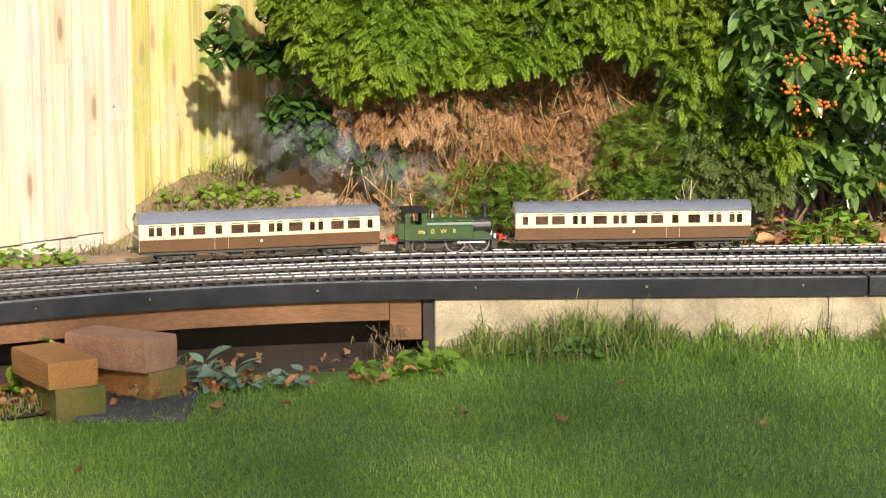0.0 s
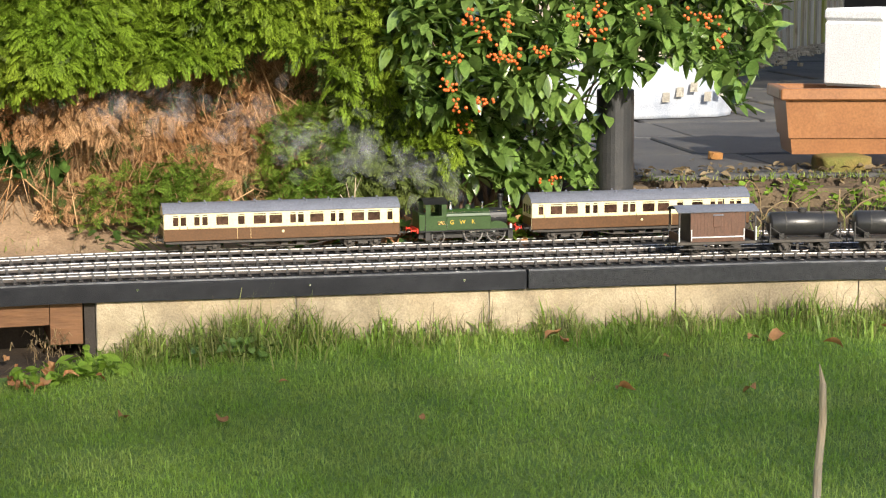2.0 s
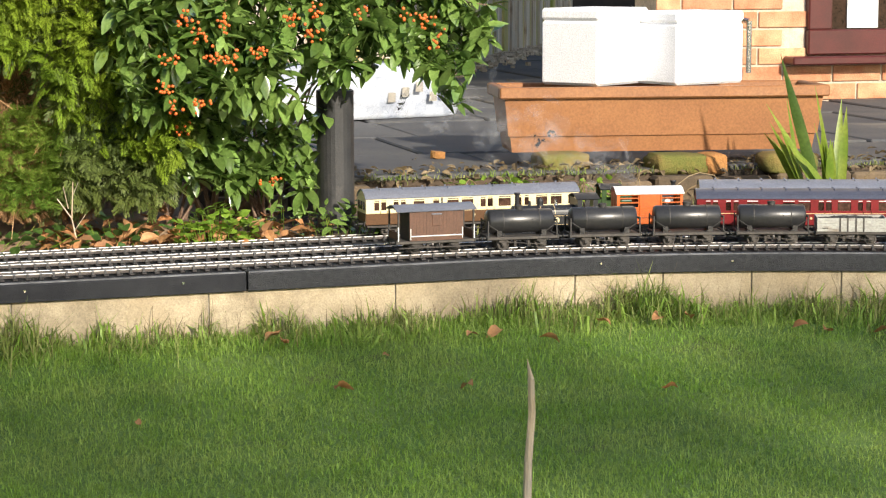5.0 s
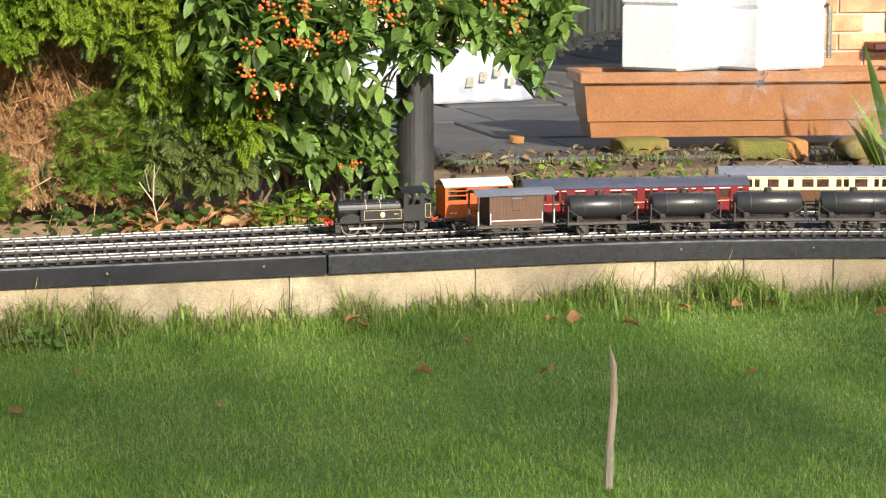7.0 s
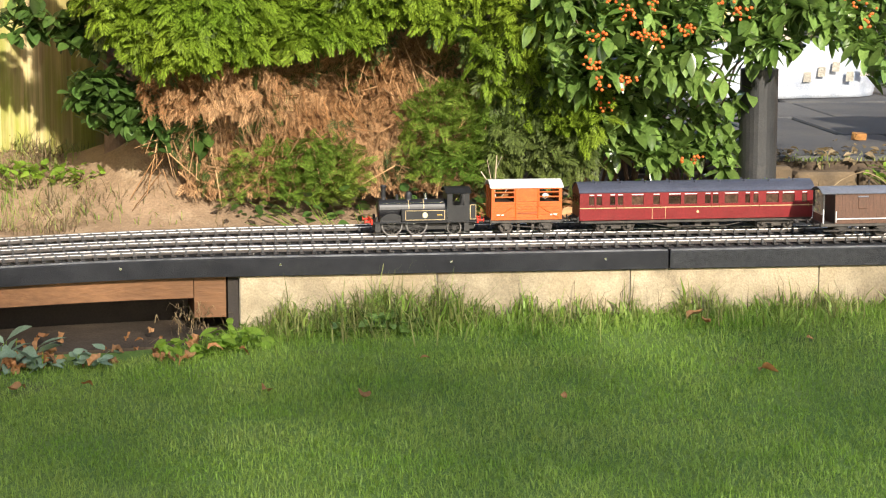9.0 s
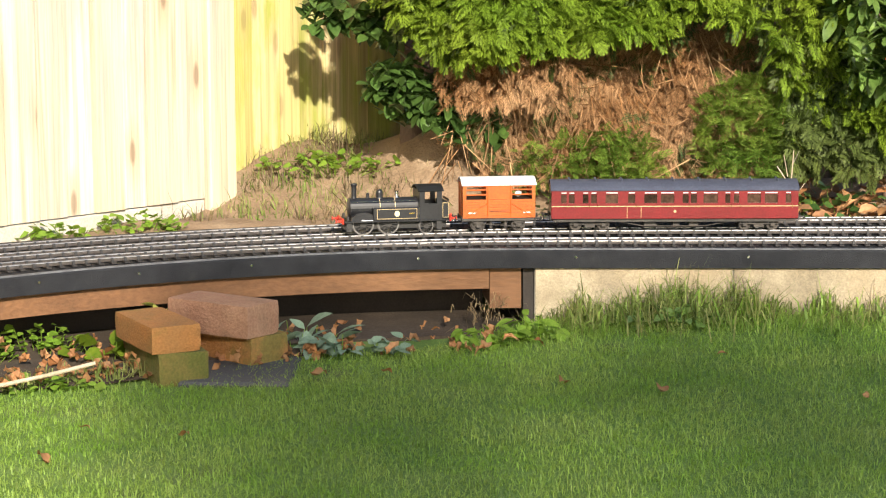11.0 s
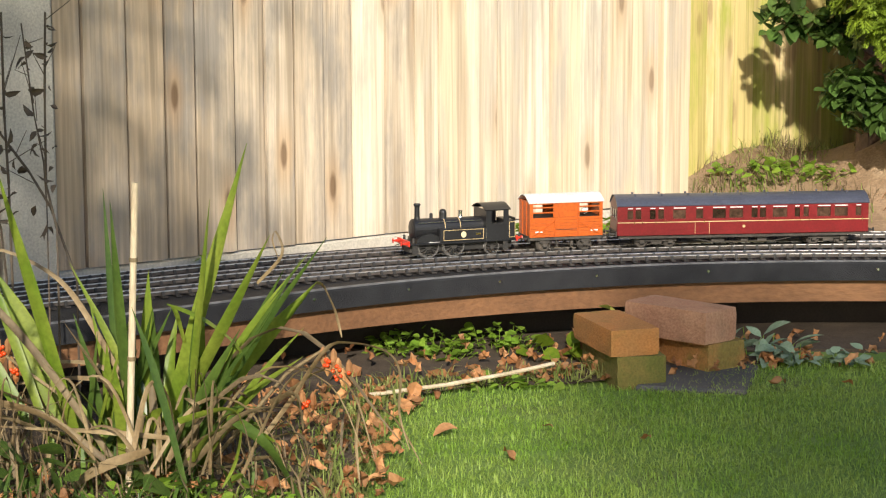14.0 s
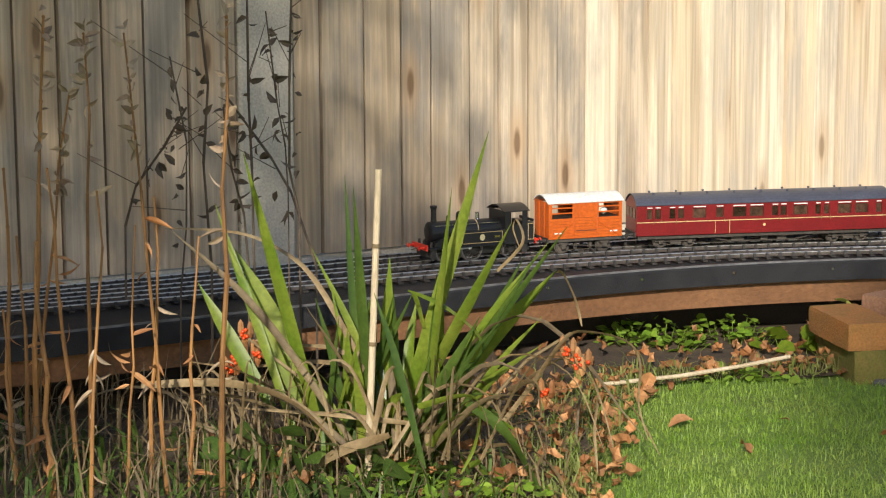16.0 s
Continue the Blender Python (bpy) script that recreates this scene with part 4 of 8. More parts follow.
# ---- track ----
def build_track(line, s0, s1, which):
    t = thing("railway_track", "bright-railed model railway track on dark sleepers on the black board", "model track", group="parallel tracks")
    for d, nm in ((-0.0225, "rail"), (0.0225, "rail")):
        hw, top = 0.0021, RAIL
        prof = [(d - hw, top - 0.0020), (d - hw * 0.94, top - 0.0010), (d - hw * 0.7, top - 0.0004), (d - hw * 0.4, top), (d + hw * 0.4, top), (d + hw * 0.7, top - 0.0004), (d + hw * 0.94, top - 0.0010), (d + hw, top - 0.0020)]
        web = [(d - 0.0034, BED + 0.0035), (d - 0.0034, BED + 0.0044), (d - 0.0011, BED + 0.0058), (d - 0.0011, top - 0.0021), (d + 0.0011, top - 0.0021), (d + 0.0011, BED + 0.0058), (d + 0.0034, BED + 0.0044), (d + 0.0034, BED + 0.0035)]
        part("rail_web", sweep(B(), line, s0, s1, web, 0.06), M["rail_side"], t, "dull tarnished rail side")
        part(nm, sweep(B(), line, s0, s1, prof, 0.06), M["rail"], t, "worn bright metal rail")
    pitch = 0.0287
    bm = box(B(), -0.0055, 0.0055, -0.040, 0.040, -0.0005, 0.0036, 0.0008)
    first = part("sleeper", bm, M["sleeper"], t)
    cv, cf = [], []
    n = int((s1 - s0) / pitch)
    near = [i for i in range(n) if -2.9 < s0 + i * pitch < 2.55]
    extra = []
    for i in range(n):
        s = s0 + (i + 0.5) * pitch
        x, y, h = line.at(s)
        m = Matrix.Translation((x, y, BED - 0.0005)) @ Matrix.Rotation(h, 4, "Z")
        if i in near[:1]:
            first.matrix_world = m
        elif near[0] <= i <= near[-1]:
            ob = new("sleeper", first.data)
            ob.parent = t
            ob.matrix_world = m
        else:
            extra.append(m)
        for d in (-0.0225, 0.0225):
            c = len(cv)
            for dx in (-0.0027, 0.0027):
                for dy, z in ((-0.0075, 0.003), (-0.0036, 0.0118), (0.0036, 0.0100), (0.0075, 0.003)):
                    cv.append(m @ Vector((dx, d + dy, z)))
            cf += [(c, c + 1, c + 5, c + 4), (c + 1, c + 2, c + 6, c + 5), (c + 2, c + 3, c + 7, c + 6), (c, c + 1, c + 2, c + 3), (c + 4, c + 5, c + 6, c + 7)]
    soup("rail_chair", cv, cf, M["chair"], t, "black rail chairs", kind="stuff")
    if extra:
        v = np.array([(x, y, z) for x in (-0.0055, 0.0055) for y in (-0.04, 0.04) for z in (0, 0.0036)])
        f = [(0, 1, 3, 2), (4, 6, 7, 5), (0, 4, 5, 1), (2, 3, 7, 6), (1, 5, 7, 3)]
        scatter("far_sleepers", (v, f), extra, M["sleeper"], t, "dark sleepers")
    return t


for i, line in enumerate(TRACKS):
    build_track(line, -4.1, 6.5 if i == 0 else 7.4, i)

# ---- rolling stock: x along the track, z from rail top, both sides alike ----
def wheelset(parent, x, r, spokes=0, mat="satin_black", name="wheelset"):
    """An axle with two flanged wheels, as one part that turns; tyres and spokes are its pieces."""
    ax = new(name)
    ax.parent = parent
    ax.location = (x, 0, r)
    bm = rod(B(), (0, -0.024, 0), (0, 0.024, 0), 0.002, seg=8)
    part("axle", bm, M["grime"], ax)
    for sgn in (-1, 1):
        bm = B()
        if spokes:
            hoop(bm, [(r * 1.07, sgn * 0.0195), (r * 1.07, sgn * 0.0205), (r, sgn * 0.021), (r, sgn * 0.0255), (r * 0.89, sgn * 0.0255), (r * 0.89, sgn * 0.0195)])
            part("tyre", bm, M["wheel_rim"], ax, "worn metal tyre")
            bm = B()
            turned(bm, [(r * 0.30, sgn * 0.0258), (r * 0.30, sgn * 0.0275)], seg=12, axis="Y")
            for k in range(spokes):
                a = 2 * math.pi * k / spokes
                rod(bm, (0, sgn * 0.0262, 0), (0.88 * r * math.cos(a), sgn * 0.0262, 0.88 * r * math.sin(a)), 0.0011, seg=5)
            part("wheel_centre", bm, M[mat], ax)
        else:
            turned(bm, [(r * 1.1, sgn * 0.0195), (r * 1.1, sgn * 0.0205), (r, sgn * 0.021), (r * 0.98, sgn * 0.0255), (r * 0.8, sgn * 0.0258), (r * 0.72, sgn * 0.0245), (r * 0.3, sgn * 0.025), (r * 0.25, sgn * 0.0275), (0.0005, sgn * 0.0275)], seg=20, axis="Y")
            part("wheel", bm, M["grime"], ax)
    ax["radius"] = r
    return ax


def buffers(parent, x, sgn, mat="red_paint", z=0.0335):
    bm = box(B(), x - 0.002, x + 0.002, -0.037, 0.037, z - 0.006, z + 0.006, 0.0006)
    part("buffer_beam", bm, M[mat], parent)
    for y in (-0.027, 0.027):
        bm = B()
        rod(bm, (x + sgn * 0.001, y, z), (x + sgn * 0.010, y, z), 0.0032, 0.0026, 10)
        rod(bm, (x + sgn * 0.010, y, z), (x + sgn * 0.014, y, z), 0.0014, None, 8)
        turned(bm, [(0.005, x + sgn * 0.014), (0.0055, x + sgn * 0.0152), (0.004, x + sgn * 0.016)], (0, y, z), 12, "X")
        part("buffer", bm, M[mat if mat != "red_paint" else "red_paint"], parent)
    bm = B()
    rod(bm, (x, 0, z - 0.002), (x + sgn * 0.012, 0, z - 0.004), 0.0014, seg=6)
    rod(bm, (x + sgn * 0.012, 0, z - 0.004), (x + sgn * 0.020, 0, z - 0.006), 0.0012, seg=6)
    part("coupling", bm, M["steel"], parent)


def flat_text(body, size, mat, parent, m, name, label, depth=0.0003):
    cu = bpy.data.curves.new(name, "FONT")
    cu.body, cu.size, cu.align_x, cu.align_y, cu.extrude = body, size, "CENTER", "CENTER", depth
    tmp = bpy.data.objects.new(name, cu)
    me = bpy.data.meshes.new_from_object(tmp)
    bpy.data.objects.remove(tmp)
    me.materials.clear()
    me.materials.append(mat)
    ob = new(name, me)
    ob.parent = parent
    ob.matrix_local = m
    return tagged(ob, label=label)


def build_loco(colour, lined):
    """A small side-tank engine with two coupled axles and a trailing axle, chimney towards +x."""
    t = thing("tank_engine", "lined black model tank engine with a pale crest on the track" if lined else "green model tank engine with yellow letters and red buffer beams", "model locomotive")
    C = M[colour]
    K = M["black_paint"]
    part("frame", box(B(), -0.118, 0.118, -0.019, 0.019, 0.012, 0.030, 0.0008), M["satin_black"], t)
    part("footplate", box(B(), -0.122, 0.122, -0.039, 0.039, 0.0300, 0.0335, 0.0006), K, t)
    buffers(t, 0.124, 1)
    buffers(t, -0.124, -1)
    # side tanks
    for sgn in (-1, 1):
        a, b = sgn * 0.022, sgn * 0.038
        bm = box(B(), -0.052, 0.055 if lined else 0.060, min(a, b), max(a, b), 0.0336, 0.066 if not lined else 0.062, 0.0012)
        part("side_tank", bm, C, t)
        ys = sgn * 0.038
        if lined:
            bm = B()
            y = ys if sgn < 0 else ys + 0.0006
            ring_box(bm, -0.046, 0.046, 0.037, 0.0595, y, 0.0010, 0.0006)
            part("lining", bm, M["lining"], t, "thin cream lining")
            bm = plate(B(), [(0.006 * math.cos(k * 0.524) + 0.0, 0.0485 + 0.0068 * math.sin(k * 0.524)) for k in range(12)], ys, ys + sgn * 0.0005)
            part("crest", bm, M["cream"], t, "pale heraldic crest as a plain shape")
            bm = box(B(), -0.040, -0.028, min(ys, ys + sgn * 0.0005), max(ys, ys + sgn * 0.0005), 0.0465, 0.0505)
            part("number_plate", bm, M["brass"], t)
        else:
            for k, ch in enumerate("GWR"):
                x = -0.012 + 0.0265 * (k - 1) * (1 if sgn < 0 else -1)
                m = Matrix.Translation((x, ys + sgn * 0.0003, 0.0525)) @ (pose(0, 0, 0, 90, 0, 0) if sgn < 0 else pose(0, 0, 0, 90, 0, 180))
                flat_text(ch, 0.0140, M["yellow"], t, m, "letter", "yellow block letter " + ch)
            ys = sgn * 0.0386
            bm = box(B(), -0.074, -0.057, min(ys, ys + sgn * 0.0006), max(ys, ys + sgn * 0.0006), 0.0475, 0.0560, 0.0002)
            part("number_plate", bm, M["brass"], t)
    # boiler, smokebox
    bm = turned(B(), [(0.0215, -0.052), (0.0215, 0.062)], (0, 0, 0.0605), 24, "X")
    part("boiler", bm, C, t, smooth=False)
    bm = turned(B(), [(0.0222, 0.062), (0.0222, 0.104), (0.0205, 0.1055), (0.019, 0.1065), (0.010, 0.1085), (0.002, 0.109)], (0, 0, 0.0605), 24, "X")
    part("smokebox", bm, K, t)
    part("saddle", box(B(), 0.066, 0.102, -0.019, 0.019, 0.0336, 0.045, 0.001), K, t)
    for x in (0.0, 0.035):
        bm = turned(B(), [(0.0219, x), (0.0219, x + 0.0015)], (0, 0, 0.0605), 24, "X")
        part("boiler_band", bm, M["lining"] if lined else C, t)
    bm = turned(B(), [(0.0085, 0.078), (0.0065, 0.0825), (0.0058, 0.088), (0.0056, 0.108), (0.0072, 0.1105), (0.0078, 0.1135), (0.0070, 0.1155)], (0.093, 0, 0), 16)
    part("chimney", bm, K, t)
    if lined:
        bm = turned(B(), [(0.0095, 0.0795), (0.0082, 0.083), (0.008, 0.094), (0.0068, 0.098), (0.004, 0.1005), (0.0006, 0.1012)], (0.034, 0, 0), 16)
        part("dome", bm, K, t)
        bm = turned(B(), [(0.005, 0.080), (0.0038, 0.083), (0.0036, 0.091), (0.0022, 0.0935)], (0.061, 0, 0), 12)
        part("filler", bm, K, t)
        bm = turned(B(), [(0.006, 0.079), (0.0045, 0.084), (0.004, 0.094), (0.005, 0.0965)], (-0.006, 0, 0), 12)
        part("safety_valve", bm, M["steel"], t, "bright metal safety valve bonnet")
    else:
        bm = turned(B(), [(0.0085, 0.079), (0.0062, 0.083), (0.0052, 0.090), (0.0050, 0.0985), (0.0062, 0.1008), (0.0052, 0.102)], (-0.034, 0, 0), 16)
        part("safety_valve", bm, M["steel"], t, "bright metal safety valve bonnet")
        bm = turned(B(), [(0.0042, 0.080), (0.003, 0.083), (0.003, 0.095), (0.0022, 0.097)], (0.047, 0, 0), 12)
        part("filler", bm, M["steel"], t, "bright metal filler")
        bm = turned(B(), [(0.0075, 0.079), (0.007, 0.083), (0.0066, 0.089), (0.004, 0.0915), (0.0005, 0.0925)], (0.010, 0, 0), 14)
        part("dome", bm, C, t)
    # cab with side openings, bunker
    for sgn in (-1, 1):
        y0, y1 = sorted((sgn * 0.0372, sgn * 0.0384))
        bm = B()
        box(bm, -0.104, -0.052, y0, y1, 0.0336, 0.070)
        box(bm, -0.104, -0.092, y0, y1, 0.070, 0.099)
        box(bm, -0.064, -0.052, y0, y1, 0.070, 0.099)
        box(bm, -0.092, -0.064, y0, y1, 0.0965, 0.099)
        part("cab_side", bm, C, t)
        bm = B()
        rod(bm, (-0.1045, sgn * 0.0388, 0.036), (-0.1045, sgn * 0.0388, 0.066), 0.0007, seg=6)
        rod(bm, (-0.0515, sgn * 0.0388, 0.036), (-0.0515, sgn * 0.0388, 0.066), 0.0007, seg=6)
        part("handrail", bm, M["steel"], t, "thin bright handrail")
    bm = B()
    box(bm, -0.0535, -0.052, -0.037, 0.037, 0.0336, 0.099)
    part("cab_front", bm, C, t)
    part("cab_floor", box(B(), -0.104, -0.054, -0.037, 0.037, 0.034, 0.060), M["satin_black"], t)
    prof = [(-0.041 + 0.082 * k / 12, 0.099 + 0.0115 * math.sin(math.pi * k / 12)) for k in range(13)]
    prof += [(y * 0.97, z - 0.0016) for y, z in reversed(prof)]
    part("cab_roof", prism(B(), prof, -0.108, -0.048), K, t)
    bm = box(B(), -0.1205, -0.1042, -0.0372, 0.0372, 0.0336, 0.073, 0.0015)
    part("bunker", bm, C, t)
    bm = box(B(), -0.1215, -0.1205, -0.033, 0.033, 0.073, 0.079, 0.0003)
    part("bunker_rail", bm, C, t)
    if lined:
        for sgn in (-1, 1):
            bm = B()
            y = sgn * 0.0385 + (0.0006 if sgn > 0 else 0)
            ring_box(bm, -0.1195, -0.1055, 0.037, 0.071, y + (0.0012 if sgn < 0 else -0.0012), 0.001, 0.0006)
            part("lining", bm, M["lining"], t, "thin cream lining")
    # steps, springs
    for sgn in (-1, 1):
        for x in (-0.098, 0.110):
            bm = box(B(), x - 0.006, x + 0.006, sgn * 0.0345 - 0.001, sgn * 0.0345 + 0.001, 0.010, 0.030)
            box(bm, x - 0.007, x + 0.007, sgn * 0.0345 - 0.003, sgn * 0.0345 + 0.003, 0.010, 0.0115)
            part("step", bm, M["satin_black"], t)
        bm = rod(B(), (-0.045, sgn * 0.024, 0.076), (0.10, sgn * 0.024, 0.076), 0.0007, seg=6)
        part("handrail", bm, M["steel"], t, "thin bright handrail")
        bm = turned(B(), [(0.003, 0.0), (0.003, 0.010), (0.001, 0.011)], (0.112, sgn * 0.030, 0.034), 10)
        part("lamp", bm, M["white_paint"] if not lined else M["satin_black"], t)
    t["axles"] = 3
    ws = [wheelset(t, 0.076, 0.0245, 14), wheelset(t, 0.018, 0.0245, 14), wheelset(t, -0.070, 0.0165, 10)]
    rods = []
    for sgn in (-1, 1):
        bm = box(B(), 0.013, 0.081, sgn * 0.0305 - 0.001, sgn * 0.0305 + 0.001, -0.002, 0.002, 0.0004)
        for x in (0.018, 0.076):
            rod(bm, (x, sgn * 0.029, 0), (x, sgn * 0.0325, 0), 0.0032, seg=10)
        rods.append(part("coupling_rod", bm, M["rod_steel"], t, "bright metal coupling rod"))
        arc = [(0.076 + 0.0285 * math.cos(math.pi * k / 12), 0.0337 + 0.0185 * math.sin(math.pi * k / 12)) for k in range(13)]
        bm = plate(B(), arc, sgn * 0.018, sgn * 0.0312)
        part("splasher", bm, C, t)
    return t, ws, rods


WINDOWS = [(-0.262, -0.249), (-0.244, -0.231), (-0.212, -0.199), (-0.193, -0.180), (-0.160, -0.131), (-0.108, -0.092), (-0.071, -0.041), (-0.033, -0.002), (0.017, 0.031), (0.036, 0.050), (0.065, 0.098), (0.115, 0.127), (0.135, 0.147), (0.166, 0.197), (0.206, 0.236), (0.254, 0.267)]


def build_coach(upper, lower, roof, label, flip):
    t = thing("passenger_coach", label, "model coach")
    L = 0.2835
    sx = -1 if flip else 1
    wins = sorted(tuple(sorted((sx * a, sx * b))) for a, b in WINDOWS)
    part("underframe", box(B(), -L + 0.004, L - 0.004, -0.036, 0.036, 0.022, 0.0285), M["grime"], t)
    part("interior", box(B(), -L + 0.006, L - 0.006, -0.030, 0.030, 0.0290, 0.0585), M["van_dark"], t)
    for sgn in (-1, 1):
        y0, y1 = sorted((sgn * 0.0405, sgn * 0.0430))
        bm = box(B(), -L, L, y0, y1, 0.0290, 0.0575, 0.0005)
        part("lower_side", bm, M[lower], t)
        bm = B()
        pierced(bm, -L, L, y0, y1, 0.0580, 0.0945, wins, 0.0650, 0.0855)
        part("upper_side", bm, M[upper], t)
        bm = box(B(), -L, L, sgn * 0.0437 - 0.0007, sgn * 0.0437 + 0.0007, 0.0572, 0.0588)
        part("waist_line", bm, M["lining"], t)
        for a, b in wins:
            bm = box(B(), a, b, sgn * 0.0398 - 0.0004, sgn * 0.0398 + 0.0004, 0.0645, 0.0860)
            part("window", bm, M["glass"], t, "dark glass window pane")
            bm = box(B(), a + 0.001, b - 0.001, sgn * 0.0433 - 0.0006, sgn * 0.0433 + 0.0006, 0.0880, 0.0900)
            part("vent", bm, M["satin_black"] if upper == "cream" else M["white_paint"], t)
            if b - a < 0.02:
                bm = rod(B(), (b + 0.0025, sgn * 0.0442, 0.054), (b + 0.0025, sgn * 0.0442, 0.063), 0.0006, seg=6)
                part("door_handle", bm, M["brass"], t)
        for dx in (0.078, 0.110):
            x = -sx * dx
            bm = rod(B(), (x, sgn * 0.0438, 0.031), (x, sgn * 0.0438, 0.057), 0.0006, seg=6)
            part("door_rail", bm, M["lining"], t)
        bm = plate(B(), [(0.0032 * math.cos(k * 0.785), 0.046 + 0.0034 * math.sin(k * 0.785)) for k in range(8)], sgn * 0.0430, sgn * 0.0434)
        part("crest", bm, M["cream"] if upper == "cream" else M["lining"], t, "small pale crest as a plain shape")
        bm = B()
        rod(bm, (-0.14, sgn * 0.034, 0.0235), (-0.07, sgn * 0.034, 0.011), 0.0012, seg=6)
        rod(bm, (-0.07, sgn * 0.034, 0.011), (0.07, sgn * 0.034, 0.011), 0.0012, seg=6)
        rod(bm, (0.07, sgn * 0.034, 0.011), (0.14, sgn * 0.034, 0.0235), 0.0012, seg=6)
        part("truss_rod", bm, M["grime"], t)
        bm = box(B(), -L + 0.012, L - 0.012, sgn * 0.0425 - 0.003, sgn * 0.0425 + 0.003, 0.0225, 0.0240)
        part("footboard", bm, M["grime"], t)
    for e in (-1, 1):
        bm = B()
        arc = [(-0.043 + 0.086 * k / 10, 0.0945 + 0.019 * math.sin(math.pi * k / 10)) for k in range(11)]
        prof = [(-0.0402, 0.0290), *[(y * 0.93, z - 0.0012) for y, z in arc], (0.0402, 0.0290)]
        prism(bm, prof, e * L - e * 0.003, e * L + e * 0.0005)
        part("end", bm, M[upper], t)
        for y in (-0.024, 0.0, 0.024):
            bm = box(B(), e * L, e * (L + 0.0012), y - 0.007, y + 0.007, 0.0660, 0.0865)
            part("end_window", bm, M["glass"], t)
        bm = box(B(), e * L, e * (L + 0.0010), -0.0400, 0.0400, 0.0292, 0.0572)
        part("end_panel", bm, M[lower], t)
        buffers(t, e * (L + 0.002), e, "satin_black", 0.0310)
    arc = [(-0.0445 + 0.089 * k / 14, 0.0946 + 0.0215 * math.sin(math.pi * k / 14) ** 0.75) for k in range(15)]
    prof = arc + [(y * 0.975, z - 0.0015) for y, z in reversed(arc)]
    part("roof", prism(B(), prof, -L - 0.002, L + 0.002), M[roof], t, smooth=False)
    for k in range(9):
        for y in (-0.016, 0.016):
            bm = turned(B(), [(0.0022, 0.1110), (0.0022, 0.1165), (0.0034, 0.1168), (0.0020, 0.1184)], (-0.24 + 0.06 * k, y, 0), 8)
            part("ventilator", bm, M[roof], t)
    for x, w in ((-0.055, 0.030), (0.045, 0.022), (0.005, 0.016)):
        part("equipment_box", box(B(), x - w / 2, x + w / 2, -0.030, 0.030, 0.010, 0.022, 0.0008), M["grime"], t)
    ws = []
    for e in (-1, 1):
        bg = part("bogie", box(B(), e * 0.195 - 0.045, e * 0.195 + 0.045, -0.017, 0.017, 0.012, 0.020, 0.0008), M["grime"], t)
        for sgn in (-1, 1):
            bm = box(B(), e * 0.195 - 0.046, e * 0.195 + 0.046, sgn * 0.031 - 0.0015, sgn * 0.031 + 0.0015, 0.014, 0.019, 0.0005)
            for dx in (-0.032, 0.032):
                box(bm, e * 0.195 + dx - 0.005, e * 0.195 + dx + 0.005, sgn * 0.0325 - 0.003, sgn * 0.0325 + 0.003, 0.010, 0.018, 0.0006)
            box(bm, e * 0.195 - 0.012, e * 0.195 + 0.012, sgn * 0.0325 - 0.003, sgn * 0.0325 + 0.003, 0.008, 0.014, 0.0006)
            part("side_frame", bm, M["grime"], bg)
        for dx in (-0.032, 0.032):
            ws.append(wheelset(t, e * 0.195 + dx, 0.0142))
    return t, ws


def wagon_chassis(t, half, wheel_x, r=0.0142):
    part("underframe", box(B(), -half, half, -0.036, 0.036, 0.026, 0.0325, 0.0006), M["grime"], t)
    for e in (-1, 1):
        buffers(t, e * (half + 0.001), e, "satin_black", 0.0300)
    ws = []
    for x in (-wheel_x, wheel_x):
        for sgn in (-1, 1):
            bm = plate(B(), [(x - 0.012, 0.026), (x + 0.012, 0.026), (x + 0.004, 0.0105), (x - 0.004, 0.0105)], sgn * 0.0290, sgn * 0.0310)
            box(bm, x - 0.0045, x + 0.0045, min(sgn * 0.031, sgn * 0.035), max(sgn * 0.031, sgn * 0.035), 0.0105, 0.0185, 0.0005)
            for k in range(3):
                box(bm, x - 0.013 + 0.003 * k, x + 0.013 - 0.003 * k, min(sgn * 0.0312, sgn * 0.0345), max(sgn * 0.0312, sgn * 0.0345), 0.0215 - 0.0015 * k, 0.0226 - 0.0015 * k)
            part("axle_guard", bm, M["grime"], t)
        ws.append(wheelset(t, x, r))
    for sgn in (-1, 1):
        bm = rod(B(), (-wheel_x + 0.01, sgn * 0.035, 0.020), (wheel_x + 0.012, sgn * 0.037, 0.012), 0.001, seg=6)
        part("brake_lever", bm, M["grime"], t)
        for dx in (-0.017, 0.017):
            bm = box(B(), dx - 0.003, dx + 0.003, min(sgn * 0.020, sgn * 0.026), max(sgn * 0.020, sgn * 0.026), 0.008, 0.024)
            part("brake_shoe", bm, M["grime"], t)
    return ws


def curved_roof(t, x0, x1, w, z, rise, mat, label=""):
    arc = [(-w + 2 * w * k / 12, z + rise * math.sin(math.pi * k / 12)) for k in range(13)]
    prof = arc + [(y * 0.98, zz - 0.0018) for y, zz in reversed(arc)]
    part("roof", prism(B(), prof, x0, x1), M[mat], t, label)


def taller(t, k, z0=0.0335):
    """Stretches a van's body upward from its sole bar."""
    for ob in t.children:
        if ob.type == "MESH" and max(v.co.z for v in ob.data.vertices) > z0 + 0.004:
            for v in ob.data.vertices:
                if v.co.z > z0:
                    v.co.z = z0 + (v.co.z - z0) * k


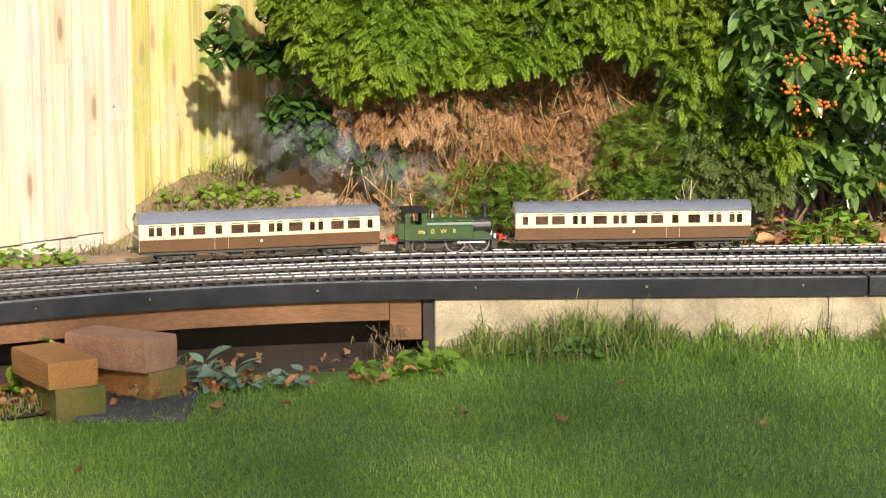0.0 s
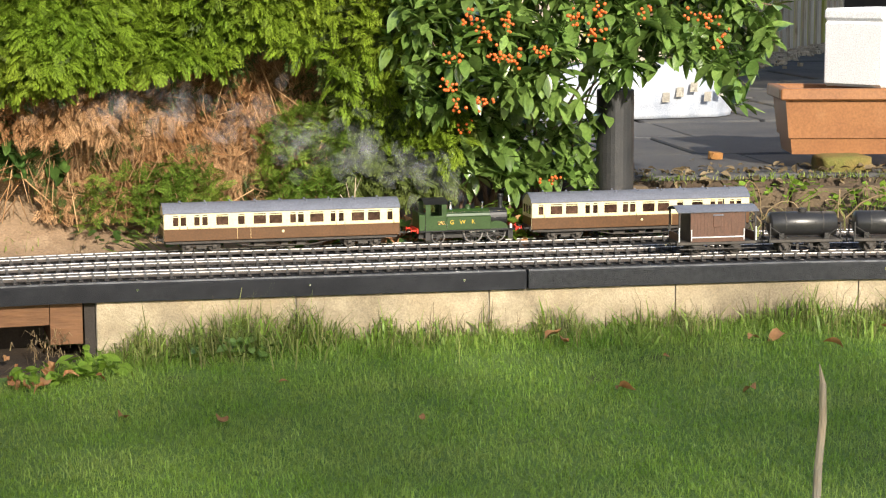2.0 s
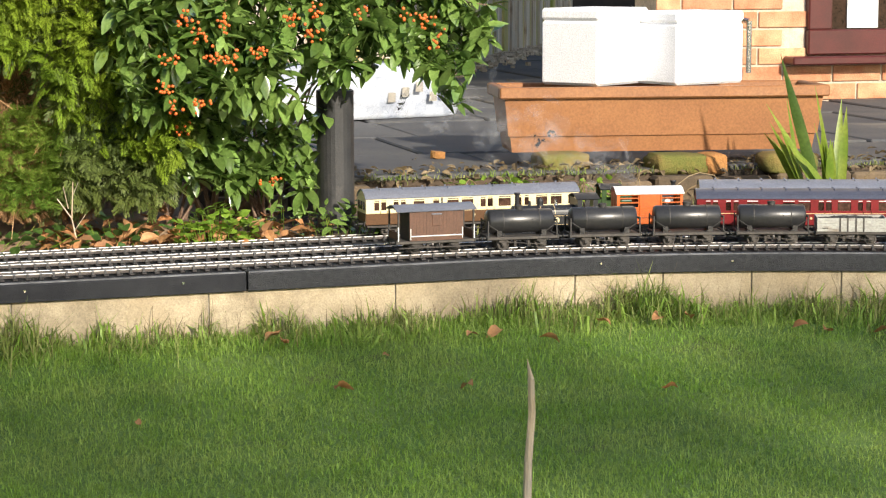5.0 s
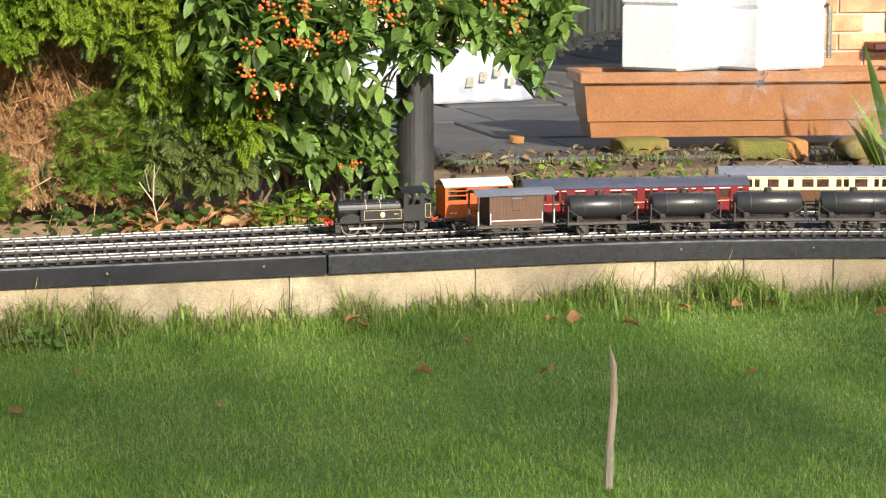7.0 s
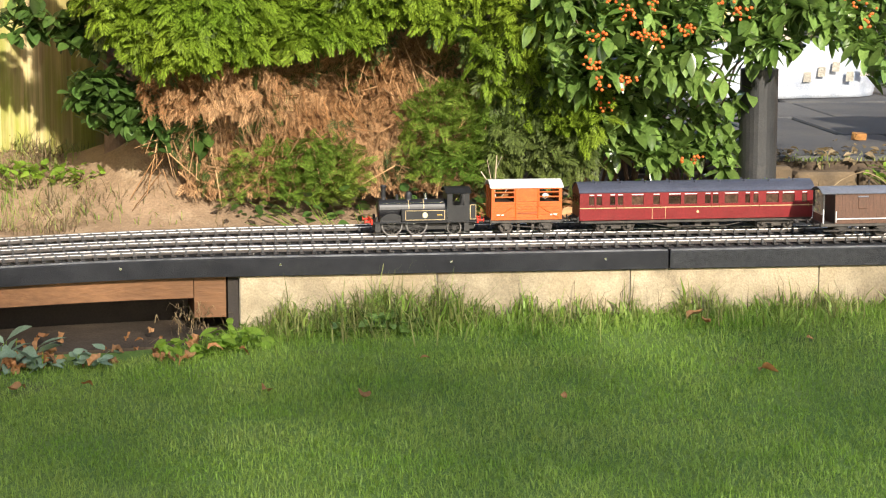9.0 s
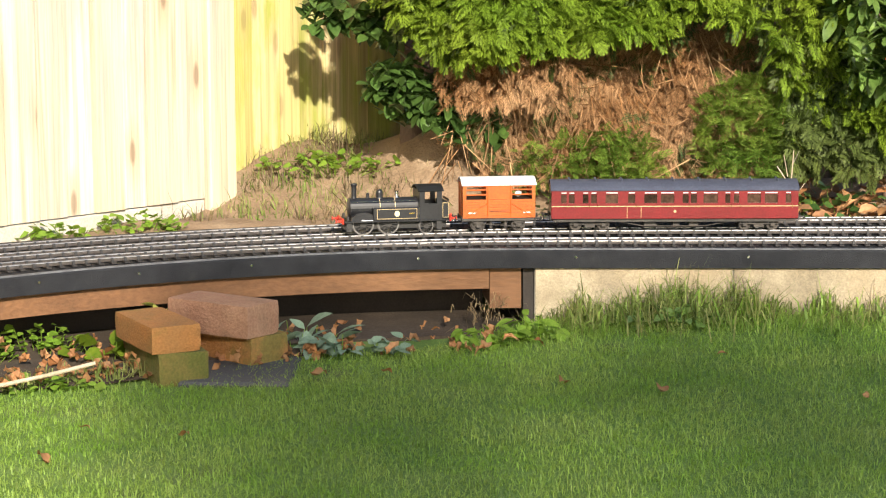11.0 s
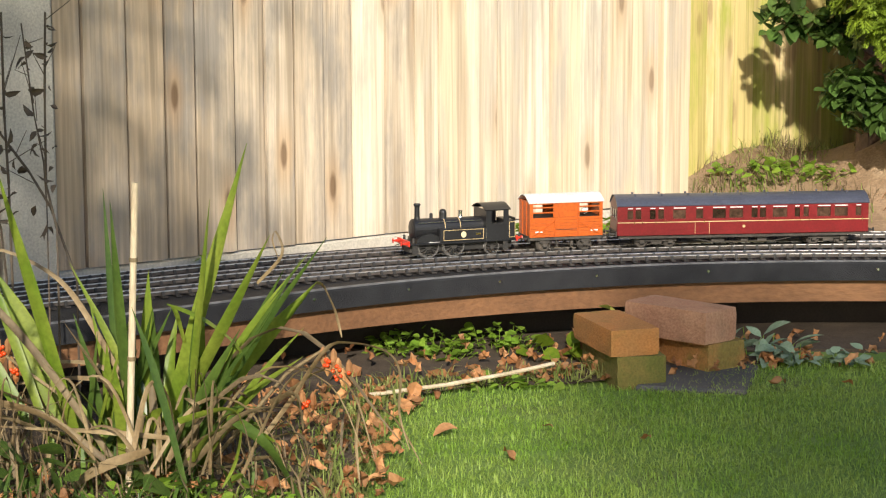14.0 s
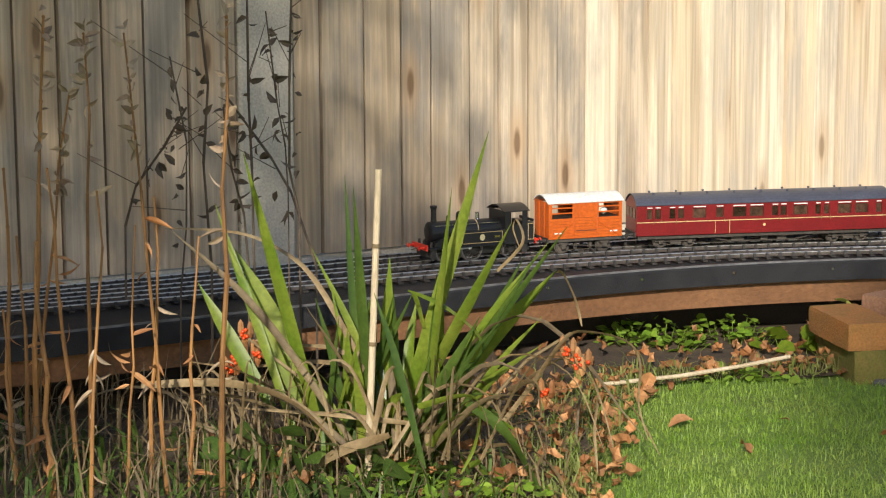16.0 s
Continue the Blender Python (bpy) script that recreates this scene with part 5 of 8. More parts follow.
def build_cattle_van():
    t = thing("cattle_van", "bright orange model cattle van with a white curved roof", "model wagon")
    ws = wagon_chassis(t, 0.083, 0.047, 0.0155)
    O = M["orange_paint"]
    for sgn in (-1, 1):
        y0, y1 = sorted((sgn * 0.0375, sgn * 0.0395))
        for k in range(7):
            z0 = 0.0335 + 0.0052 * k
            part("plank", box(B(), -0.0835, 0.0835, y0, y1, z0, z0 + 0.0049), O, t)
        bm = B()
        for a, b in ((-0.0835, -0.076), (-0.030, -0.0235), (-0.003, 0.003), (0.0235, 0.030), (0.076, 0.0835)):
            box(bm, a, b, y0, y1, 0.0700, 0.0980)
        for z in (0.078, 0.0875):
            box(bm, -0.076, -0.030, y0 + 0.0003, y1 - 0.0003, z, z + 0.0022)
            box(bm, 0.030, 0.076, y0 + 0.0003, y1 - 0.0003, z, z + 0.0022)
        box(bm, -0.0235, -0.003, y0, y1, 0.0700, 0.0980)
        box(bm, 0.003, 0.0235, y0, y1, 0.0700, 0.0980)
        box(bm, -0.076, -0.030, y0, y1, 0.0945, 0.0980)
        box(bm, 0.030, 0.076, y0, y1, 0.0945, 0.0980)
        part("upper_slats", bm, O, t)
        ya = y0 - 0.0009 if sgn < 0 else y1 + 0.0009
        for p, q in (((-0.076, 0.036), (-0.028, 0.062)), ((0.076, 0.036), (0.028, 0.062)), ((-0.0265, 0.036), (-0.0265, 0.096)), ((0.0265, 0.036), (0.0265, 0.096))):
            bm = rod(B(), (p[0], ya, p[1]), (q[0], ya, q[1]), 0.0011, seg=6)
            part("brace", bm, O, t)
        for a in (-0.071, 0.056):
            bm = box(B(), a, a + 0.016, ya - 0.0003, ya + 0.0003, 0.0425, 0.0448)
            part("lettering_bar", bm, M["white_paint"], t, "short white unreadable marking")
        bm = box(B(), -0.024, 0.024, ya - 0.0004, ya + 0.0004, 0.0465, 0.0475)
        part("door_bar", bm, M["satin_black"], t)
    part("interior", box(B(), -0.081, 0.081, -0.034, 0.034, 0.0335, 0.069), M["van_dark"], t)
    bm = ball(B(), (0.045, -0.030, 0.080), 0.0075, 1, (1.2, 0.8, 0.9))
    part("calf", bm, M["white_paint"], t, "pale model animal behind the slats")
    for e in (-1, 1):
        bm = box(B(), min(e * 0.0815, e * 0.0835), max(e * 0.0815, e * 0.0835), -0.0372, 0.0372, 0.0335, 0.099, 0.0003)
        part("end", bm, O, t)
        for y in (-0.014, 0.014):
            bm = box(B(), min(e * 0.0835, e * 0.0850), max(e * 0.0835, e * 0.0850), y - 0.002, y + 0.002, 0.034, 0.097)
            part("end_post", bm, O, t)
    curved_roof(t, -0.0865, 0.0865, 0.0425, 0.0985, 0.0125, "white_paint", "clean white roof")
    taller(t, 1.18)
    return t, ws


def build_brake_van():
    t = thing("brake_van", "brown model brake van with grey roof and white handrails", "model wagon")
    ws = wagon_chassis(t, 0.096, 0.048)
    Bn = M["brake_brown"]
    for sgn in (-1, 1):
        y0, y1 = sorted((sgn * 0.0362, sgn * 0.0380))
        for k in range(16):
            x = -0.066 + 0.0083 * k
            part("plank", box(B(), x, x + 0.0080, y0, y1, 0.0330, 0.0930), Bn, t)
        ya = sgn * 0.0395
        bm = box(B(), -0.011, 0.011, min(ya, sgn * 0.038), max(ya, sgn * 0.038) + 0.002, 0.062, 0.085, 0.0008)
        part("ducket", bm, Bn, t)
        bm = box(B(), -0.0125, 0.0125, min(ya, sgn * 0.0415), max(ya, sgn * 0.0415), 0.085, 0.0875)
        part("ducket_cap", bm, M["roof_grey"], t)
        bm = B()
        rod(bm, (-0.064, sgn * 0.0398, 0.0425), (0.064, sgn * 0.0398, 0.0425), 0.0012, seg=6)
        for x in (-0.064, 0.064):
            rod(bm, (x, sgn * 0.0398, 0.036), (x, sgn * 0.0398, 0.058), 0.0012, seg=6)
        for x in (-0.094, 0.094):
            rod(bm, (x, sgn * 0.0385, 0.034), (x, sgn * 0.0385, 0.062), 0.0014, seg=6)
        part("handrail", bm, M["white_paint"], t, "white painted handrail")
        for x in (-0.093, 0.093):
            bm = box(B(), x - 0.002, x + 0.002, sgn * 0.036 - 0.0015, sgn * 0.036 + 0.0015, 0.033, 0.0932)
            part("corner_post", bm, M["satin_black"], t)
        bm = box(B(), -0.094, 0.094, sgn * 0.041 - 0.004, sgn * 0.041 + 0.004, 0.0165, 0.0182)
        part("footboard", bm, M["grime"], t)
    for e in (-1, 1):
        part("end", box(B(), min(e * 0.0645, e * 0.0665), max(e * 0.0645, e * 0.0665), -0.0362, 0.0362, 0.033, 0.093), M["satin_black"], t)
        part("veranda_wall", box(B(), min(e * 0.0925, e * 0.0945), max(e * 0.0925, e * 0.0945), -0.034, 0.034, 0.033, 0.050), Bn, t)
    curved_roof(t, -0.099, 0.099, 0.0430, 0.0935, 0.010, "roof_grey", "flat grey roof")
    bm = turned(B(), [(0.002, 0.100), (0.002, 0.112), (0.003, 0.113)], (0.03, 0.01, 0), 8)
    part("stove_pipe", bm, M["satin_black"], t)
    taller(t, 1.18)
    return t, ws


def build_tank_wagon():
    t = thing("tank_wagon", "black model oil tank wagon with diagonal stays", "model wagon", group="row of black tank wagons")
    ws = wagon_chassis(t, 0.086, 0.047)
    R, zc = 0.0285, 0.0665
    bm = turned(B(), [(0.006, -0.0835), (0.016, -0.0825), (0.0255, -0.080), (R, -0.0765), (R, 0.0765), (0.0255, 0.080), (0.016, 0.0825), (0.006, 0.0835)], (0, 0, zc), 28, "X")
    part("barrel", bm, M["tank_black"], t, smooth=True)
    bm = turned(B(), [(0.0095, zc + 0.0255), (0.0095, zc + 0.0335), (0.0105, zc + 0.034), (0.0105, zc + 0.0355), (0.006, zc + 0.037)], (0, 0, 0), 16)
    part("filler_dome", bm, M["satin_black"], t)
    for x in (-0.045, 0.045):
        bm = turned(B(), [(R + 0.0006, x - 0.0012), (R + 0.0006, x + 0.0012)], (0, 0, zc), 28, "X")
        part("band", bm, M["satin_black"], t)
    for sgn in (-1, 1):
        for e in (-1, 1):
            bm = rod(B(), (e * 0.002, sgn * 0.0105, zc + 0.0275), (e * 0.026, sgn * 0.0292, zc + 0.004), 0.0007, seg=6)
            rod(bm, (e * 0.084, sgn * 0.031, 0.062), (e * 0.042, sgn * 0.036, 0.0345), 0.0011, seg=6)
            part("stay", bm, M["satin_black"], t)
            bm = box(B(), min(e * 0.0835, e * 0.0865), max(e * 0.0835, e * 0.0865), sgn * 0.031 - 0.002, sgn * 0.031 + 0.002, 0.0325, 0.072)
            part("end_stanchion", bm, M["satin_black"], t)
            bm = box(B(), e * 0.055 - 0.006, e * 0.055 + 0.006, min(sgn * 0.006, sgn * 0.024), max(sgn * 0.006, sgn * 0.024), 0.0325, 0.046)
            part("cradle", bm, M["satin_black"], t)
    for e in (-1, 1):
        part("end_beam", box(B(), min(e * 0.0840, e * 0.0860), max(e * 0.0840, e * 0.0860), -0.029, 0.029, 0.066, 0.070), M["satin_black"], t)
    return t, ws


def build_open_wagon(mat, label):
    t = thing("open_wagon", label, "model wagon")
    ws = wagon_chassis(t, 0.083, 0.046)
    for sgn in (-1, 1):
        y0, y1 = sorted((sgn * 0.0355, sgn * 0.0380))
        for k in range(5):
            z = 0.0330 + 0.0066 * k
            part("plank", box(B(), -0.083, 0.083, y0, y1, z, z + 0.0063, 0.0004), M[mat], t)
        for x in (-0.028, -0.010, 0.010, 0.028):
            part("strap", box(B(), x - 0.002, x + 0.002, min(sgn * 0.0380, sgn * 0.0390), max(sgn * 0.0380, sgn * 0.0390), 0.033, 0.066), M["grime"], t)
        part("lettering_bar", box(B(), -0.072, -0.056, min(sgn * 0.0380, sgn * 0.0384), max(sgn * 0.0380, sgn * 0.0384), 0.0405, 0.0425), M["satin_black"], t, "small dark unreadable marking")
    for e in (-1, 1):
        part("end", box(B(), min(e * 0.0805, e * 0.083), max(e * 0.0805, e * 0.083), -0.0355, 0.0355, 0.033, 0.066, 0.0004), M[mat], t)
    bm = B()
    nx, ny = 22, 10
    g = arr(3)
    rows = [[bm.verts.new((-0.080 + 0.160 * i / nx, -0.035 + 0.070 * j / ny, 0.058 + 0.010 * math.sin(math.pi * j / ny) * math.sin(math.pi * i / nx) + g.uniform(-0.0025, 0.0025))) for i in range(nx + 1)] for j in range(ny + 1)]
    for a, b in zip(rows, rows[1:]):
        for i in range(nx):
            bm.faces.new((a[i], a[i + 1], b[i + 1], b[i]))
    part("coal_load", bm, M["coal"], t, "black coal load")
    return t, ws


def on_track(line, s, half=0.0, face=1):
    """The pose of a vehicle whose middle is at s, with its wheels at half either way."""
    if half:
        ax, ay, _ = line.at(s - half)
        bx, by, _ = line.at(s + half)
        x, y, h = (ax + bx) / 2, (ay + by) / 2, math.atan2(by - ay, bx - ax)
    else:
        x, y, h = line.at(s)
    return pose(x, y, RAIL, 0, 0, math.degrees(h) + (0 if face > 0 else 180))


# the standing goods train on the nearest track
bv, _ = build_brake_van()
bv.matrix_world = on_track(TRACKS[0], 0.912, 0.05)
tw, _ = build_tank_wagon()
tw.matrix_world = on_track(TRACKS[0], 1.131, 0.05)
for k in (1, 2, 3):
    copy_thing(tw, on_track(TRACKS[0], 1.131 + 0.2075 * k, 0.05))
ow, _ = build_open_wagon("wagon_grey", "weathered pale grey model open wagon loaded with coal")
ow.matrix_world = on_track(TRACKS[0], 1.945, 0.05)
ow2, _ = build_open_wagon("wagon_brown", "brown model open wagon loaded with coal")
ow2.matrix_world = on_track(TRACKS[0], 2.145, 0.05)

# two trains that run
loco_green, loco_green_ws, loco_green_rods = build_loco("green_paint", False)
loco_black, loco_black_ws, loco_black_rods = build_loco("black_paint", True)
coach_a, coach_a_ws = build_coach("cream", "brown", "roof_grey", "brown and cream model passenger coach with grey roof", False)
coach_b, coach_b_ws = build_coach("cream", "brown", "roof_grey", "brown and cream model passenger coach with grey roof", True)
coach_c, coach_c_ws = build_coach("maroon", "maroon", "roof_dark", "maroon model passenger coach with dark roof and cream line", False)
van, van_ws = build_cattle_van()

# ---- lawn ----
def bed_edge(y):
    """The lawn's left border, where the planted bed begins."""
    return float(np.interp(y, [3.0, 3.4, 3.62, 4.0, 4.2, 4.32, 4.42, 4.55, 4.72, 4.86], [-0.95, -0.98, -1.03, -1.10, -1.12, -1.02, -0.80, -0.62, -0.42, -0.10]))


def build_lawn():
    g = arr(31)
    n = 300000
    x, y = g.uniform(-1.3, 3.1, n), 3.1 + 1.95 * g.uniform(0, 1, n)
    ed = np.array([EDGE.side(s, -0.005) for s in np.linspace(-2.6, 3.4, 200)])
    front = np.interp(x, ed[:, 0], ed[:, 1])
    be = np.interp(y, [3.0, 3.4, 3.62, 4.0, 4.2, 4.32, 4.42, 4.55, 4.72, 4.86], [-0.95, -0.98, -1.03, -1.10, -1.12, -1.02, -0.80, -0.62, -0.42, -0.10])
    keep = (y < front + 0.01) & (x > be + g.normal(0, 0.035, n)) & (np.abs(x) < 0.35 + 0.62 * y)
    x, y, front = x[keep], y[keep], front[keep]
    z = np.array([ground_height(a, b) for a, b in zip(x, y)])
    patch = np.array([noise.noise(Vector((a * 3, b * 3, 9))) for a, b in zip(x, y)])
    ln = 0.0195 * (1 + 0.35 * patch)
    near = np.clip(1 - (front - y) / 0.22, 0, 1)
    ln *= 1 + 0.9 * near * (x > -0.05)
    pts = np.stack([x, y, z - 0.002], 1)
    ob = blades("grass", pts, ln, 0.0019, 0.85, M["grass"], 32, None, bend=1.0)
    return tagged(ob, "short fine green lawn grass", "grass", kind="stuff")


build_lawn()


def build_long_grass():
    g = arr(41)
    n = 11000
    s = g.uniform(-0.53, 3.3, n)
    off = -np.abs(g.normal(0, 0.085, n)) + 0.004
    P, L = [], []
    for a, o in zip(s, off):
        c = noise.noise(Vector((a * 4.0, o * 3, 1))) + 0.6 * noise.noise(Vector((a * 13, o * 9, 4)))
        if g.random() < 0.50 + 0.9 * c:
            x, y = EDGE.side(a, o)
            P.append((x, y, ground_height(x, y) - 0.003))
            L.append(max(0.03, 0.080 * (1 + 0.95 * c) * (1.2 if -0.3 < a < 0.25 else 1.0)))
    P, L = np.array(P), np.array(L)
    k = g.random(len(P)) < 0.22
    ob = blades("long_grass", P[~k], L[~k], 0.0030, 0.62, M["long_grass"], 42, None, bend=1.1)
    tagged(ob, "long uncut grass against the low wall", "grass", kind="stuff")
    ob = blades("broad_grass", P[k], L[k] * 0.9, 0.0058, 0.55, M["grass"], 44, None, bend=1.3)
    tagged(ob, "broad bladed tufts of grass against the low wall", "grass", kind="stuff")
    # thin seeding stems, many leaning over
    P, L = [], []
    for a in g.uniform(-0.50, 3.2, 420):
        if noise.noise(Vector((a * 3.0, 0, 8))) < -0.15:
            continue
        x, y = EDGE.side(a, g.uniform(-0.06, 0.0))
        P.append((x, y, ground_height(x, y)))
        L.append(g.uniform(0.07, 0.15))
    ob = blades("grass_stems", np.array(P), np.array(L), 0.0015, 0.55, M["straw"], 43, None, bend=0.7)
    tagged(ob, "thin dry grass stems before the wall", "grass", kind="stuff")
    # dry tuft hanging over the end of the bearer
    P, L = [], []
    for k in range(90):
        x, y = EDGE.side(-0.63 + g.normal(0, 0.03), g.uniform(-0.05, 0.02))
        P.append((x, y, g.uniform(0.02, 0.08)))
        L.append(g.uniform(0.02, 0.055))
    ob = blades("dry_tuft", np.array(P), np.array(L), 0.0022, 1.25, M["withered"], 45, None, bend=1.6)
    tagged(ob, "dry straw coloured tuft of grass at the end of the bearer", "grass", kind="stuff")


build_long_grass()


# ---- leaves and weeds ----
LEAF = leaf_shape(1.0, 0.46)
ROUND = leaf_shape(1.0, 0.85, 0.15, 0.1)


def leaf_mesh(name, length, width, mat, seed, curl=0.4):
    g = arr(seed)
    v, f = leaf_shape(length, width, curl, g.uniform(-0.3, 0.3), 5)
    v = v + np.stack([0 * v[:, 0], 0 * v[:, 0], 0.12 * length * np.sin(v[:, 0] / length * g.uniform(3, 7)) + g.normal(0, 0.02 * length, len(v))], 1)
    v[:, 1] *= g.uniform(0.85, 1.1)
    me = bpy.data.meshes.new(name)
    me.from_pydata(v.tolist(), [], f)
    me.materials.append(mat)
    me.polygons.foreach_set("use_smooth", [True] * len(me.polygons))
    return me


def fallen_leaves():
    meshes = [leaf_mesh("fallen_leaf", 0.05, 0.032, M["dead_leaf"], 60 + k, 0.5) for k in range(6)]
    g = arr(55)
    spots = [(0.03, 4.37, 1.0), (0.22, 4.33, 0.9), (-0.02, 4.75, 0.8), (-0.43, 4.45, 0.95), (1.02, 4.45, 1.0), (1.70, 4.30, 0.8), (1.59, 4.72, 1.1), (0.96, 4.88, 1.0), (1.49, 4.83, 1.2), (0.99, 4.85, 0.8), (1.30, 4.42, 0.9), (-0.30, 4.45, 0.6), (-0.96, 3.92, 1.1), (-0.85, 3.80, 0.9), (-0.80, 3.98, 0.5), (0.60, 4.30, 0.4), (1.88, 4.86, 1.0), (1.95, 4.84, 0.9), (2.15, 4.72, 1.0), (2.22, 4.70, 0.9), (2.37, 4.66, 1.1), (2.50, 4.60, 0.9), (1.40, 4.80, 0.8), (1.75, 4.83, 0.9), (0.35, 4.60, 0.5), (1.18, 4.70, 0.4), (-0.12, 4.73, 0.9), (-0.62, 3.95, 0.6)]
    for i, (x, y, s) in enumerate(spots):
        ob = tagged(new("fallen_leaf", meshes[i % 6]), "curled brown fallen leaf lying on the grass", "leaf", group="leaves on the lawn")
        ob.matrix_world = pose(x, y, ground_height(x, y) + 0.016, g.uniform(-35, 35), g.uniform(-30, 30), g.uniform(0, 360)) @ Matrix.Scale(0.85 * s, 4)
    # litter in the bed and under the board
    mats = []
    for i in range(560):
        if g.random() < 0.88:
            y = g.uniform(3.3, 4.75)
            x = bed_edge(y) - abs(g.normal(0, 0.28)) + 0.03
        else:
            s = g.uniform(-1.5, -0.6)
            x, y = EDGE.side(s, g.uniform(-0.28, 0.0))
        z = 0.012 + abs(g.normal(0, 0.012))
        mats.append(pose(x, y, z, g.uniform(-60, 60), g.uniform(-60, 60), g.uniform(0, 360)) @ Matrix.Scale(g.uniform(0.018, 0.038), 4))
    for k in range(4):
        v, f = leaf_shape(1.0, 0.55 + 0.12 * k, 0.35 + 0.12 * k, 0.3 - 0.2 * k, 5)
        v = v + g.normal(0, 0.055, v.shape) + np.stack([0 * v[:, 0], 0 * v[:, 0], 0.10 * np.sin(v[:, 0] * (4 + 2 * k))], 1)
        tagged(scatter("leaf_litter", (v, f), mats[k::4], M["dead_leaf"], None), "crisp brown fallen leaves heaped in the bed", "leaves", kind="stuff")


fallen_leaves()


def weed(name, label, cx, cy, z, n, spread, size, height, mat, seed, shape=None, parts=40):
    """A leafy clump: thin stems with leaves, the first ones single parts."""
    g = arr(seed)
    t = thing(name, label, "plant")
    v, f = shape or ROUND
    me = bpy.data.meshes.new("leaf")
    me.from_pydata(np.asarray(v).tolist(), [], f)
    me.materials.append(mat)
    me.polygons.foreach_set("use_smooth", [True] * len(me.polygons))
    rest, bm = [], B()
    for i in range(n):
        a, r = g.uniform(0, 2 * math.pi), spread * math.sqrt(g.random())
        p = Vector((cx + 1.5 * r * math.cos(a), cy + 0.7 * r * math.sin(a), z + height * g.uniform(0.25, 1.0) * (1 - 0.5 * (r / spread) ** 2)))
        m = facing(p, (g.normal(0, 0.7), g.normal(-0.55, 0.6), g.uniform(-0.3, 0.5)), g.uniform(-0.7, 0.7), size * g.uniform(0.6, 1.25))
        if i < parts:
            ob = new("leaf", me)
            ob.parent = t
            ob.matrix_world = m
        else:
            rest.append(m)
        if i % 3 == 0:
            rod(bm, (cx + r * math.cos(a), cy + 0.5 * r * math.sin(a), z - 0.01), p, 0.0010, 0.0007, 4, False)
    part("stem_mass", bm, M["weed"], t, kind="stuff")
    if rest:
        scatter("foliage", (v, f), rest, mat, t)
    return t


weed("weed", "low bright green weed in the leafy bed", -1.20, 4.58, 0.0, 150, 0.085, 0.022, 0.07, M["weed"], 71)
weed("weed", "low bright green weed in the leafy bed", -1.05, 4.68, 0.0, 110, 0.075, 0.020, 0.075, M["weed"], 72)
weed("weed", "rounded dark green leaves beside the bricks", -0.90, 4.62, 0.0, 14, 0.06, 0.045, 0.085, M["conifer"], 73, parts=14)
weed("weed", "pale yellow rounded leaves on a thin stem before the board", -0.83, 4.69, 0.06, 9, 0.035, 0.032, 0.075, M["pale_leaf"], 74, parts=9)
weed("silver_plant", "silvery green rosette plant beside the bricks", -0.51, 4.74, 0.0, 26, 0.06, 0.062, 0.075, M["silver_leaf"], 75, LEAF, 26)
weed("weed", "green creeping leaves under the board", -0.33, 4.70, 0.0, 34, 0.05, 0.026, 0.05, M["silver_leaf"], 76, parts=34)
weed("weed", "small green leaves growing among fallen leaves under the board", -0.12, 4.78, 0.0, 46, 0.055, 0.034, 0.06, M["weed"], 94, LEAF, 46)
weed("weed", "grey green broad leaves beside the stone and the bricks", -0.43, 4.70, 0.0, 16, 0.045, 0.055, 0.05, M["silver_leaf"], 95, LEAF, 16)
weed("weed", "broad green leaves at the end of the low wall", -0.03, 4.83, 0.0, 40, 0.05, 0.046, 0.07, M["weed"], 96, LEAF, 40)
weed("weed", "glossy upright leaves at the foot of the black pipe", 1.29, 5.53, 0.18, 60, 0.075, 0.040, 0.12, M["bush_leaf"], 98, LEAF, 60)
weed("weed", "low pale green weed along the patio edge", 1.75, 5.78, 0.25, 70, 0.10, 0.020, 0.06, M["weed"], 99)
weed("dock_plant", "dark round leaved weed in the long grass", 0.27, 4.88, 0.02, 90, 0.085, 0.026, 0.075, M["bush_leaf"], 77, parts=60)
weed("weed", "bright green weed at the edge of the lawn", -0.97, 4.36, 0.0, 60, 0.07, 0.024, 0.025, M["weed"], 78)
weed("weed", "bright green weeds beside the rear track", -1.16, 5.24, 0.15, 90, 0.07, 0.024, 0.055, M["weed"], 79)
weed("weed", "bright green weeds beside the rear track", -0.98, 5.40, 0.15, 110, 0.08, 0.024, 0.06, M["weed"], 80)
weed("weed", "bright yellow green leafy plant behind the track", 0.96, 5.53, 0.17, 190, 0.075, 0.026, 0.12, M["weed"], 81)
weed("weed", "pale green feathery weed before the patio", 2.02, 5.70, 0.20, 120, 0.09, 0.022, 0.11, M["weed"], 82)
weed("weed", "low green weeds on the soil mound", -0.55, 5.86, 0.26, 120, 0.13, 0.026, 0.05, M["weed"], 83)
weed("weed", "low green weeds beside the far end of the track", -1.72, 4.62, 0.15, 60, 0.07, 0.026, 0.06, M["weed"], 84)
weed("weed", "low dark weeds at the foot of the iris", -1.22, 3.34, 0.0, 150, 0.12, 0.022, 0.06, M["weed"], 85)
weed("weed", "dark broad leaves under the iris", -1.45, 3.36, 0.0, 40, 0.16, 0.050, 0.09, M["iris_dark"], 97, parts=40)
weed("ivy", "dark ivy leaves under the shrubs", 0.30, 5.60, 0.17, 130, 0.28, 0.030, 0.09, M["laurel"], 86)
weed("ivy", "dark ivy leaves under the shrubs", 0.75, 5.58, 0.17, 90, 0.16, 0.030, 0.09, M["laurel"], 87)
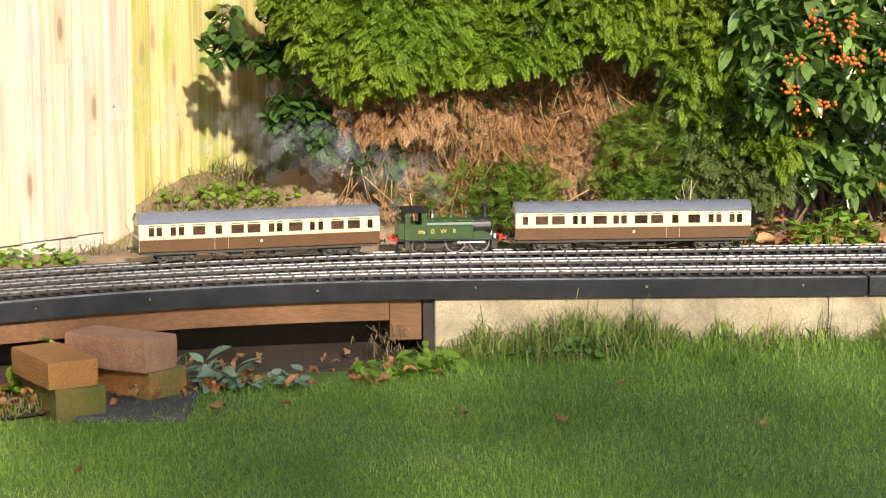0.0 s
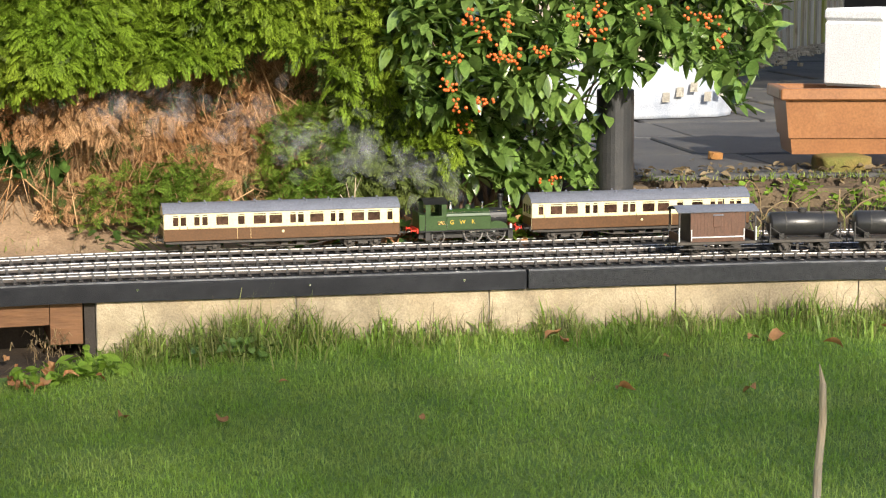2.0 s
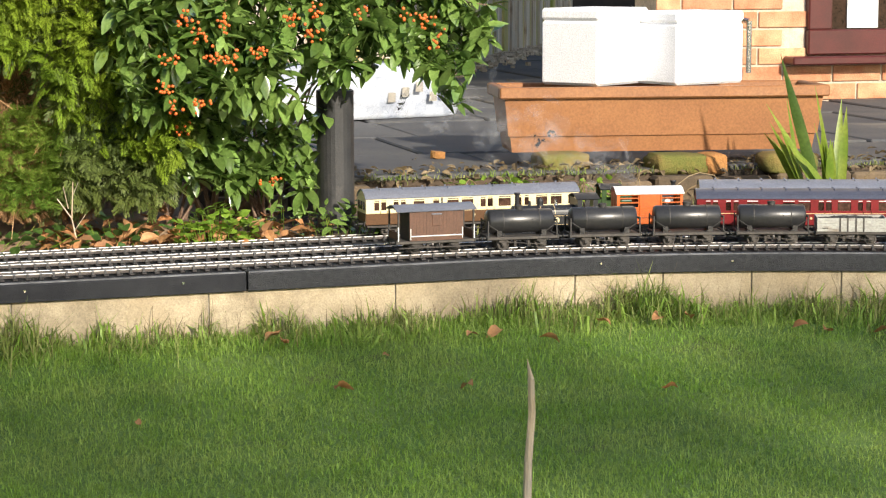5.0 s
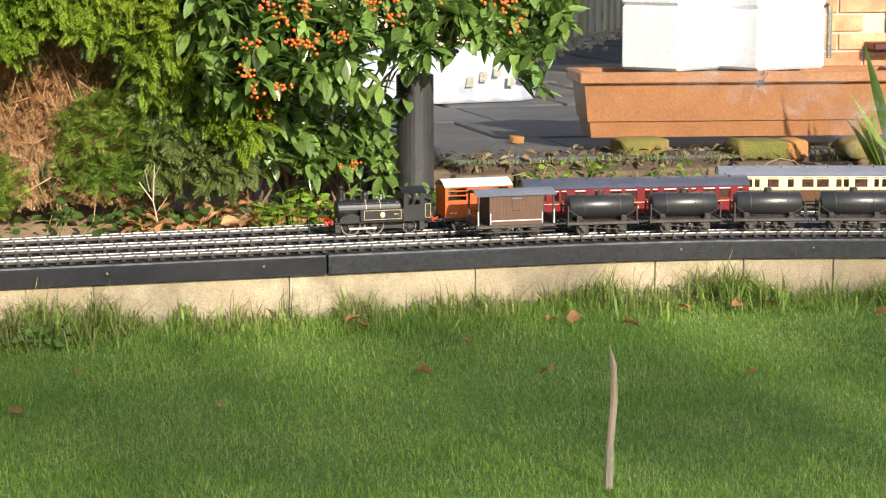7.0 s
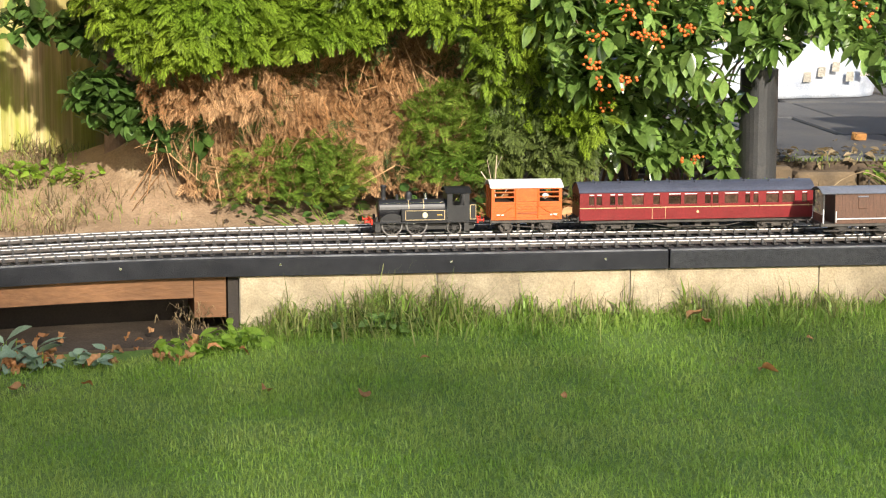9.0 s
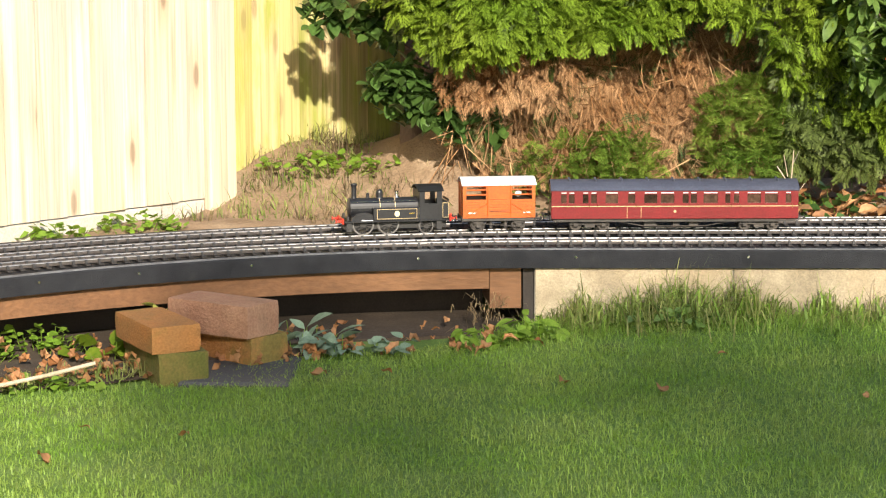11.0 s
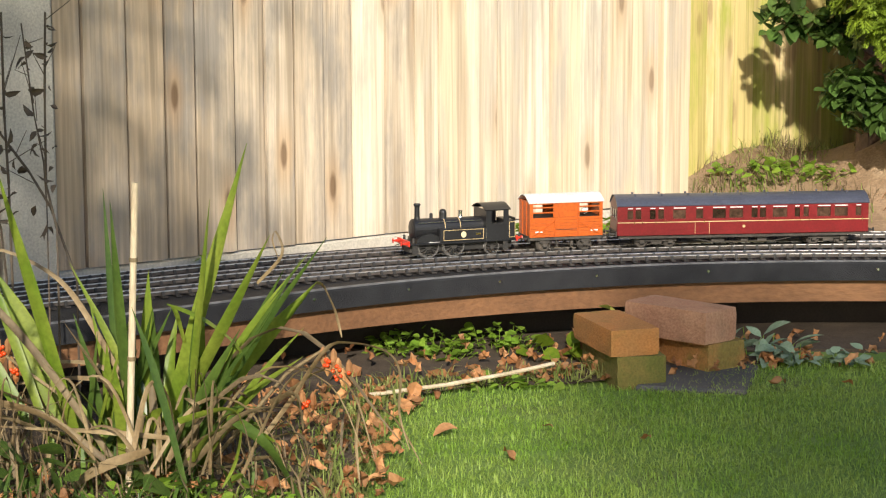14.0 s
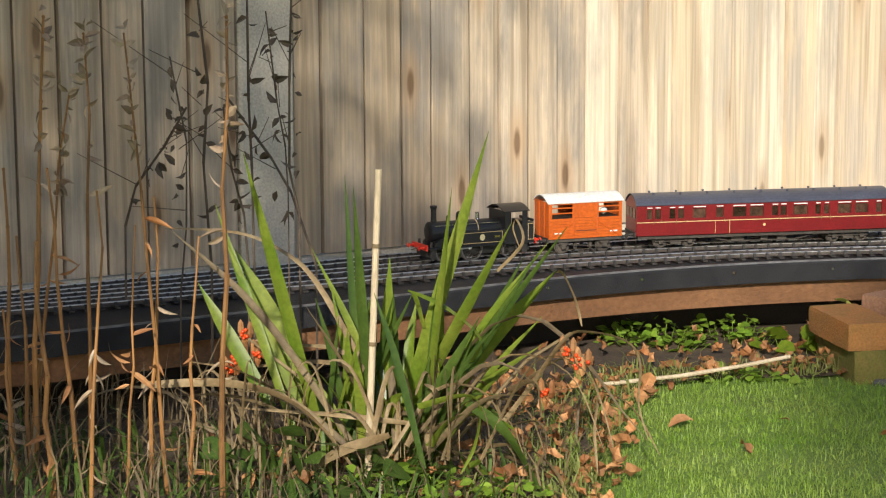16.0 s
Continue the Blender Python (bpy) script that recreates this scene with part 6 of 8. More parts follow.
weed("laurel_seedling", "green upright leaves behind the track", 1.15, 5.62, 0.17, 60, 0.12, 0.034, 0.12, M["bush_leaf"], 88, LEAF)


def mound_grass():
    g = arr(91)
    P, L = [], []
    for i in range(3600):
        x, y = g.normal(-0.62, 0.24), g.uniform(5.55, 6.3)
        if noise.noise(Vector((x * 4, y * 4, 2))) > -0.05:
            P.append((x, y, soil_height(x, y) - 0.004))
            L.append(g.uniform(0.03, 0.10))
    tagged(blades("mound_grass", np.array(P), np.array(L), 0.0025, 0.9, M["straw"], 92, None, bend=0.8), "dry and green grass over the soil mound", "grass", kind="stuff")
    P, L = [], []
    for i in range(2600):
        x, y = g.normal(-0.68, 0.22), g.uniform(5.6, 6.3)
        P.append((x, y, soil_height(x, y) - 0.004))
        L.append(g.uniform(0.02, 0.06))
    tagged(blades("mound_grass", np.array(P), np.array(L), 0.003, 0.6, M["long_grass"], 93, None, bend=0.8), "green grass over the soil mound", "grass", kind="stuff")


mound_grass()


# ---- conifer with a dead brown middle ----
def spray_shape(thin=1.0):
    """A flat feathery spray along +x, unit long."""
    v, f = [], []

    def frond(x, y, a, ln, w, z):
        c, s = math.cos(a), math.sin(a)
        w *= thin
        k = len(v)
        for u, t in ((0, 0), (0.45, w), (1, 0), (0.45, -w)):
            v.append((x + ln * u * c - t * s, y + ln * u * s + t * c, z - 0.25 * (x + ln * u * c) ** 2))
        f.append((k, k + 1, k + 2, k + 3))

    frond(0, 0, 0, 1.0, 0.035, 0)
    for i in range(5):
        x = 0.15 + 0.16 * i
        for sg in (-1, 1):
            ln = 0.52 * (1 - 0.72 * x) + 0.05
            a = sg * (0.75 - 0.25 * x)
            frond(x, 0, a, ln, 0.042, 0.01 * sg)
            frond(x + 0.4 * ln * math.cos(a), 0.4 * ln * math.sin(a), a - sg * 0.55, ln * 0.5, 0.035, 0.0)
            frond(x + 0.3 * ln * math.cos(a), 0.3 * ln * math.sin(a), a + sg * 0.5, ln * 0.4, 0.032, 0.0)
    return np.array(v), f


SPRAY, THIN_SPRAY = spray_shape(), spray_shape(0.55)


def build_conifer():
    g = arr(101)
    t = thing("conifer", "bushy green conifer, brown and bare inside, with drooping sprays", "conifer")
    # trunk and bare limbs
    bm = B()
    rod(bm, (0.22, 6.05, 0.15), (0.25, 6.1, 1.7), 0.05, 0.03, 10)
    part("trunk", bm, M["bark"], t)
    for k in range(34):
        x, z = g.uniform(-0.25, 0.7), g.uniform(0.28, 0.6)
        bm = B()
        p = Vector((0.22 + g.normal(0, 0.05), 6.05, z - 0.12))
        q = Vector((x, g.uniform(5.68, 5.85), z + g.uniform(-0.05, 0.05)))
        m = (p + q) / 2 + Vector((0, 0, g.uniform(-0.03, 0.05)))
        rod(bm, p, m, 0.007, 0.005, 6, False)
        rod(bm, m, q, 0.005, 0.002, 6, False)
        part("limb", bm, M["bark"], t)

    def fill(n, xr, zr, yf, size, droop, keep=None):
        out = []
        while len(out) < n:
            x, z = g.uniform(*xr), g.uniform(*zr)
            if keep and not keep(x, z):
                continue
            y = yf(x, z) + abs(g.normal(0, 0.045))
            d = (g.normal(0, 0.7), -abs(g.normal(0.7, 0.4)), g.normal(droop, 0.55))
            out.append(facing((x, y, z), d, g.normal(0, 0.6), size * g.uniform(0.6, 1.3)))
        return out

    def under(x):
        """How far down the green skirt of the crown hangs."""
        return float(np.interp(x, [-0.42, -0.3, -0.18, 0.0, 0.08, 0.2, 0.3, 0.42, 0.52, 0.6, 0.85], [0.60, 0.58, 0.58, 0.60, 0.61, 0.635, 0.66, 0.675, 0.66, 0.48, 0.38])) + 0.05 * noise.noise(Vector((x * 9, 0, 2)))

    crown_y = lambda x, z: 5.50 + 0.09 * noise.noise(Vector((x * 4, 1, z * 5))) + 0.25 * max(0, 0.62 - z) + 0.30 * max(0, -x - 0.15) + 0.12 * max(0, x - 0.5)
    top = fill(7600, (-0.45, 0.88), (0.38, 1.02), crown_y, 0.050, -0.45, lambda x, z: z > under(x) and x > -0.25 - 0.85 * (z - 0.56) and (x < 0.52 or g.random() < 0.45))
    scatter("crown", SPRAY, top, M["conifer"], t, "bright green feathery sprays", kind="stuff")
    # deeper sprays take a darker green, so shade inside the crown is painted
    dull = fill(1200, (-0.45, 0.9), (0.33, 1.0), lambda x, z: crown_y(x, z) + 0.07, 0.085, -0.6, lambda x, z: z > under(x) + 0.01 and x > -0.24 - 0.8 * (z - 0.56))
    scatter("inner_foliage", SPRAY, dull, M["conifer_dark"], t, "dull inner sprays with shade put into their darker green", kind="stuff")
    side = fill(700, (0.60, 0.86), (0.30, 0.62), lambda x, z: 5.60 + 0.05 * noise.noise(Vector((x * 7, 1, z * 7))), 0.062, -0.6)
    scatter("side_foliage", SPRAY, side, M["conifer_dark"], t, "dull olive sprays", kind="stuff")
    dead_y = lambda x, z: 5.70 + 0.07 * noise.noise(Vector((x * 6, 3, z * 6)))
    dead = fill(10500, (-0.26, 0.68), (0.26, 0.69), dead_y, 0.034, -0.8, lambda x, z: z < under(x) + 0.03 and (x > -0.16 or z > 0.36))
    scatter("dead_foliage", THIN_SPRAY, dead, M["conifer_dead"], t, "dead brown drooping sprays", kind="stuff")
    mixed = fill(1200, (-0.2, 0.66), (0.26, 0.66), lambda x, z: dead_y(x, z) - 0.015, 0.036, -0.5, lambda x, z: noise.noise(Vector((x * 8, 5, z * 8))) > 0.12)
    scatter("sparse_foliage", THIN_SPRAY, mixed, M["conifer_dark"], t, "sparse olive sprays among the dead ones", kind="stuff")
    fringe = fill(420, (-0.26, 0.08), (0.46, 0.60), lambda x, z: 5.56 + 0.25 * max(0, -x - 0.15), 0.042, -0.9)
    scatter("dead_fringe", THIN_SPRAY, fringe, M["conifer_dead"], t, "dead brown fringe of the skirt", kind="stuff")
    low = fill(900, (0.38, 0.62), (0.27, 0.52), lambda x, z: 5.62, 0.043, 0.55, lambda x, z: ((x - 0.50) / 0.12) ** 2 + ((z - 0.38) / 0.14) ** 2 < 1)
    low += fill(760, (0.05, 0.32), (0.22, 0.42), lambda x, z: 5.63, 0.038, 0.55, lambda x, z: ((x - 0.18) / 0.11) ** 2 + ((z - 0.29) / 0.10) ** 2 < 1)
    low += fill(170, (-0.06, 0.10), (0.22, 0.36), lambda x, z: 5.64, 0.040, 0.5)
    scatter("low_foliage", THIN_SPRAY, low, M["conifer_low"], t, "fresh green shoots low on the bush", kind="stuff")
    # hanging dead twigs
    bm = B()
    for k in range(420):
        x, z = g.uniform(-0.24, 0.62), g.uniform(0.30, 0.66)
        if z > under(x) + 0.02:
            continue
        p = Vector((x, dead_y(x, z) - g.uniform(0.0, 0.04), z))
        q = p + Vector((g.normal(0, 0.04), g.normal(-0.01, 0.015), -abs(g.normal(0.06, 0.04))))
        rod(bm, p, q, 0.0016, 0.0007, 4, False)
    part("dead_twig_mass", bm, M["conifer_dead"], t, "thin brittle hanging twigs", kind="stuff")
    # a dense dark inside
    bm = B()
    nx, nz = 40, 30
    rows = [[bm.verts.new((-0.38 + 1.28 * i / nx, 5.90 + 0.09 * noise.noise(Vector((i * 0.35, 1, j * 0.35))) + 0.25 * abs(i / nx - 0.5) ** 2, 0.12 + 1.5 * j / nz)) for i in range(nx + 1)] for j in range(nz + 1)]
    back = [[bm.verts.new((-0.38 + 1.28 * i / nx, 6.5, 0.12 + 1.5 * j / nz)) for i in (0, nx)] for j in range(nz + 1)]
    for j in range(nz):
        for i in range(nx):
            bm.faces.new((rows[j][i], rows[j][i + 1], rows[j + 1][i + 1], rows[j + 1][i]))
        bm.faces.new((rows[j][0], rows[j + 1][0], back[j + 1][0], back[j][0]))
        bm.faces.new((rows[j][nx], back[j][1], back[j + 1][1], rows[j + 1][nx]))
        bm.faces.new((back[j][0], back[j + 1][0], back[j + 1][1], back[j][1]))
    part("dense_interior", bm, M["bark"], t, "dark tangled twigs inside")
    return t


build_conifer()


# ---- broadleaf evergreen with orange berries ----
def build_bush(name, label, tips, leaf_len, mat, seed, stem_from, berries=(), lean=(0, -0.5, 0.1), per=7, parts=240, wide=0.46):
    g = arr(seed)
    t = thing(name, label, "shrub")
    v, f = leaf_shape(1.0, wide, 0.30, 0.16, 6)
    v[:, 1] *= 0.70 + 0.6 * v[:, 0]
    me = bpy.data.meshes.new("leaf")
    me.from_pydata(v.tolist(), [], f)
    me.materials.append(mat)
    me.polygons.foreach_set("use_smooth", [True] * len(me.polygons))
    singles, rest = 0, []
    for k, p in enumerate(tips):
        p = Vector(p)
        axis = Vector((g.normal(lean[0], 0.5), g.normal(lean[1], 0.3), g.normal(lean[2], 0.4))).normalized()
        foot = stem_from[k % len(stem_from)] if p.x < 1.35 else (1.2, 5.5, 0.72)
        if k % 14 == 0:
            bm = B()
            a = Vector(foot) + Vector((g.normal(0, 0.02), g.normal(0, 0.02), 0))
            mid = a.lerp(p, 0.6) + Vector((g.normal(0, 0.03), 0.03, 0.05))
            rod(bm, a, mid, 0.005, 0.003, 5, False)
            rod(bm, mid, p, 0.003, 0.0015, 5, False)
            part("branch", bm, M["bark"], t)
        side = axis.orthogonal()
        for i in range(per):
            a = 2.4 * i + g.uniform(-0.3, 0.3)
            out = (Matrix.Rotation(a, 3, axis) @ side)
            d = out * g.uniform(0.6, 1.1) + axis * g.uniform(0.1, 0.9)
            m = facing(p - axis * 0.012 * (i / per) * 3, d, g.uniform(-0.5, 0.5), leaf_len * g.uniform(0.65, 1.2))
            if singles < parts and p.y < 5.46 and (i % 2 == 0 or parts < 150):
                ob = new("leaf", me)
                ob.parent = t
                ob.matrix_world = m
                singles += 1
            else:
                rest.append(m)
    scatter("foliage", (v, f), rest, mat, t, smooth=True)
    if berries:
        bm = B()
        bmesh.ops.create_icosphere(bm, subdivisions=1, radius=1.0)
        ball_mesh = bpy.data.meshes.new("berry")
        bm.to_mesh(ball_mesh)
        bm.free()
        ball_mesh.materials.append(M["berry"])
        ball_mesh.polygons.foreach_set("use_smooth", [True] * len(ball_mesh.polygons))
        for c in berries:
            for m in [pose(c[0] + g.normal(0, 0.012), c[1] - 0.03 + g.normal(0, 0.010), c[2] + g.normal(0, 0.011)) @ Matrix.Scale(g.uniform(0.0036, 0.0052), 4) for i in range(int(g.integers(9, 17)))]:
                ob = new("berry", ball_mesh)
                ob.parent = t
                ob.matrix_world = m
    return t


def bush_tips():
    g = arr(111)
    tips = []
    while len(tips) < 480:
        x, z = g.uniform(0.70, 1.66), g.uniform(0.30, 0.98)
        low = np.interp(x, [0.68, 0.78, 0.95, 1.10, 1.20, 1.28, 1.36, 1.5, 1.62, 1.7], [0.70, 0.50, 0.30, 0.27, 0.29, 0.54, 0.57, 0.60, 0.66, 0.8])
        if z < low or (1.10 < x < 1.46 and 0.50 < z < 0.63 and g.random() < 0.72):
            continue
        tips.append((x, 5.34 + 0.245 * max(0, min(1, (0.58 - z) / 0.10)) + abs(g.normal(0, 0.10 if z > 0.5 else 0.04)) + 0.10 * abs(x - 1.0), z))
    tips += [(1.53, 5.36, 0.60), (1.55, 5.36, 0.54), (1.51, 5.36, 0.57), (1.58, 5.38, 0.64)]
    return tips


def at_view(px, py, y):
    """A point at depth y seen in the view at one and a half seconds into the clip."""
    a, b = (px - 784) / 3668, (441 - py) / 3668
    m = pose(0, 0, 0, 90 - 8.057, 0.107, -7.325)
    d = m.to_3x3() @ Vector((a, b, -1))
    k = (y - 0.4536) / d.y
    return 0.0583 + d.x * k, y, EYE + d.z * k


CLUSTERS = [at_view(x, y, 5.30 if y < 190 else 5.54) for x, y in ((885, 95), (880, 140), (895, 175), (908, 215), (935, 168), (960, 83), (992, 92), (1040, 78), (980, 25), (1100, 20), (1140, 8), (1140, 45), (1310, 20), (1335, 30), (1360, 60), (1048, 308), (940, 50), (915, 20), (1225, 5))]
build_bush("berry_shrub", "glossy broadleaf evergreen shrub with clusters of orange berries", bush_tips(), 0.066, M["bush_leaf"], 112, [(1.0, 5.78, 0.18), (0.90, 5.80, 0.18), (1.14, 5.78, 0.18)], CLUSTERS, per=9, wide=0.42)


def laurel_tips():
    g = arr(121)
    tips = []
    for a, b, n in (((-0.585, 5.72, 0.70), (-0.36, 5.74, 0.63), 40), ((-0.45, 5.66, 0.54), (-0.22, 5.68, 0.45), 52), ((-0.38, 5.68, 0.46), (-0.14, 5.70, 0.40), 38), ((-0.42, 5.75, 0.78), (-0.28, 5.75, 0.66), 34)):
        for i in range(n):
            k = g.random()
            tips.append(tuple(a[j] + (b[j] - a[j]) * k + g.normal(0, 0.025) for j in range(3)))
    return tips


build_bush("laurel", "dark glossy laurel branches before the fence", laurel_tips(), 0.048, M["laurel"], 122, [(-0.15, 6.15, 0.3)], per=7, parts=0, wide=0.6)


# ---- iris clump and dry stalks in the near bed ----
def strap_leaf(t, foot, tip, width, mat, sag, seed, name="blade", fold=0.25):
    """A sword-shaped leaf from foot to tip, arching by sag."""
    g = arr(seed)
    a, b = Vector(foot), Vector(tip)
    n = 10
    flat = Vector((b.x - a.x, b.y - a.y, 0))
    side = Vector((0, 0, 1)).cross(b - a)
    if side.length < 1e-4:
        side = Vector((1, 0, 0))
    side = (Matrix.Rotation(g.uniform(-0.9, 0.9), 3, (b - a).normalized()) @ side.normalized())
    side = (side + Vector((0.9 if side.x > 0 else -0.9, 0, 0))).normalized()
    bm = B()
    rows = []
    for i in range(n + 1):
        k = i / n
        p = a.lerp(b, k) + Vector((0, 0, sag * math.sin(math.pi * k) ** 1.2))
        w = width * (0.75 + 0.4 * math.sin(math.pi * min(1, k * 1.1))) * (1 - max(0, (k - 0.62) / 0.38) ** 1.6) * 0.5 + 0.0004
        out = side.cross(b - a).normalized() * fold * w
        rows.append([bm.verts.new(p - side * w), bm.verts.new(p + out), bm.verts.new(p + side * w)])
    for r, q in zip(rows, rows[1:]):
        bm.faces.new((r[0], r[1], q[1], q[0]))
        bm.faces.new((r[1], r[2], q[2], q[1]))
    return part(name, bm, mat, t, smooth=True)


def at_end(px, py, y):
    """A point at depth y in the view at the clip's end."""
    a, b = (px - 784) / 3668, (441 - py) / 3668
    d = pose(0, 0, 0, 90 - 8.84, 0.299, 19.951).to_3x3() @ Vector((a, b, -1))
    k = (y - 0.4298) / d.y
    return -0.156 + d.x * k, y, EYE + d.z * k


def build_iris():
    t = thing("iris_clump", "iris clump with long green sword leaves, some withered and bent", "iris plant")
    g = arr(131)
    I, D, S = M["iris"], M["iris_dark"], M["straw"]
    blades_at = [  # foot, tip, width, colour, sag
        ((690, 800), (865, 232), 0.030, I, 0.0), ((745, 800), (800, 330), 0.024, I, 0.0), ((715, 790), (985, 478), 0.030, I, 0.02), ((760, 800), (960, 610), 0.028, I, 0.03),
        ((735, 780), (958, 440), 0.018, D, 0.01), ((700, 760), (905, 395), 0.022, I, 0.0), ((660, 790), (625, 330), 0.024, D, 0.0), ((640, 770), (610, 310), 0.012, D, 0.0),
        ((570, 760), (430, 270), 0.022, I, 0.0), ((560, 720), (415, 440), 0.026, I, 0.02), ((540, 720), (400, 430), 0.016, I, 0.0), ((680, 700), (690, 455), 0.018, I, 0.0),
        ((620, 790), (615, 580), 0.020, I, 0.0), ((640, 800), (700, 630), 0.024, I, 0.02), ((600, 800), (545, 650), 0.022, I, 0.01), ((720, 800), (780, 640), 0.020, I, 0.02),
        ((700, 790), (850, 560), 0.016, D, 0.0), ((735, 800), (1005, 400), 0.012, D, 0.02), ((720, 770), (970, 430), 0.012, I, 0.02), ((755, 790), (785, 520), 0.020, I, 0.0),
        ((770, 790), (960, 560), 0.014, I, 0.02), ((690, 810), (840, 730), 0.018, D, 0.06), ((740, 720), (960, 880), 0.020, D, 0.09), ((600, 770), (730, 520), 0.014, D, 0.0),
        ((640, 800), (500, 620), 0.014, I, 0.02), ((700, 800), (735, 560), 0.016, I, 0.0), ((660, 800), (860, 640), 0.014, D, 0.03), ((575, 760), (600, 560), 0.012, D, 0.0),
        ((480, 700), (350, 500), 0.022, I, 0.0), ((520, 740), (380, 360), 0.014, I, 0.0), ((750, 560), (720, 515), 0.014, I, 0.02)]
    for k, (f0, t0, w, mat, sag) in enumerate(blades_at):
        y0 = 3.47 + g.normal(0, 0.035)
        y1 = y0 + g.normal(0, 0.05)
        strap_leaf(t, at_end(f0[0], f0[1] + 20, y0), at_end(*t0, y1), w * 0.98, mat, sag, 140 + k)
    for k in range(34):
        fx = 560 + 240 * g.random()
        tx = fx + g.normal(0.35 * (fx - 680), 90)
        y0 = 3.48 + g.normal(0, 0.05)
        strap_leaf(t, at_end(fx, 830, y0), at_end(tx, g.uniform(430, 700), y0 + g.normal(0, 0.05)), g.uniform(0.008, 0.017), D if k % 3 else I, g.uniform(0, 0.05), 500 + k)
    dry = [((700, 800), (1145, 780), 0.35), ((720, 790), (1055, 830), 0.25), ((620, 780), (300, 405), 0.06), ((640, 790), (400, 690), 0.05), ((640, 810), (350, 680), 0.07), ((660, 800), (640, 890), 0.05), ((700, 800), (620, 880), 0.06), ((760, 800), (950, 700), 0.06), ((770, 810), (990, 860), 0.05), ((700, 790), (690, 640), 0.03), ((600, 790), (380, 640), 0.04), ((560, 760), (300, 700), 0.04), ((680, 780), (540, 540), 0.02), ((720, 800), (900, 740), 0.05), ((640, 800), (460, 850), 0.06), ((780, 800), (860, 850), 0.03)]
    for k, (f0, t0, sag) in enumerate(dry):
        y0 = 3.44 + g.normal(0, 0.04)
        strap_leaf(t, at_end(*f0, y0), at_end(*t0, y0 + g.normal(0, 0.04)), 0.009 if k < 2 else 0.011, S, sag * 0.6, 180 + k, "withered_blade", 0.5)
    def ribbon(name, way, y, width, mat):
        """A limp leaf that follows a smooth way of points, narrowing to its tip."""
        pts = [Vector(at_end(px, py, y + 0.03 * math.sin(1.7 * i + px))) for i, (px, py) in enumerate(way)]
        line = []
        ext = [pts[0]] + pts + [pts[-1]]
        for i in range(1, len(ext) - 2):
            for k in range(5):
                u = k / 5
                p0, p1, p2, p3 = ext[i - 1:i + 3]
                line.append(0.5 * (2 * p1 + (p2 - p0) * u + (2 * p0 - 5 * p1 + 4 * p2 - p3) * u * u + (3 * p1 - p0 - 3 * p2 + p3) * u ** 3))
        line.append(pts[-1])
        n = len(line) - 1
        bm, rows = B(), []
        twist = g.uniform(-0.5, 0.5)
        for i, p in enumerate(line):
            d = (line[min(n, i + 1)] - line[max(0, i - 1)]).normalized()
            side = d.cross(Vector((0.25, -1, 0.15))).normalized()
            side = Matrix.Rotation(twist + 1.2 * math.sin(3.1 * i / n + twist), 3, d) @ side
            w = width / 2 * (0.8 + 0.35 * math.sin(math.pi * i / n)) * (1 - (i / n) ** 3 * 0.85)
            rows.append([bm.verts.new(p - side * w), bm.verts.new(p + side.cross(d) * 0.3 * w), bm.verts.new(p + side * w)])
        for r, q in zip(rows, rows[1:]):
            bm.faces.new((r[0], r[1], q[1], q[0]))
            bm.faces.new((r[1], r[2], q[2], q[1]))
        part(name, bm, mat, t, smooth=True)

    W = M["withered"]
    ribbon("withered_blade", ((985, 480), (1000, 490), (1018, 530), (1030, 578)), 3.45, 0.011, W)
    ribbon("withered_blade", ((880, 760), (935, 690), (1000, 600), (1045, 588), (1110, 605), (1133, 645), (1130, 715), (1148, 780)), 3.44, 0.009, W)
    ribbon("withered_blade", ((900, 700), (980, 640), (1030, 640), (1058, 690), (1052, 760), (1058, 838)), 3.43, 0.012, W)
    ribbon("withered_blade", ((640, 640), (560, 500), (500, 445), (420, 412), (292, 404)), 3.50, 0.010, W)
    ribbon("withered_blade", ((250, 682), (400, 678), (510, 708), (590, 780), (660, 885)), 3.36, 0.014, W)
    ribbon("withered_blade", ((690, 770), (600, 800), (545, 840), (500, 900)), 3.36, 0.016, W)
    ribbon("withered_blade", ((730, 750), (600, 735), (500, 728), (420, 722)), 3.40, 0.009, W)
    ribbon("withered_blade", ((720, 790), (760, 690), (752, 660), (735, 700)), 3.40, 0.013, W)
    ribbon("withered_blade", ((750, 800), (772, 720), (768, 690), (750, 680)), 3.39, 0.012, W)
    ribbon("withered_blade", ((900, 690), (945, 675), (955, 705), (958, 740)), 3.42, 0.010, W)
    ribbon("withered_blade", ((880, 760), (950, 745), (968, 790), (950, 830), (962, 880)), 3.40, 0.013, W)
    ribbon("withered_blade", ((860, 790), (930, 790), (980, 830), (1005, 880)), 3.40, 0.014, W)
    ribbon("withered_blade", ((700, 690), (600, 620), (500, 610), (390, 590)), 3.52, 0.008, W)
    ribbon("withered_blade", ((690, 660), (560, 640), (430, 650), (330, 640)), 3.53, 0.008, W)
    ribbon("withered_blade", ((880, 480), (925, 430), (915, 390), (908, 405), (920, 440)), 3.47, 0.006, W)
    ribbon("withered_blade", ((740, 720), (820, 700), (850, 720), (840, 790), (815, 840)), 3.39, 0.014, M["iris"])
    ribbon("blade", ((830, 640), (850, 600), (790, 545), (722, 514)), 3.44, 0.015, M["iris"])
    ribbon("blade", ((830, 715), (890, 760), (935, 830), (965, 890)), 3.36, 0.018, M["iris_dark"])
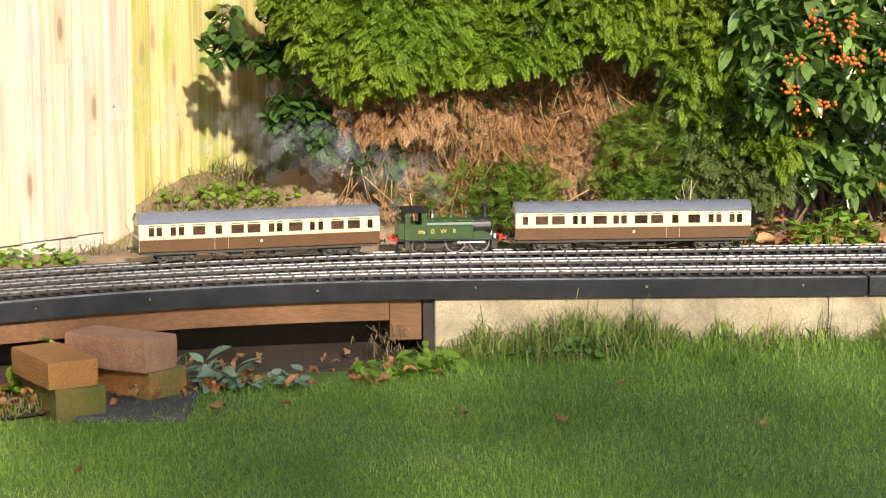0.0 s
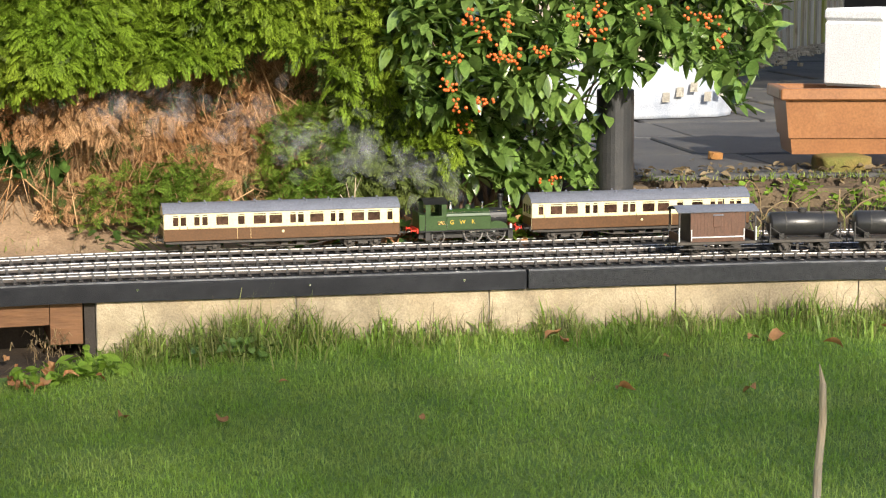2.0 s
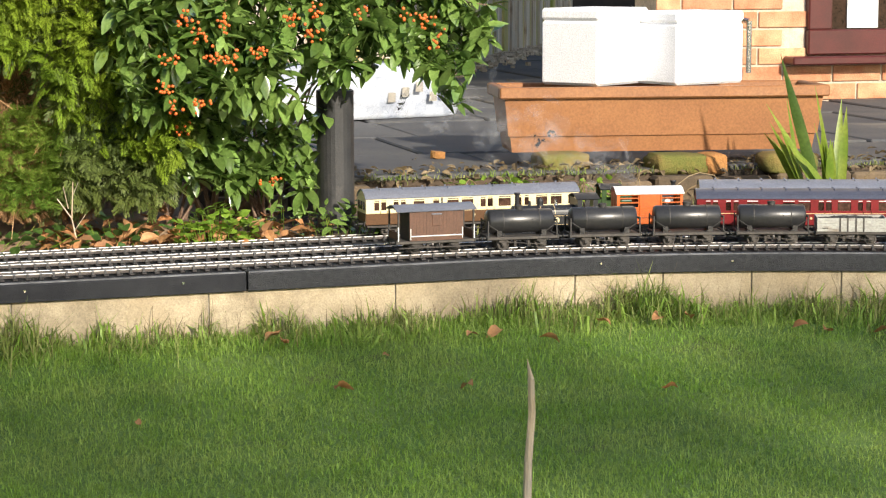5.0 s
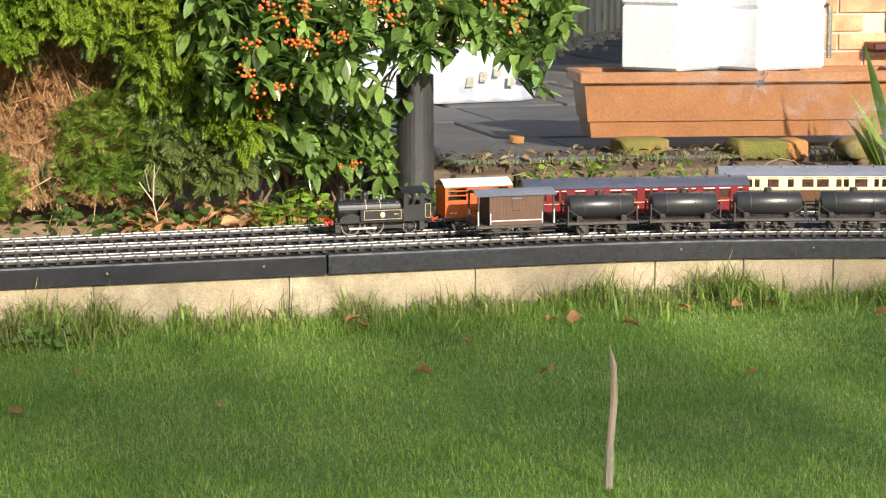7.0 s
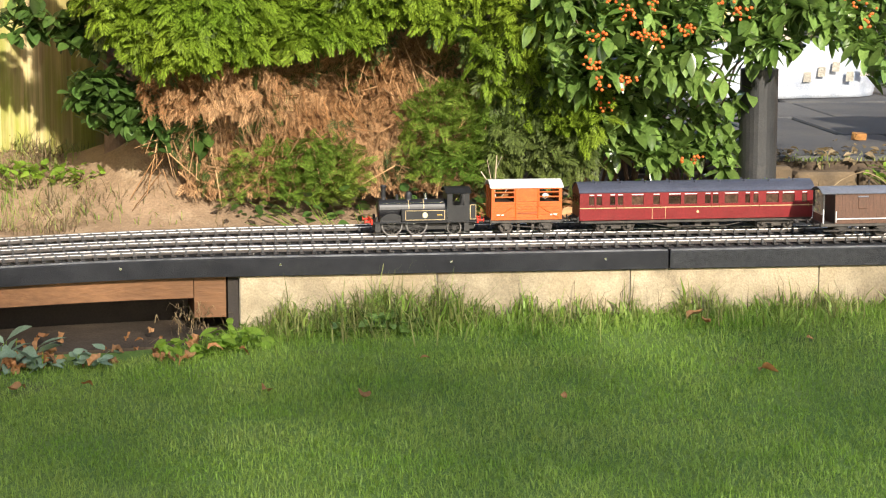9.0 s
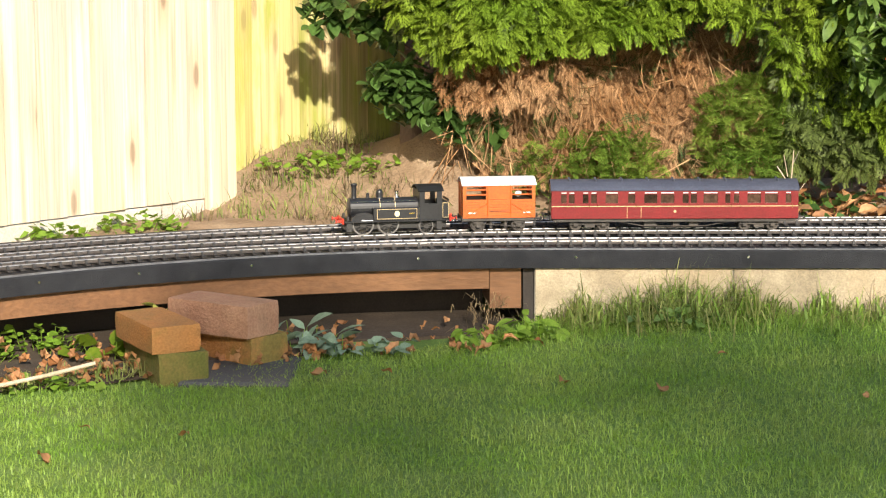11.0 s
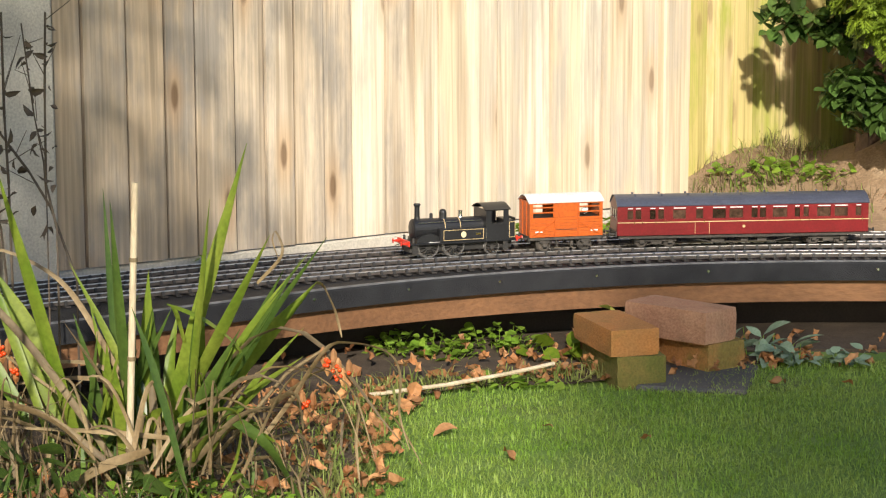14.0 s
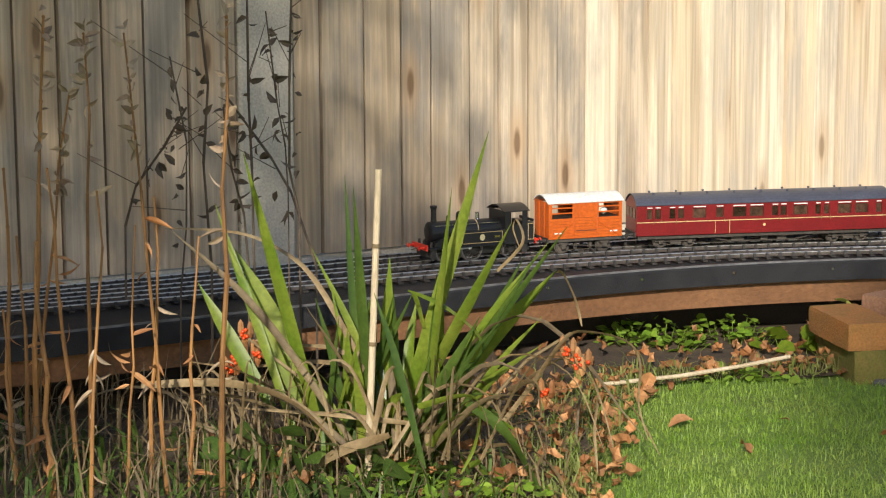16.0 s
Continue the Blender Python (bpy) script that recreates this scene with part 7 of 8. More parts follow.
    ribbon("blade", ((760, 790), (800, 740), (860, 735), (910, 760)), 3.38, 0.018, M["iris"])
    for k in range(46):
        fx = g.uniform(420, 860)
        dx = g.normal(0.5 * (fx - 680), 130)
        h = g.uniform(60, 190)
        ribbon("withered_blade", ((fx, 815), (fx + 0.4 * dx, 815 - h), (fx + 0.8 * dx, 800 - 0.8 * h), (fx + dx, 830 - 0.2 * h)), 3.45 + g.normal(0, 0.06), g.uniform(0.005, 0.010), W if k % 3 else M["straw"])
    # bent stem with split pods of red seeds
    for cx, cy in ((1003, 620), (1030, 640), (965, 695), (432, 590), (455, 625), (420, 640), (405, 655)):
        y = 3.43 if cx > 900 else 3.5
        c = Vector(at_end(cx, cy, y))
        pod = B()
        for k in range(3):
            a = 2.1 * k + 0.4
            turned(pod, [(0.001, -0.014), (0.006, -0.004), (0.005, 0.010), (0.001, 0.016)], (c.x + 0.010 * math.cos(a), c.y + 0.004, c.z + 0.010 * math.sin(a)), 6)
        part("seed_pod", pod, M["dead_leaf"], t, "split dry seed pod")
        for k in range(7):
            sd = ball(B(), c + Vector((g.normal(0, 0.005), -0.006 + g.normal(0, 0.003), g.normal(0, 0.006))), 0.0038, 1)
            part("seed", sd, M["red_seed"], t, "shiny orange red seed", smooth=True)
    for a, b, c in (((790, 800), (930, 640), (1010, 590)), ((640, 800), (560, 690), (440, 600))):
        bm = B()
        p, q, r = (Vector(at_end(*v, 3.46)) for v in (a, b, c))
        rod(bm, p, q, 0.0035, 0.003, 6, False)
        rod(bm, q, r, 0.003, 0.0022, 6, False)
        part("flower_stem", bm, M["straw"], t)
    return t


build_iris()


def build_cane():
    a, b = Vector(at_end(650, 875, 3.38)), Vector(at_end(670, 300, 3.38))
    t = thing("garden_cane", "pale bamboo cane stuck upright among the iris", "cane")
    part("culm", rod(B(), a, b, 0.0058, 0.0052, 10), M["cane"], t)
    for k in (0.19, 0.47, 0.77):
        part("node", rod(B(), a.lerp(b, k - 0.006), a.lerp(b, k + 0.006), 0.0070, 0.0066, 10), M["straw"], t, "darker ringed cane node")
    return t


build_cane()
bm = B()
pts = [(-1.18, 4.10, 0.03), (-1.05, 4.22, 0.032), (-0.95, 4.31, 0.04), (-0.875, 4.375, 0.05)]
for p, q in zip(pts, pts[1:]):
    rod(bm, p, q, 0.0042, 0.0038, 8)
tagged(part("fallen_cane", bm, M["cane"]), "dry pale cane lying along the edge of the bed", "cane")
bm = B()
pts = [(1.152, 3.605, -0.02), (1.149, 3.59, 0.07), (1.152, 3.58, 0.15), (1.147, 3.57, 0.212)]
for p, q, r in zip(pts, pts[1:], (0.0075, 0.0068, 0.0062)):
    rod(bm, p, q, r, r - 0.0006, 8)
rod(bm, pts[-1], (1.140, 3.568, 0.245), 0.0055, 0.0008, 6)
tagged(part("stick", bm, M["fence_grey"]), "weathered broken stick standing in the lawn", "stick")


def dry_stalks():
    g = arr(151)
    spec = [(400, 30, 395, 905, 0.0058), (222, 60, 290, 640, 0.004), (280, 350, 268, 895, 0.0046), (348, 420, 335, 890, 0.0042), (75, 30, 60, 900, 0.006), (120, 170, 40, 520, 0.004), (150, 60, 165, 900, 0.0045), (85, 300, 145, 890, 0.005), (30, 420, 60, 900, 0.005), (10, 300, 25, 900, 0.006), (180, 340, 160, 900, 0.004), (60, 430, 95, 900, 0.006), (5, 550, 30, 890, 0.005), (235, 400, 225, 880, 0.003)]
    for k, (x0, y0, x1, y1, r) in enumerate(spec):
        t = thing("dry_stalk", "tall dry brown flower stalk with withered seed heads", "dry plant", group="dry stalks")
        y = 3.22 + g.normal(0, 0.05)
        a, b = Vector(at_end(x1, y1, y)), Vector(at_end(x0, y0, y + 0.02))
        a.z = min(a.z, 0.0)
        bm = B()
        last = a
        for i in range(1, 7):
            p = a.lerp(b, i / 6) + Vector((g.normal(0, 0.003), 0, 0))
            rod(bm, last, p, r * (1 - 0.1 * i), r * (1 - 0.1 * (i + 1)) + 0.0004, 7, False)
            ball(bm, p, r * (1.15 - 0.1 * i), 1)
            last = p
        part("stem", bm, M["stalk"], t)
        if y0 < 200:
            ms = []
            for i in range(26):
                p = a.lerp(b, g.uniform(0.72, 1.02))
                ms.append(facing(p, (g.normal(0, 1), g.normal(0, 0.6), g.normal(0.4, 0.6)), g.uniform(0, 6), g.uniform(0.012, 0.028)))
            scatter("seed_head", leaf_shape(1, 0.5, 0.4, 0.2, 3), ms, M["seedhead"], t, "withered pale seed heads")
        ms = [facing(a.lerp(b, g.uniform(0.1, 0.7)), (g.normal(0, 1), g.normal(0, 0.6), g.normal(-0.4, 0.5)), g.uniform(0, 6), g.uniform(0.02, 0.05)) for i in range(6)]
        scatter("dry_leaf", leaf_shape(1, 0.22, 0.5, 0.4, 4), ms, M["dead_leaf"] if k % 2 else M["seedhead"], t, "shrivelled leaves")
    # thin dark branching stems nearer the fence
    for k, (pts, r) in enumerate([(((350, 0), (368, 150), (360, 290), (375, 480)), 0.003), (((437, 0), (440, 180), (446, 300), (450, 480)), 0.0028), (((395, 190), (410, 300), (432, 380), (440, 470)), 0.0025), (((400, 170), (480, 280), (515, 340), (560, 470)), 0.0028), (((515, 0), (512, 150), (512, 300), (530, 380)), 0.0025), (((470, 20), (490, 180), (505, 260), (510, 340)), 0.0018), (((330, 190), (290, 260), (240, 330), (222, 400)), 0.0028), (((300, 100), (330, 250), (330, 400), (320, 520)), 0.002)]):
        t = thing("dark_stalk", "thin dark branching dead stem with withered tufts", "dry plant", group="dark stems")
        bm = B()
        y = 3.75 + g.normal(0, 0.05)
        v = [Vector(at_end(*p, y)) for p in pts]
        foot = Vector((v[-1].x + 0.02, y - 0.05, 0.0))
        for p, q in zip(v, v[1:] + [foot]):
            rod(bm, p, q, r * 0.8, r, 6, False)
        part("stem", bm, M["dark_stalk"], t)
        for i in range(5):
            p = v[0].lerp(v[2], g.random())
            bm = rod(B(), p, p + Vector((g.normal(0, 0.05), 0, abs(g.normal(0.04, 0.02)))), 0.0009, 0.0006, 5, False)
            part("twig", bm, M["dark_stalk"], t)
        ms = [facing(v[0].lerp(v[3], g.uniform(0, 0.8)), (g.normal(0, 1), g.normal(0, 0.6), g.normal(0, 0.7)), g.uniform(0, 6), g.uniform(0.012, 0.03)) for i in range(14)]
        scatter("withered_tuft", leaf_shape(1, 0.5, 0.5, 0.3, 3), ms, M["dark_stalk"], t, "shrivelled dark tufts")
    # tangle of straw at the foot
    P, L = [], []
    for i in range(900):
        x, y = g.uniform(-2.25, -1.05), g.uniform(3.0, 3.75)
        if x < bed_edge(y) - 0.03 and x < -1.0:
            P.append((x, y, 0.0))
            L.append(g.uniform(0.05, 0.24) * (1.0 if x < -1.4 else 0.6))
    tagged(blades("dead_grass", np.array(P), np.array(L), 0.0042, 0.55, M["straw"], 152, None, bend=1.1), "tangled dry straw coloured grass in the bed", "grass", kind="stuff")
    P = []
    while len(P) < 1500:
        y = g.uniform(3.3, 4.5)
        x = bed_edge(y) - abs(g.normal(0, 0.10))
        P.append((x, y, 0.008))
    tagged(blades("bed_fringe", np.array(P), 0.045, 0.0035, 0.8, M["long_grass"], 154, None, bend=1.1), "ragged green grass creeping into the bed", "grass", kind="stuff")
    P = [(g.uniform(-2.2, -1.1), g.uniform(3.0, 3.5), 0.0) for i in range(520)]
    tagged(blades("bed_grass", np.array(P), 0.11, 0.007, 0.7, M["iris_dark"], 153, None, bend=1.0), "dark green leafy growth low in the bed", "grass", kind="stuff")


dry_stalks()

# dark bed soil under the planting
bm = B()
rows = []
for j in range(26):
    y = 2.6 + 2.15 * j / 25
    e = bed_edge(max(y, 3.0))
    rows.append([bm.verts.new((e - 0.02 - 2.2 * i / 30, y + (0.25 * i / 30), ground_height(e - 2.2 * i / 30, y) + 0.004 + 0.012 * abs(noise.noise(Vector((i * 0.8, j * 0.9, 2)))))) for i in range(31)])
for a, b in zip(rows, rows[1:]):
    for i in range(30):
        bm.faces.new((a[i], b[i], b[i + 1], a[i + 1]))
bmesh.ops.recalc_face_normals(bm, faces=bm.faces[:])
tagged(part("bed_soil", bm, M["soil"], smooth=True), "dark soil of the planted bed", "soil", kind="structure")


# ---- loose bricks ----
def worn_brick(mat, seed, label, m):
    g = arr(seed)
    bm = B()
    bmesh.ops.create_cube(bm, size=1, matrix=Matrix.Diagonal((0.215, 0.1025, 0.067, 1)))
    bmesh.ops.subdivide_edges(bm, edges=bm.edges[:], cuts=5, use_grid_fill=True)
    for v in bm.verts:
        near = sum(abs(abs(c) - h) < 1e-5 for c, h in zip(v.co, (0.1075, 0.05125, 0.0335)))
        n = Vector([noise.noise(v.co * 40 + Vector((seed, i * 9, 0))) for i in range(3)])
        v.co *= 1 - (0.012 if near == 2 else 0.03 if near == 3 else 0.0)
        v.co += n * 0.0016
    bm.verts.ensure_lookup_table()
    ob = tagged(part("brick", bm, mat, smooth=False), label, "brick", group="loose bricks in two stacks")
    ob.matrix_world = m
    return ob


def corner_pose(x, y, z, deg, cx, cy):
    """A brick whose given corner stands at x, y, turned by deg."""
    a = radians(deg)
    dx, dy = cx * 0.1075, cy * 0.05125
    return pose(x - (dx * math.cos(a) - dy * math.sin(a)), y - (dx * math.sin(a) + dy * math.cos(a)), z, 0, 0, deg)


worn_brick(M["brick_moss"], 3, "green mossy clay brick under another, on the lawn edge", corner_pose(-0.752, 4.392, 0.030, 119, -1, 1))
worn_brick(M["brick_orange"], 4, "orange stained clay brick lying on a mossy one", corner_pose(-0.764, 4.388, 0.0905, 121, -1, 1) @ Matrix.Diagonal((1, 1, 0.80, 1)))
worn_brick(M["brick_orange"], 5, "moss ended orange clay brick under another", corner_pose(-0.594, 4.560, 0.030, 140, -1, 1))
worn_brick(M["brick_red"], 6, "dull red clay brick with shallow hollows, on top of another", corner_pose(-0.598, 4.545, 0.098, 149, -1, 1))
bm = box(B(), -0.72, -0.50, 4.40, 4.66, -0.02, 0.008, 0.006)
tagged(part("stone_slab", bm, M["paving"]), "flat grey stone under the bricks", "stone")


# ---- on the patio ----
def build_trough():
    t = thing("plant_trough", "long terracotta coloured plastic plant trough with a rim", "planter", pose(1.85, 5.99, 0.345, 0, 0, -9))
    L, W, H = 0.94, 0.26, 0.185
    bm = B()

    def tub(x, y, z0, z1, ins):
        return [(ins, ins), (x - ins, ins), (x - ins, y - ins), (ins, y - ins)]
    outer = [[bm.verts.new((a, b, z)) for a, b in tub(L, W, 0, 0, i)] for z, i in ((0.0, 0.034), (0.045, 0.028), (0.046, 0.022), (H - 0.03, 0.010))]
    inner = [[bm.verts.new((a, b, z)) for a, b in tub(L, W, 0, 0, i)] for z, i in ((H - 0.03, 0.020), (0.05, 0.045))]
    seq = outer + inner
    for r, q in zip(seq, seq[1:]):
        for i in range(4):
            bm.faces.new((r[i], r[(i + 1) % 4], q[(i + 1) % 4], q[i]))
    bm.faces.new(outer[0][::-1])
    bm.faces.new(inner[-1])
    bmesh.ops.recalc_face_normals(bm, faces=bm.faces[:])
    part("body", bm, M["terracotta"], t)
    bm = B()
    for x0, x1, y0, y1 in ((-0.006, L + 0.006, -0.006, 0.022), (-0.006, L + 0.006, W - 0.022, W + 0.006), (-0.006, 0.022, 0.0225, W - 0.0225), (L - 0.022, L + 0.006, 0.0225, W - 0.0225)):
        box(bm, x0, x1, y0, y1, H - 0.032, H, 0.004)
    part("rim", bm, M["terracotta"], t)
    part("compost", box(B(), 0.03, L - 0.03, 0.03, W - 0.03, 0.05, H - 0.06), M["soil"], t)
    for x in (0.30, 0.62):
        part("mould_line", box(B(), x, x + 0.003, 0.0135, 0.0175, H - 0.045, H - 0.033), M["terracotta"], t)
    return t


trough = build_trough()


def foam_box(label, m, sx, sy, sz):
    t = thing("polystyrene_box", label, "foam box", m, group="white foam boxes")
    bm = box(B(), -sx / 2, sx / 2, -sy / 2, sy / 2, 0, sz * 0.84, 0.008)
    part("body", bm, M["polystyrene"], t)
    bm = box(B(), -sx / 2 - 0.001, sx / 2 + 0.001, -sy / 2 - 0.001, sy / 2 + 0.001, sz * 0.842, sz, 0.008)
    part("lid", bm, M["polystyrene"], t)
    return t


def corner_box(x, y, z, deg, sx, sy):
    """The pose of a box whose front left corner stands at x, y."""
    a = radians(deg)
    return pose(x + sx / 2 * math.cos(a) - sy / 2 * math.sin(a), y + sx / 2 * math.sin(a) + sy / 2 * math.cos(a), z, 0, 0, deg)


foam_box("white expanded polystyrene box resting on the trough", corner_box(2.120, 5.945, 0.531, 36, 0.26, 0.20), 0.26, 0.20, 0.218)
foam_box("white expanded polystyrene box, turned, on the trough", corner_box(2.345, 5.915, 0.531, 20, 0.26, 0.20), 0.26, 0.20, 0.208)


def stone(label, x, y, z, sx, sy, sz, mat, seed):
    bm = B()
    bmesh.ops.create_icosphere(bm, subdivisions=3, radius=1.0)
    for v in bm.verts:
        c = v.co
        c = Vector([math.copysign(abs(k) ** 0.38, k) for k in c])
        c += 0.16 * Vector([noise.noise(v.co * 1.7 + Vector((seed * 5, i * 7, 0))) for i in range(3)])
        v.co = Vector((c.x * sx, c.y * sy, c.z * sz))
    ob = tagged(part("stone", bm, mat, smooth=True), label, "stone", group="stones under the trough")
    ob.matrix_world = pose(x, y, z)
    return ob


stone("mossy rounded stone under the trough", 2.02, 5.98, 0.318, 0.075, 0.06, 0.030, M["brick_moss"], 1)
stone("yellow mossy stone under the trough", 2.34, 5.90, 0.312, 0.085, 0.06, 0.030, M["brick_moss"], 2)
stone("orange brick piece under the trough", 2.44, 5.885, 0.312, 0.035, 0.05, 0.030, M["brick_orange"], 3)
stone("mossy stone under the trough", 2.66, 5.86, 0.310, 0.08, 0.06, 0.030, M["brick_moss"], 4)
bm = B()
bmesh.ops.create_cube(bm, size=1, matrix=Matrix.Diagonal((0.045, 0.02, 0.02, 1)))
for v in bm.verts:
    v.co += Vector((noise.noise(v.co * 60), noise.noise(v.co * 60 + Vector((5, 0, 0))), noise.noise(v.co * 60 + Vector((0, 5, 0))))) * 0.007
ob = tagged(part("terracotta_shard", bm, M["brick_orange"]), "broken orange terracotta piece on the patio", "shard")
ob.matrix_world = pose(1.75, 6.30, PATIO + 0.012, 5, 8, 25)

# black pipe standing before the patio
bm = turned(B(), [(0.048, 0.16), (0.048, 0.556), (0.044, 0.558), (0.044, 0.30)], (1.288, 5.62, 0), 28)
tagged(part("drain_pipe", bm, M["black_pipe"]), "short upright black plastic pipe beside the patio", "pipe")


def build_sack():
    bm = B()
    nx, nz = 26, 14
    ring = []
    for j in range(nz + 1):
        v = j / nz
        row = []
        for i in range(nx):
            a = 2 * math.pi * i / nx
            w = 1 + 0.09 * noise.noise(Vector((math.cos(a) * 2, math.sin(a) * 2, v * 4)))
            r = (1 - 0.45 * v ** 3)
            row.append(bm.verts.new((0.44 * math.copysign(abs(math.cos(a)) ** 0.6, math.cos(a)) * w * (1 - 0.1 * v), 0.14 * math.sin(a) * w * r, 0.20 * v + 0.03 * math.cos(a) * v * 0 + 0.02 * noise.noise(Vector((a * 2, v, 4))) * v)))
        ring.append(row)
    for a, b in zip(ring, ring[1:]):
        for i in range(nx):
            bm.faces.new((a[i], a[(i + 1) % nx], b[(i + 1) % nx], b[i]))
    bm.faces.new(ring[-1])
    bm.faces.new(ring[0][::-1])
    t = thing("plastic_sack", "full white plastic sack lying on the patio", "sack")
    part("sack_body", bm, M["white_bag"], t, smooth=True)
    for k in range(5):
        bm = B()
        x, z = 0.10 + 0.055 * k, 0.06 + 0.018 * (k % 3)
        pts = [bm.verts.new((x + a, -0.152 + 0.012 * b, z + 0.035 * b)) for a, b in ((0, 0), (0.03, 0), (0.036, 1), (0.008, 1))]
        bm.faces.new(pts)
        bmesh.ops.solidify(bm, geom=bm.faces[:], thickness=0.002)
        part("printed_mark", bm, M["post"], t, "faint grey printed mark")
    bm = tube(B(), [(-0.42, 0.0, 0.09), (-0.47, -0.01, 0.10), (-0.52, -0.02, 0.085)], 0.035, 0.05, 9)
    part("gathered_neck", bm, M["white_bag"], t, "gathered neck of the sack")
    t.matrix_world = pose(1.86, 7.95, PATIO + 0.005, 0, 0, 8)


build_sack()


def build_spiky():
    t = thing("spiky_plant", "upright green sword leaved plant beside the trough", "plant")
    g = arr(171)
    for k in range(15):
        f = Vector((2.66 + g.normal(0, 0.035), 5.56 + g.normal(0, 0.03), 0.18))
        tip = f + Vector((g.normal(-0.03, 0.10), g.normal(0, 0.04), g.uniform(0.16, 0.34)))
        strap_leaf(t, f, tip, 0.020, M["iris"], 0.01, 300 + k)
    strap_leaf(t, (2.64, 5.56, 0.18), (2.498, 5.56, 0.632), 0.026, M["iris_dark"], 0.0, 330)
    strap_leaf(t, (2.68, 5.56, 0.18), (2.60, 5.56, 0.55), 0.022, M["iris"], 0.0, 331)
    strap_leaf(t, (2.62, 5.56, 0.18), (2.47, 5.56, 0.45), 0.024, M["iris"], 0.01, 332)
    return t


build_spiky()

twig = thing("bare_twig", "pale bare forked twig standing behind the track", "twig")
for a, b, r in (((0.629, 5.58, 0.16), (0.611, 5.58, 0.255), 0.004), ((0.611, 5.58, 0.255), (0.576, 5.575, 0.306), 0.003), ((0.611, 5.58, 0.255), (0.615, 5.57, 0.347), 0.003), ((0.603, 5.58, 0.28), (0.592, 5.58, 0.335), 0.002), ((0.617, 5.58, 0.225), (0.645, 5.575, 0.265), 0.002), ((0.613, 5.575, 0.31), (0.628, 5.57, 0.345), 0.0016)):
    part("shoot", rod(B(), a, b, r * 0.62, r * 0.4, 6, False), M["fence_grey"], twig)
g = arr(186)
tangle = thing("dry_tangle", "arching pale dry stems and leaves before the patio", "dry plant")
for k in range(26):
    x, y = g.normal(1.95, 0.28), g.uniform(5.60, 5.78)
    dx, h, lift = g.normal(0, 0.10), g.uniform(0.03, 0.11), g.uniform(0.6, 1.1)
    way = [(x + dx * u * 1.3 + g.normal(0, 0.004), y - 0.03 * u, 0.19 + h * math.sin(math.pi * u * lift) + 0.02 * u) for u in (i / 8 for i in range(9))]
    part("dry_stem", tube(B(), way, 0.0021, 0.0012), M["withered"] if k % 3 else M["straw"], tangle)

# gravel at the foot of the far fence, dry stems before the patio
g = arr(181)
ms = []
for i in range(700):
    k = g.random()
    ms.append(pose(2.4 + 2.9 * k + abs(g.normal(0, 0.12)), 9.98 + 5.2 * k - abs(g.normal(0, 0.10)), PATIO + 0.008, g.uniform(0, 90), 0, g.uniform(0, 360)) @ Matrix.Scale(g.uniform(0.02, 0.045), 4))
gv = np.array([(x, y, z) for x in (-0.5, 0.5) for y in (-0.4, 0.4) for z in (-0.3, 0.3)])
gf = [(0, 1, 3, 2), (4, 6, 7, 5), (0, 4, 5, 1), (2, 3, 7, 6), (1, 5, 7, 3), (0, 2, 6, 4)]
tagged(scatter("gravel", (gv, gf), ms, M["gravel"]), "pale gravel and dry leaves along the far fence", "gravel", kind="stuff")
P = [(g.uniform(1.2, 3.2), g.uniform(5.45, 5.8), 0.18) for i in range(700)]
tagged(blades("border_grass", np.array(P), 0.09, 0.0028, 0.9, M["straw"], 182, None, bend=1.0), "dry grass and stems before the patio edge", "grass", kind="stuff")
P = [(g.uniform(1.6, 3.2), g.uniform(5.45, 5.8), 0.18) for i in range(600)]
tagged(blades("border_grass", np.array(P), 0.07, 0.004, 0.7, M["long_grass"], 183, None, bend=0.9), "green grass before the patio edge", "grass", kind="stuff")
ms = []
for i in range(260):
    x = g.uniform(0.55, 1.25)
    ms.append(pose(x, g.uniform(5.48, 5.8), 0.185 + abs(g.normal(0, 0.02)), g.uniform(-50, 50), g.uniform(-50, 50), g.uniform(0, 360)) @ Matrix.Scale(g.uniform(0.03, 0.055), 4))
tagged(scatter("leaf_litter", leaf_shape(1.0, 0.6, 0.5, 0.25, 4), ms, M["dead_leaf"]), "rust brown fallen leaves under the shrub", "leaves", kind="stuff")


ms = []
for i in range(420):
    x = g.uniform(1.3, 3.3)
    y = 5.83 + abs(g.normal(0, 0.09))
    ms.append(pose(x, y, (PATIO if y > 5.86 else 0.285) + 0.006 + abs(g.normal(0, 0.004)), g.uniform(-40, 40), g.uniform(-40, 40), g.uniform(0, 360)) @ Matrix.Scale(g.uniform(0.012, 0.032), 4))
tagged(scatter("leaf_litter", leaf_shape(1.0, 0.6, 0.5, 0.25, 4), ms, M["straw"]), "dull brown leaf litter along the patio edge", "leaves", kind="stuff")
P = [(g.uniform(1.3, 3.3), 5.84 + abs(g.normal(0, 0.05)), PATIO - 0.01) for i in range(1500)]
tagged(blades("edge_moss", np.array(P), 0.022, 0.0035, 0.9, M["long_grass"], 187, None, bend=1.0), "moss and short grass along the patio edge", "grass", kind="stuff")


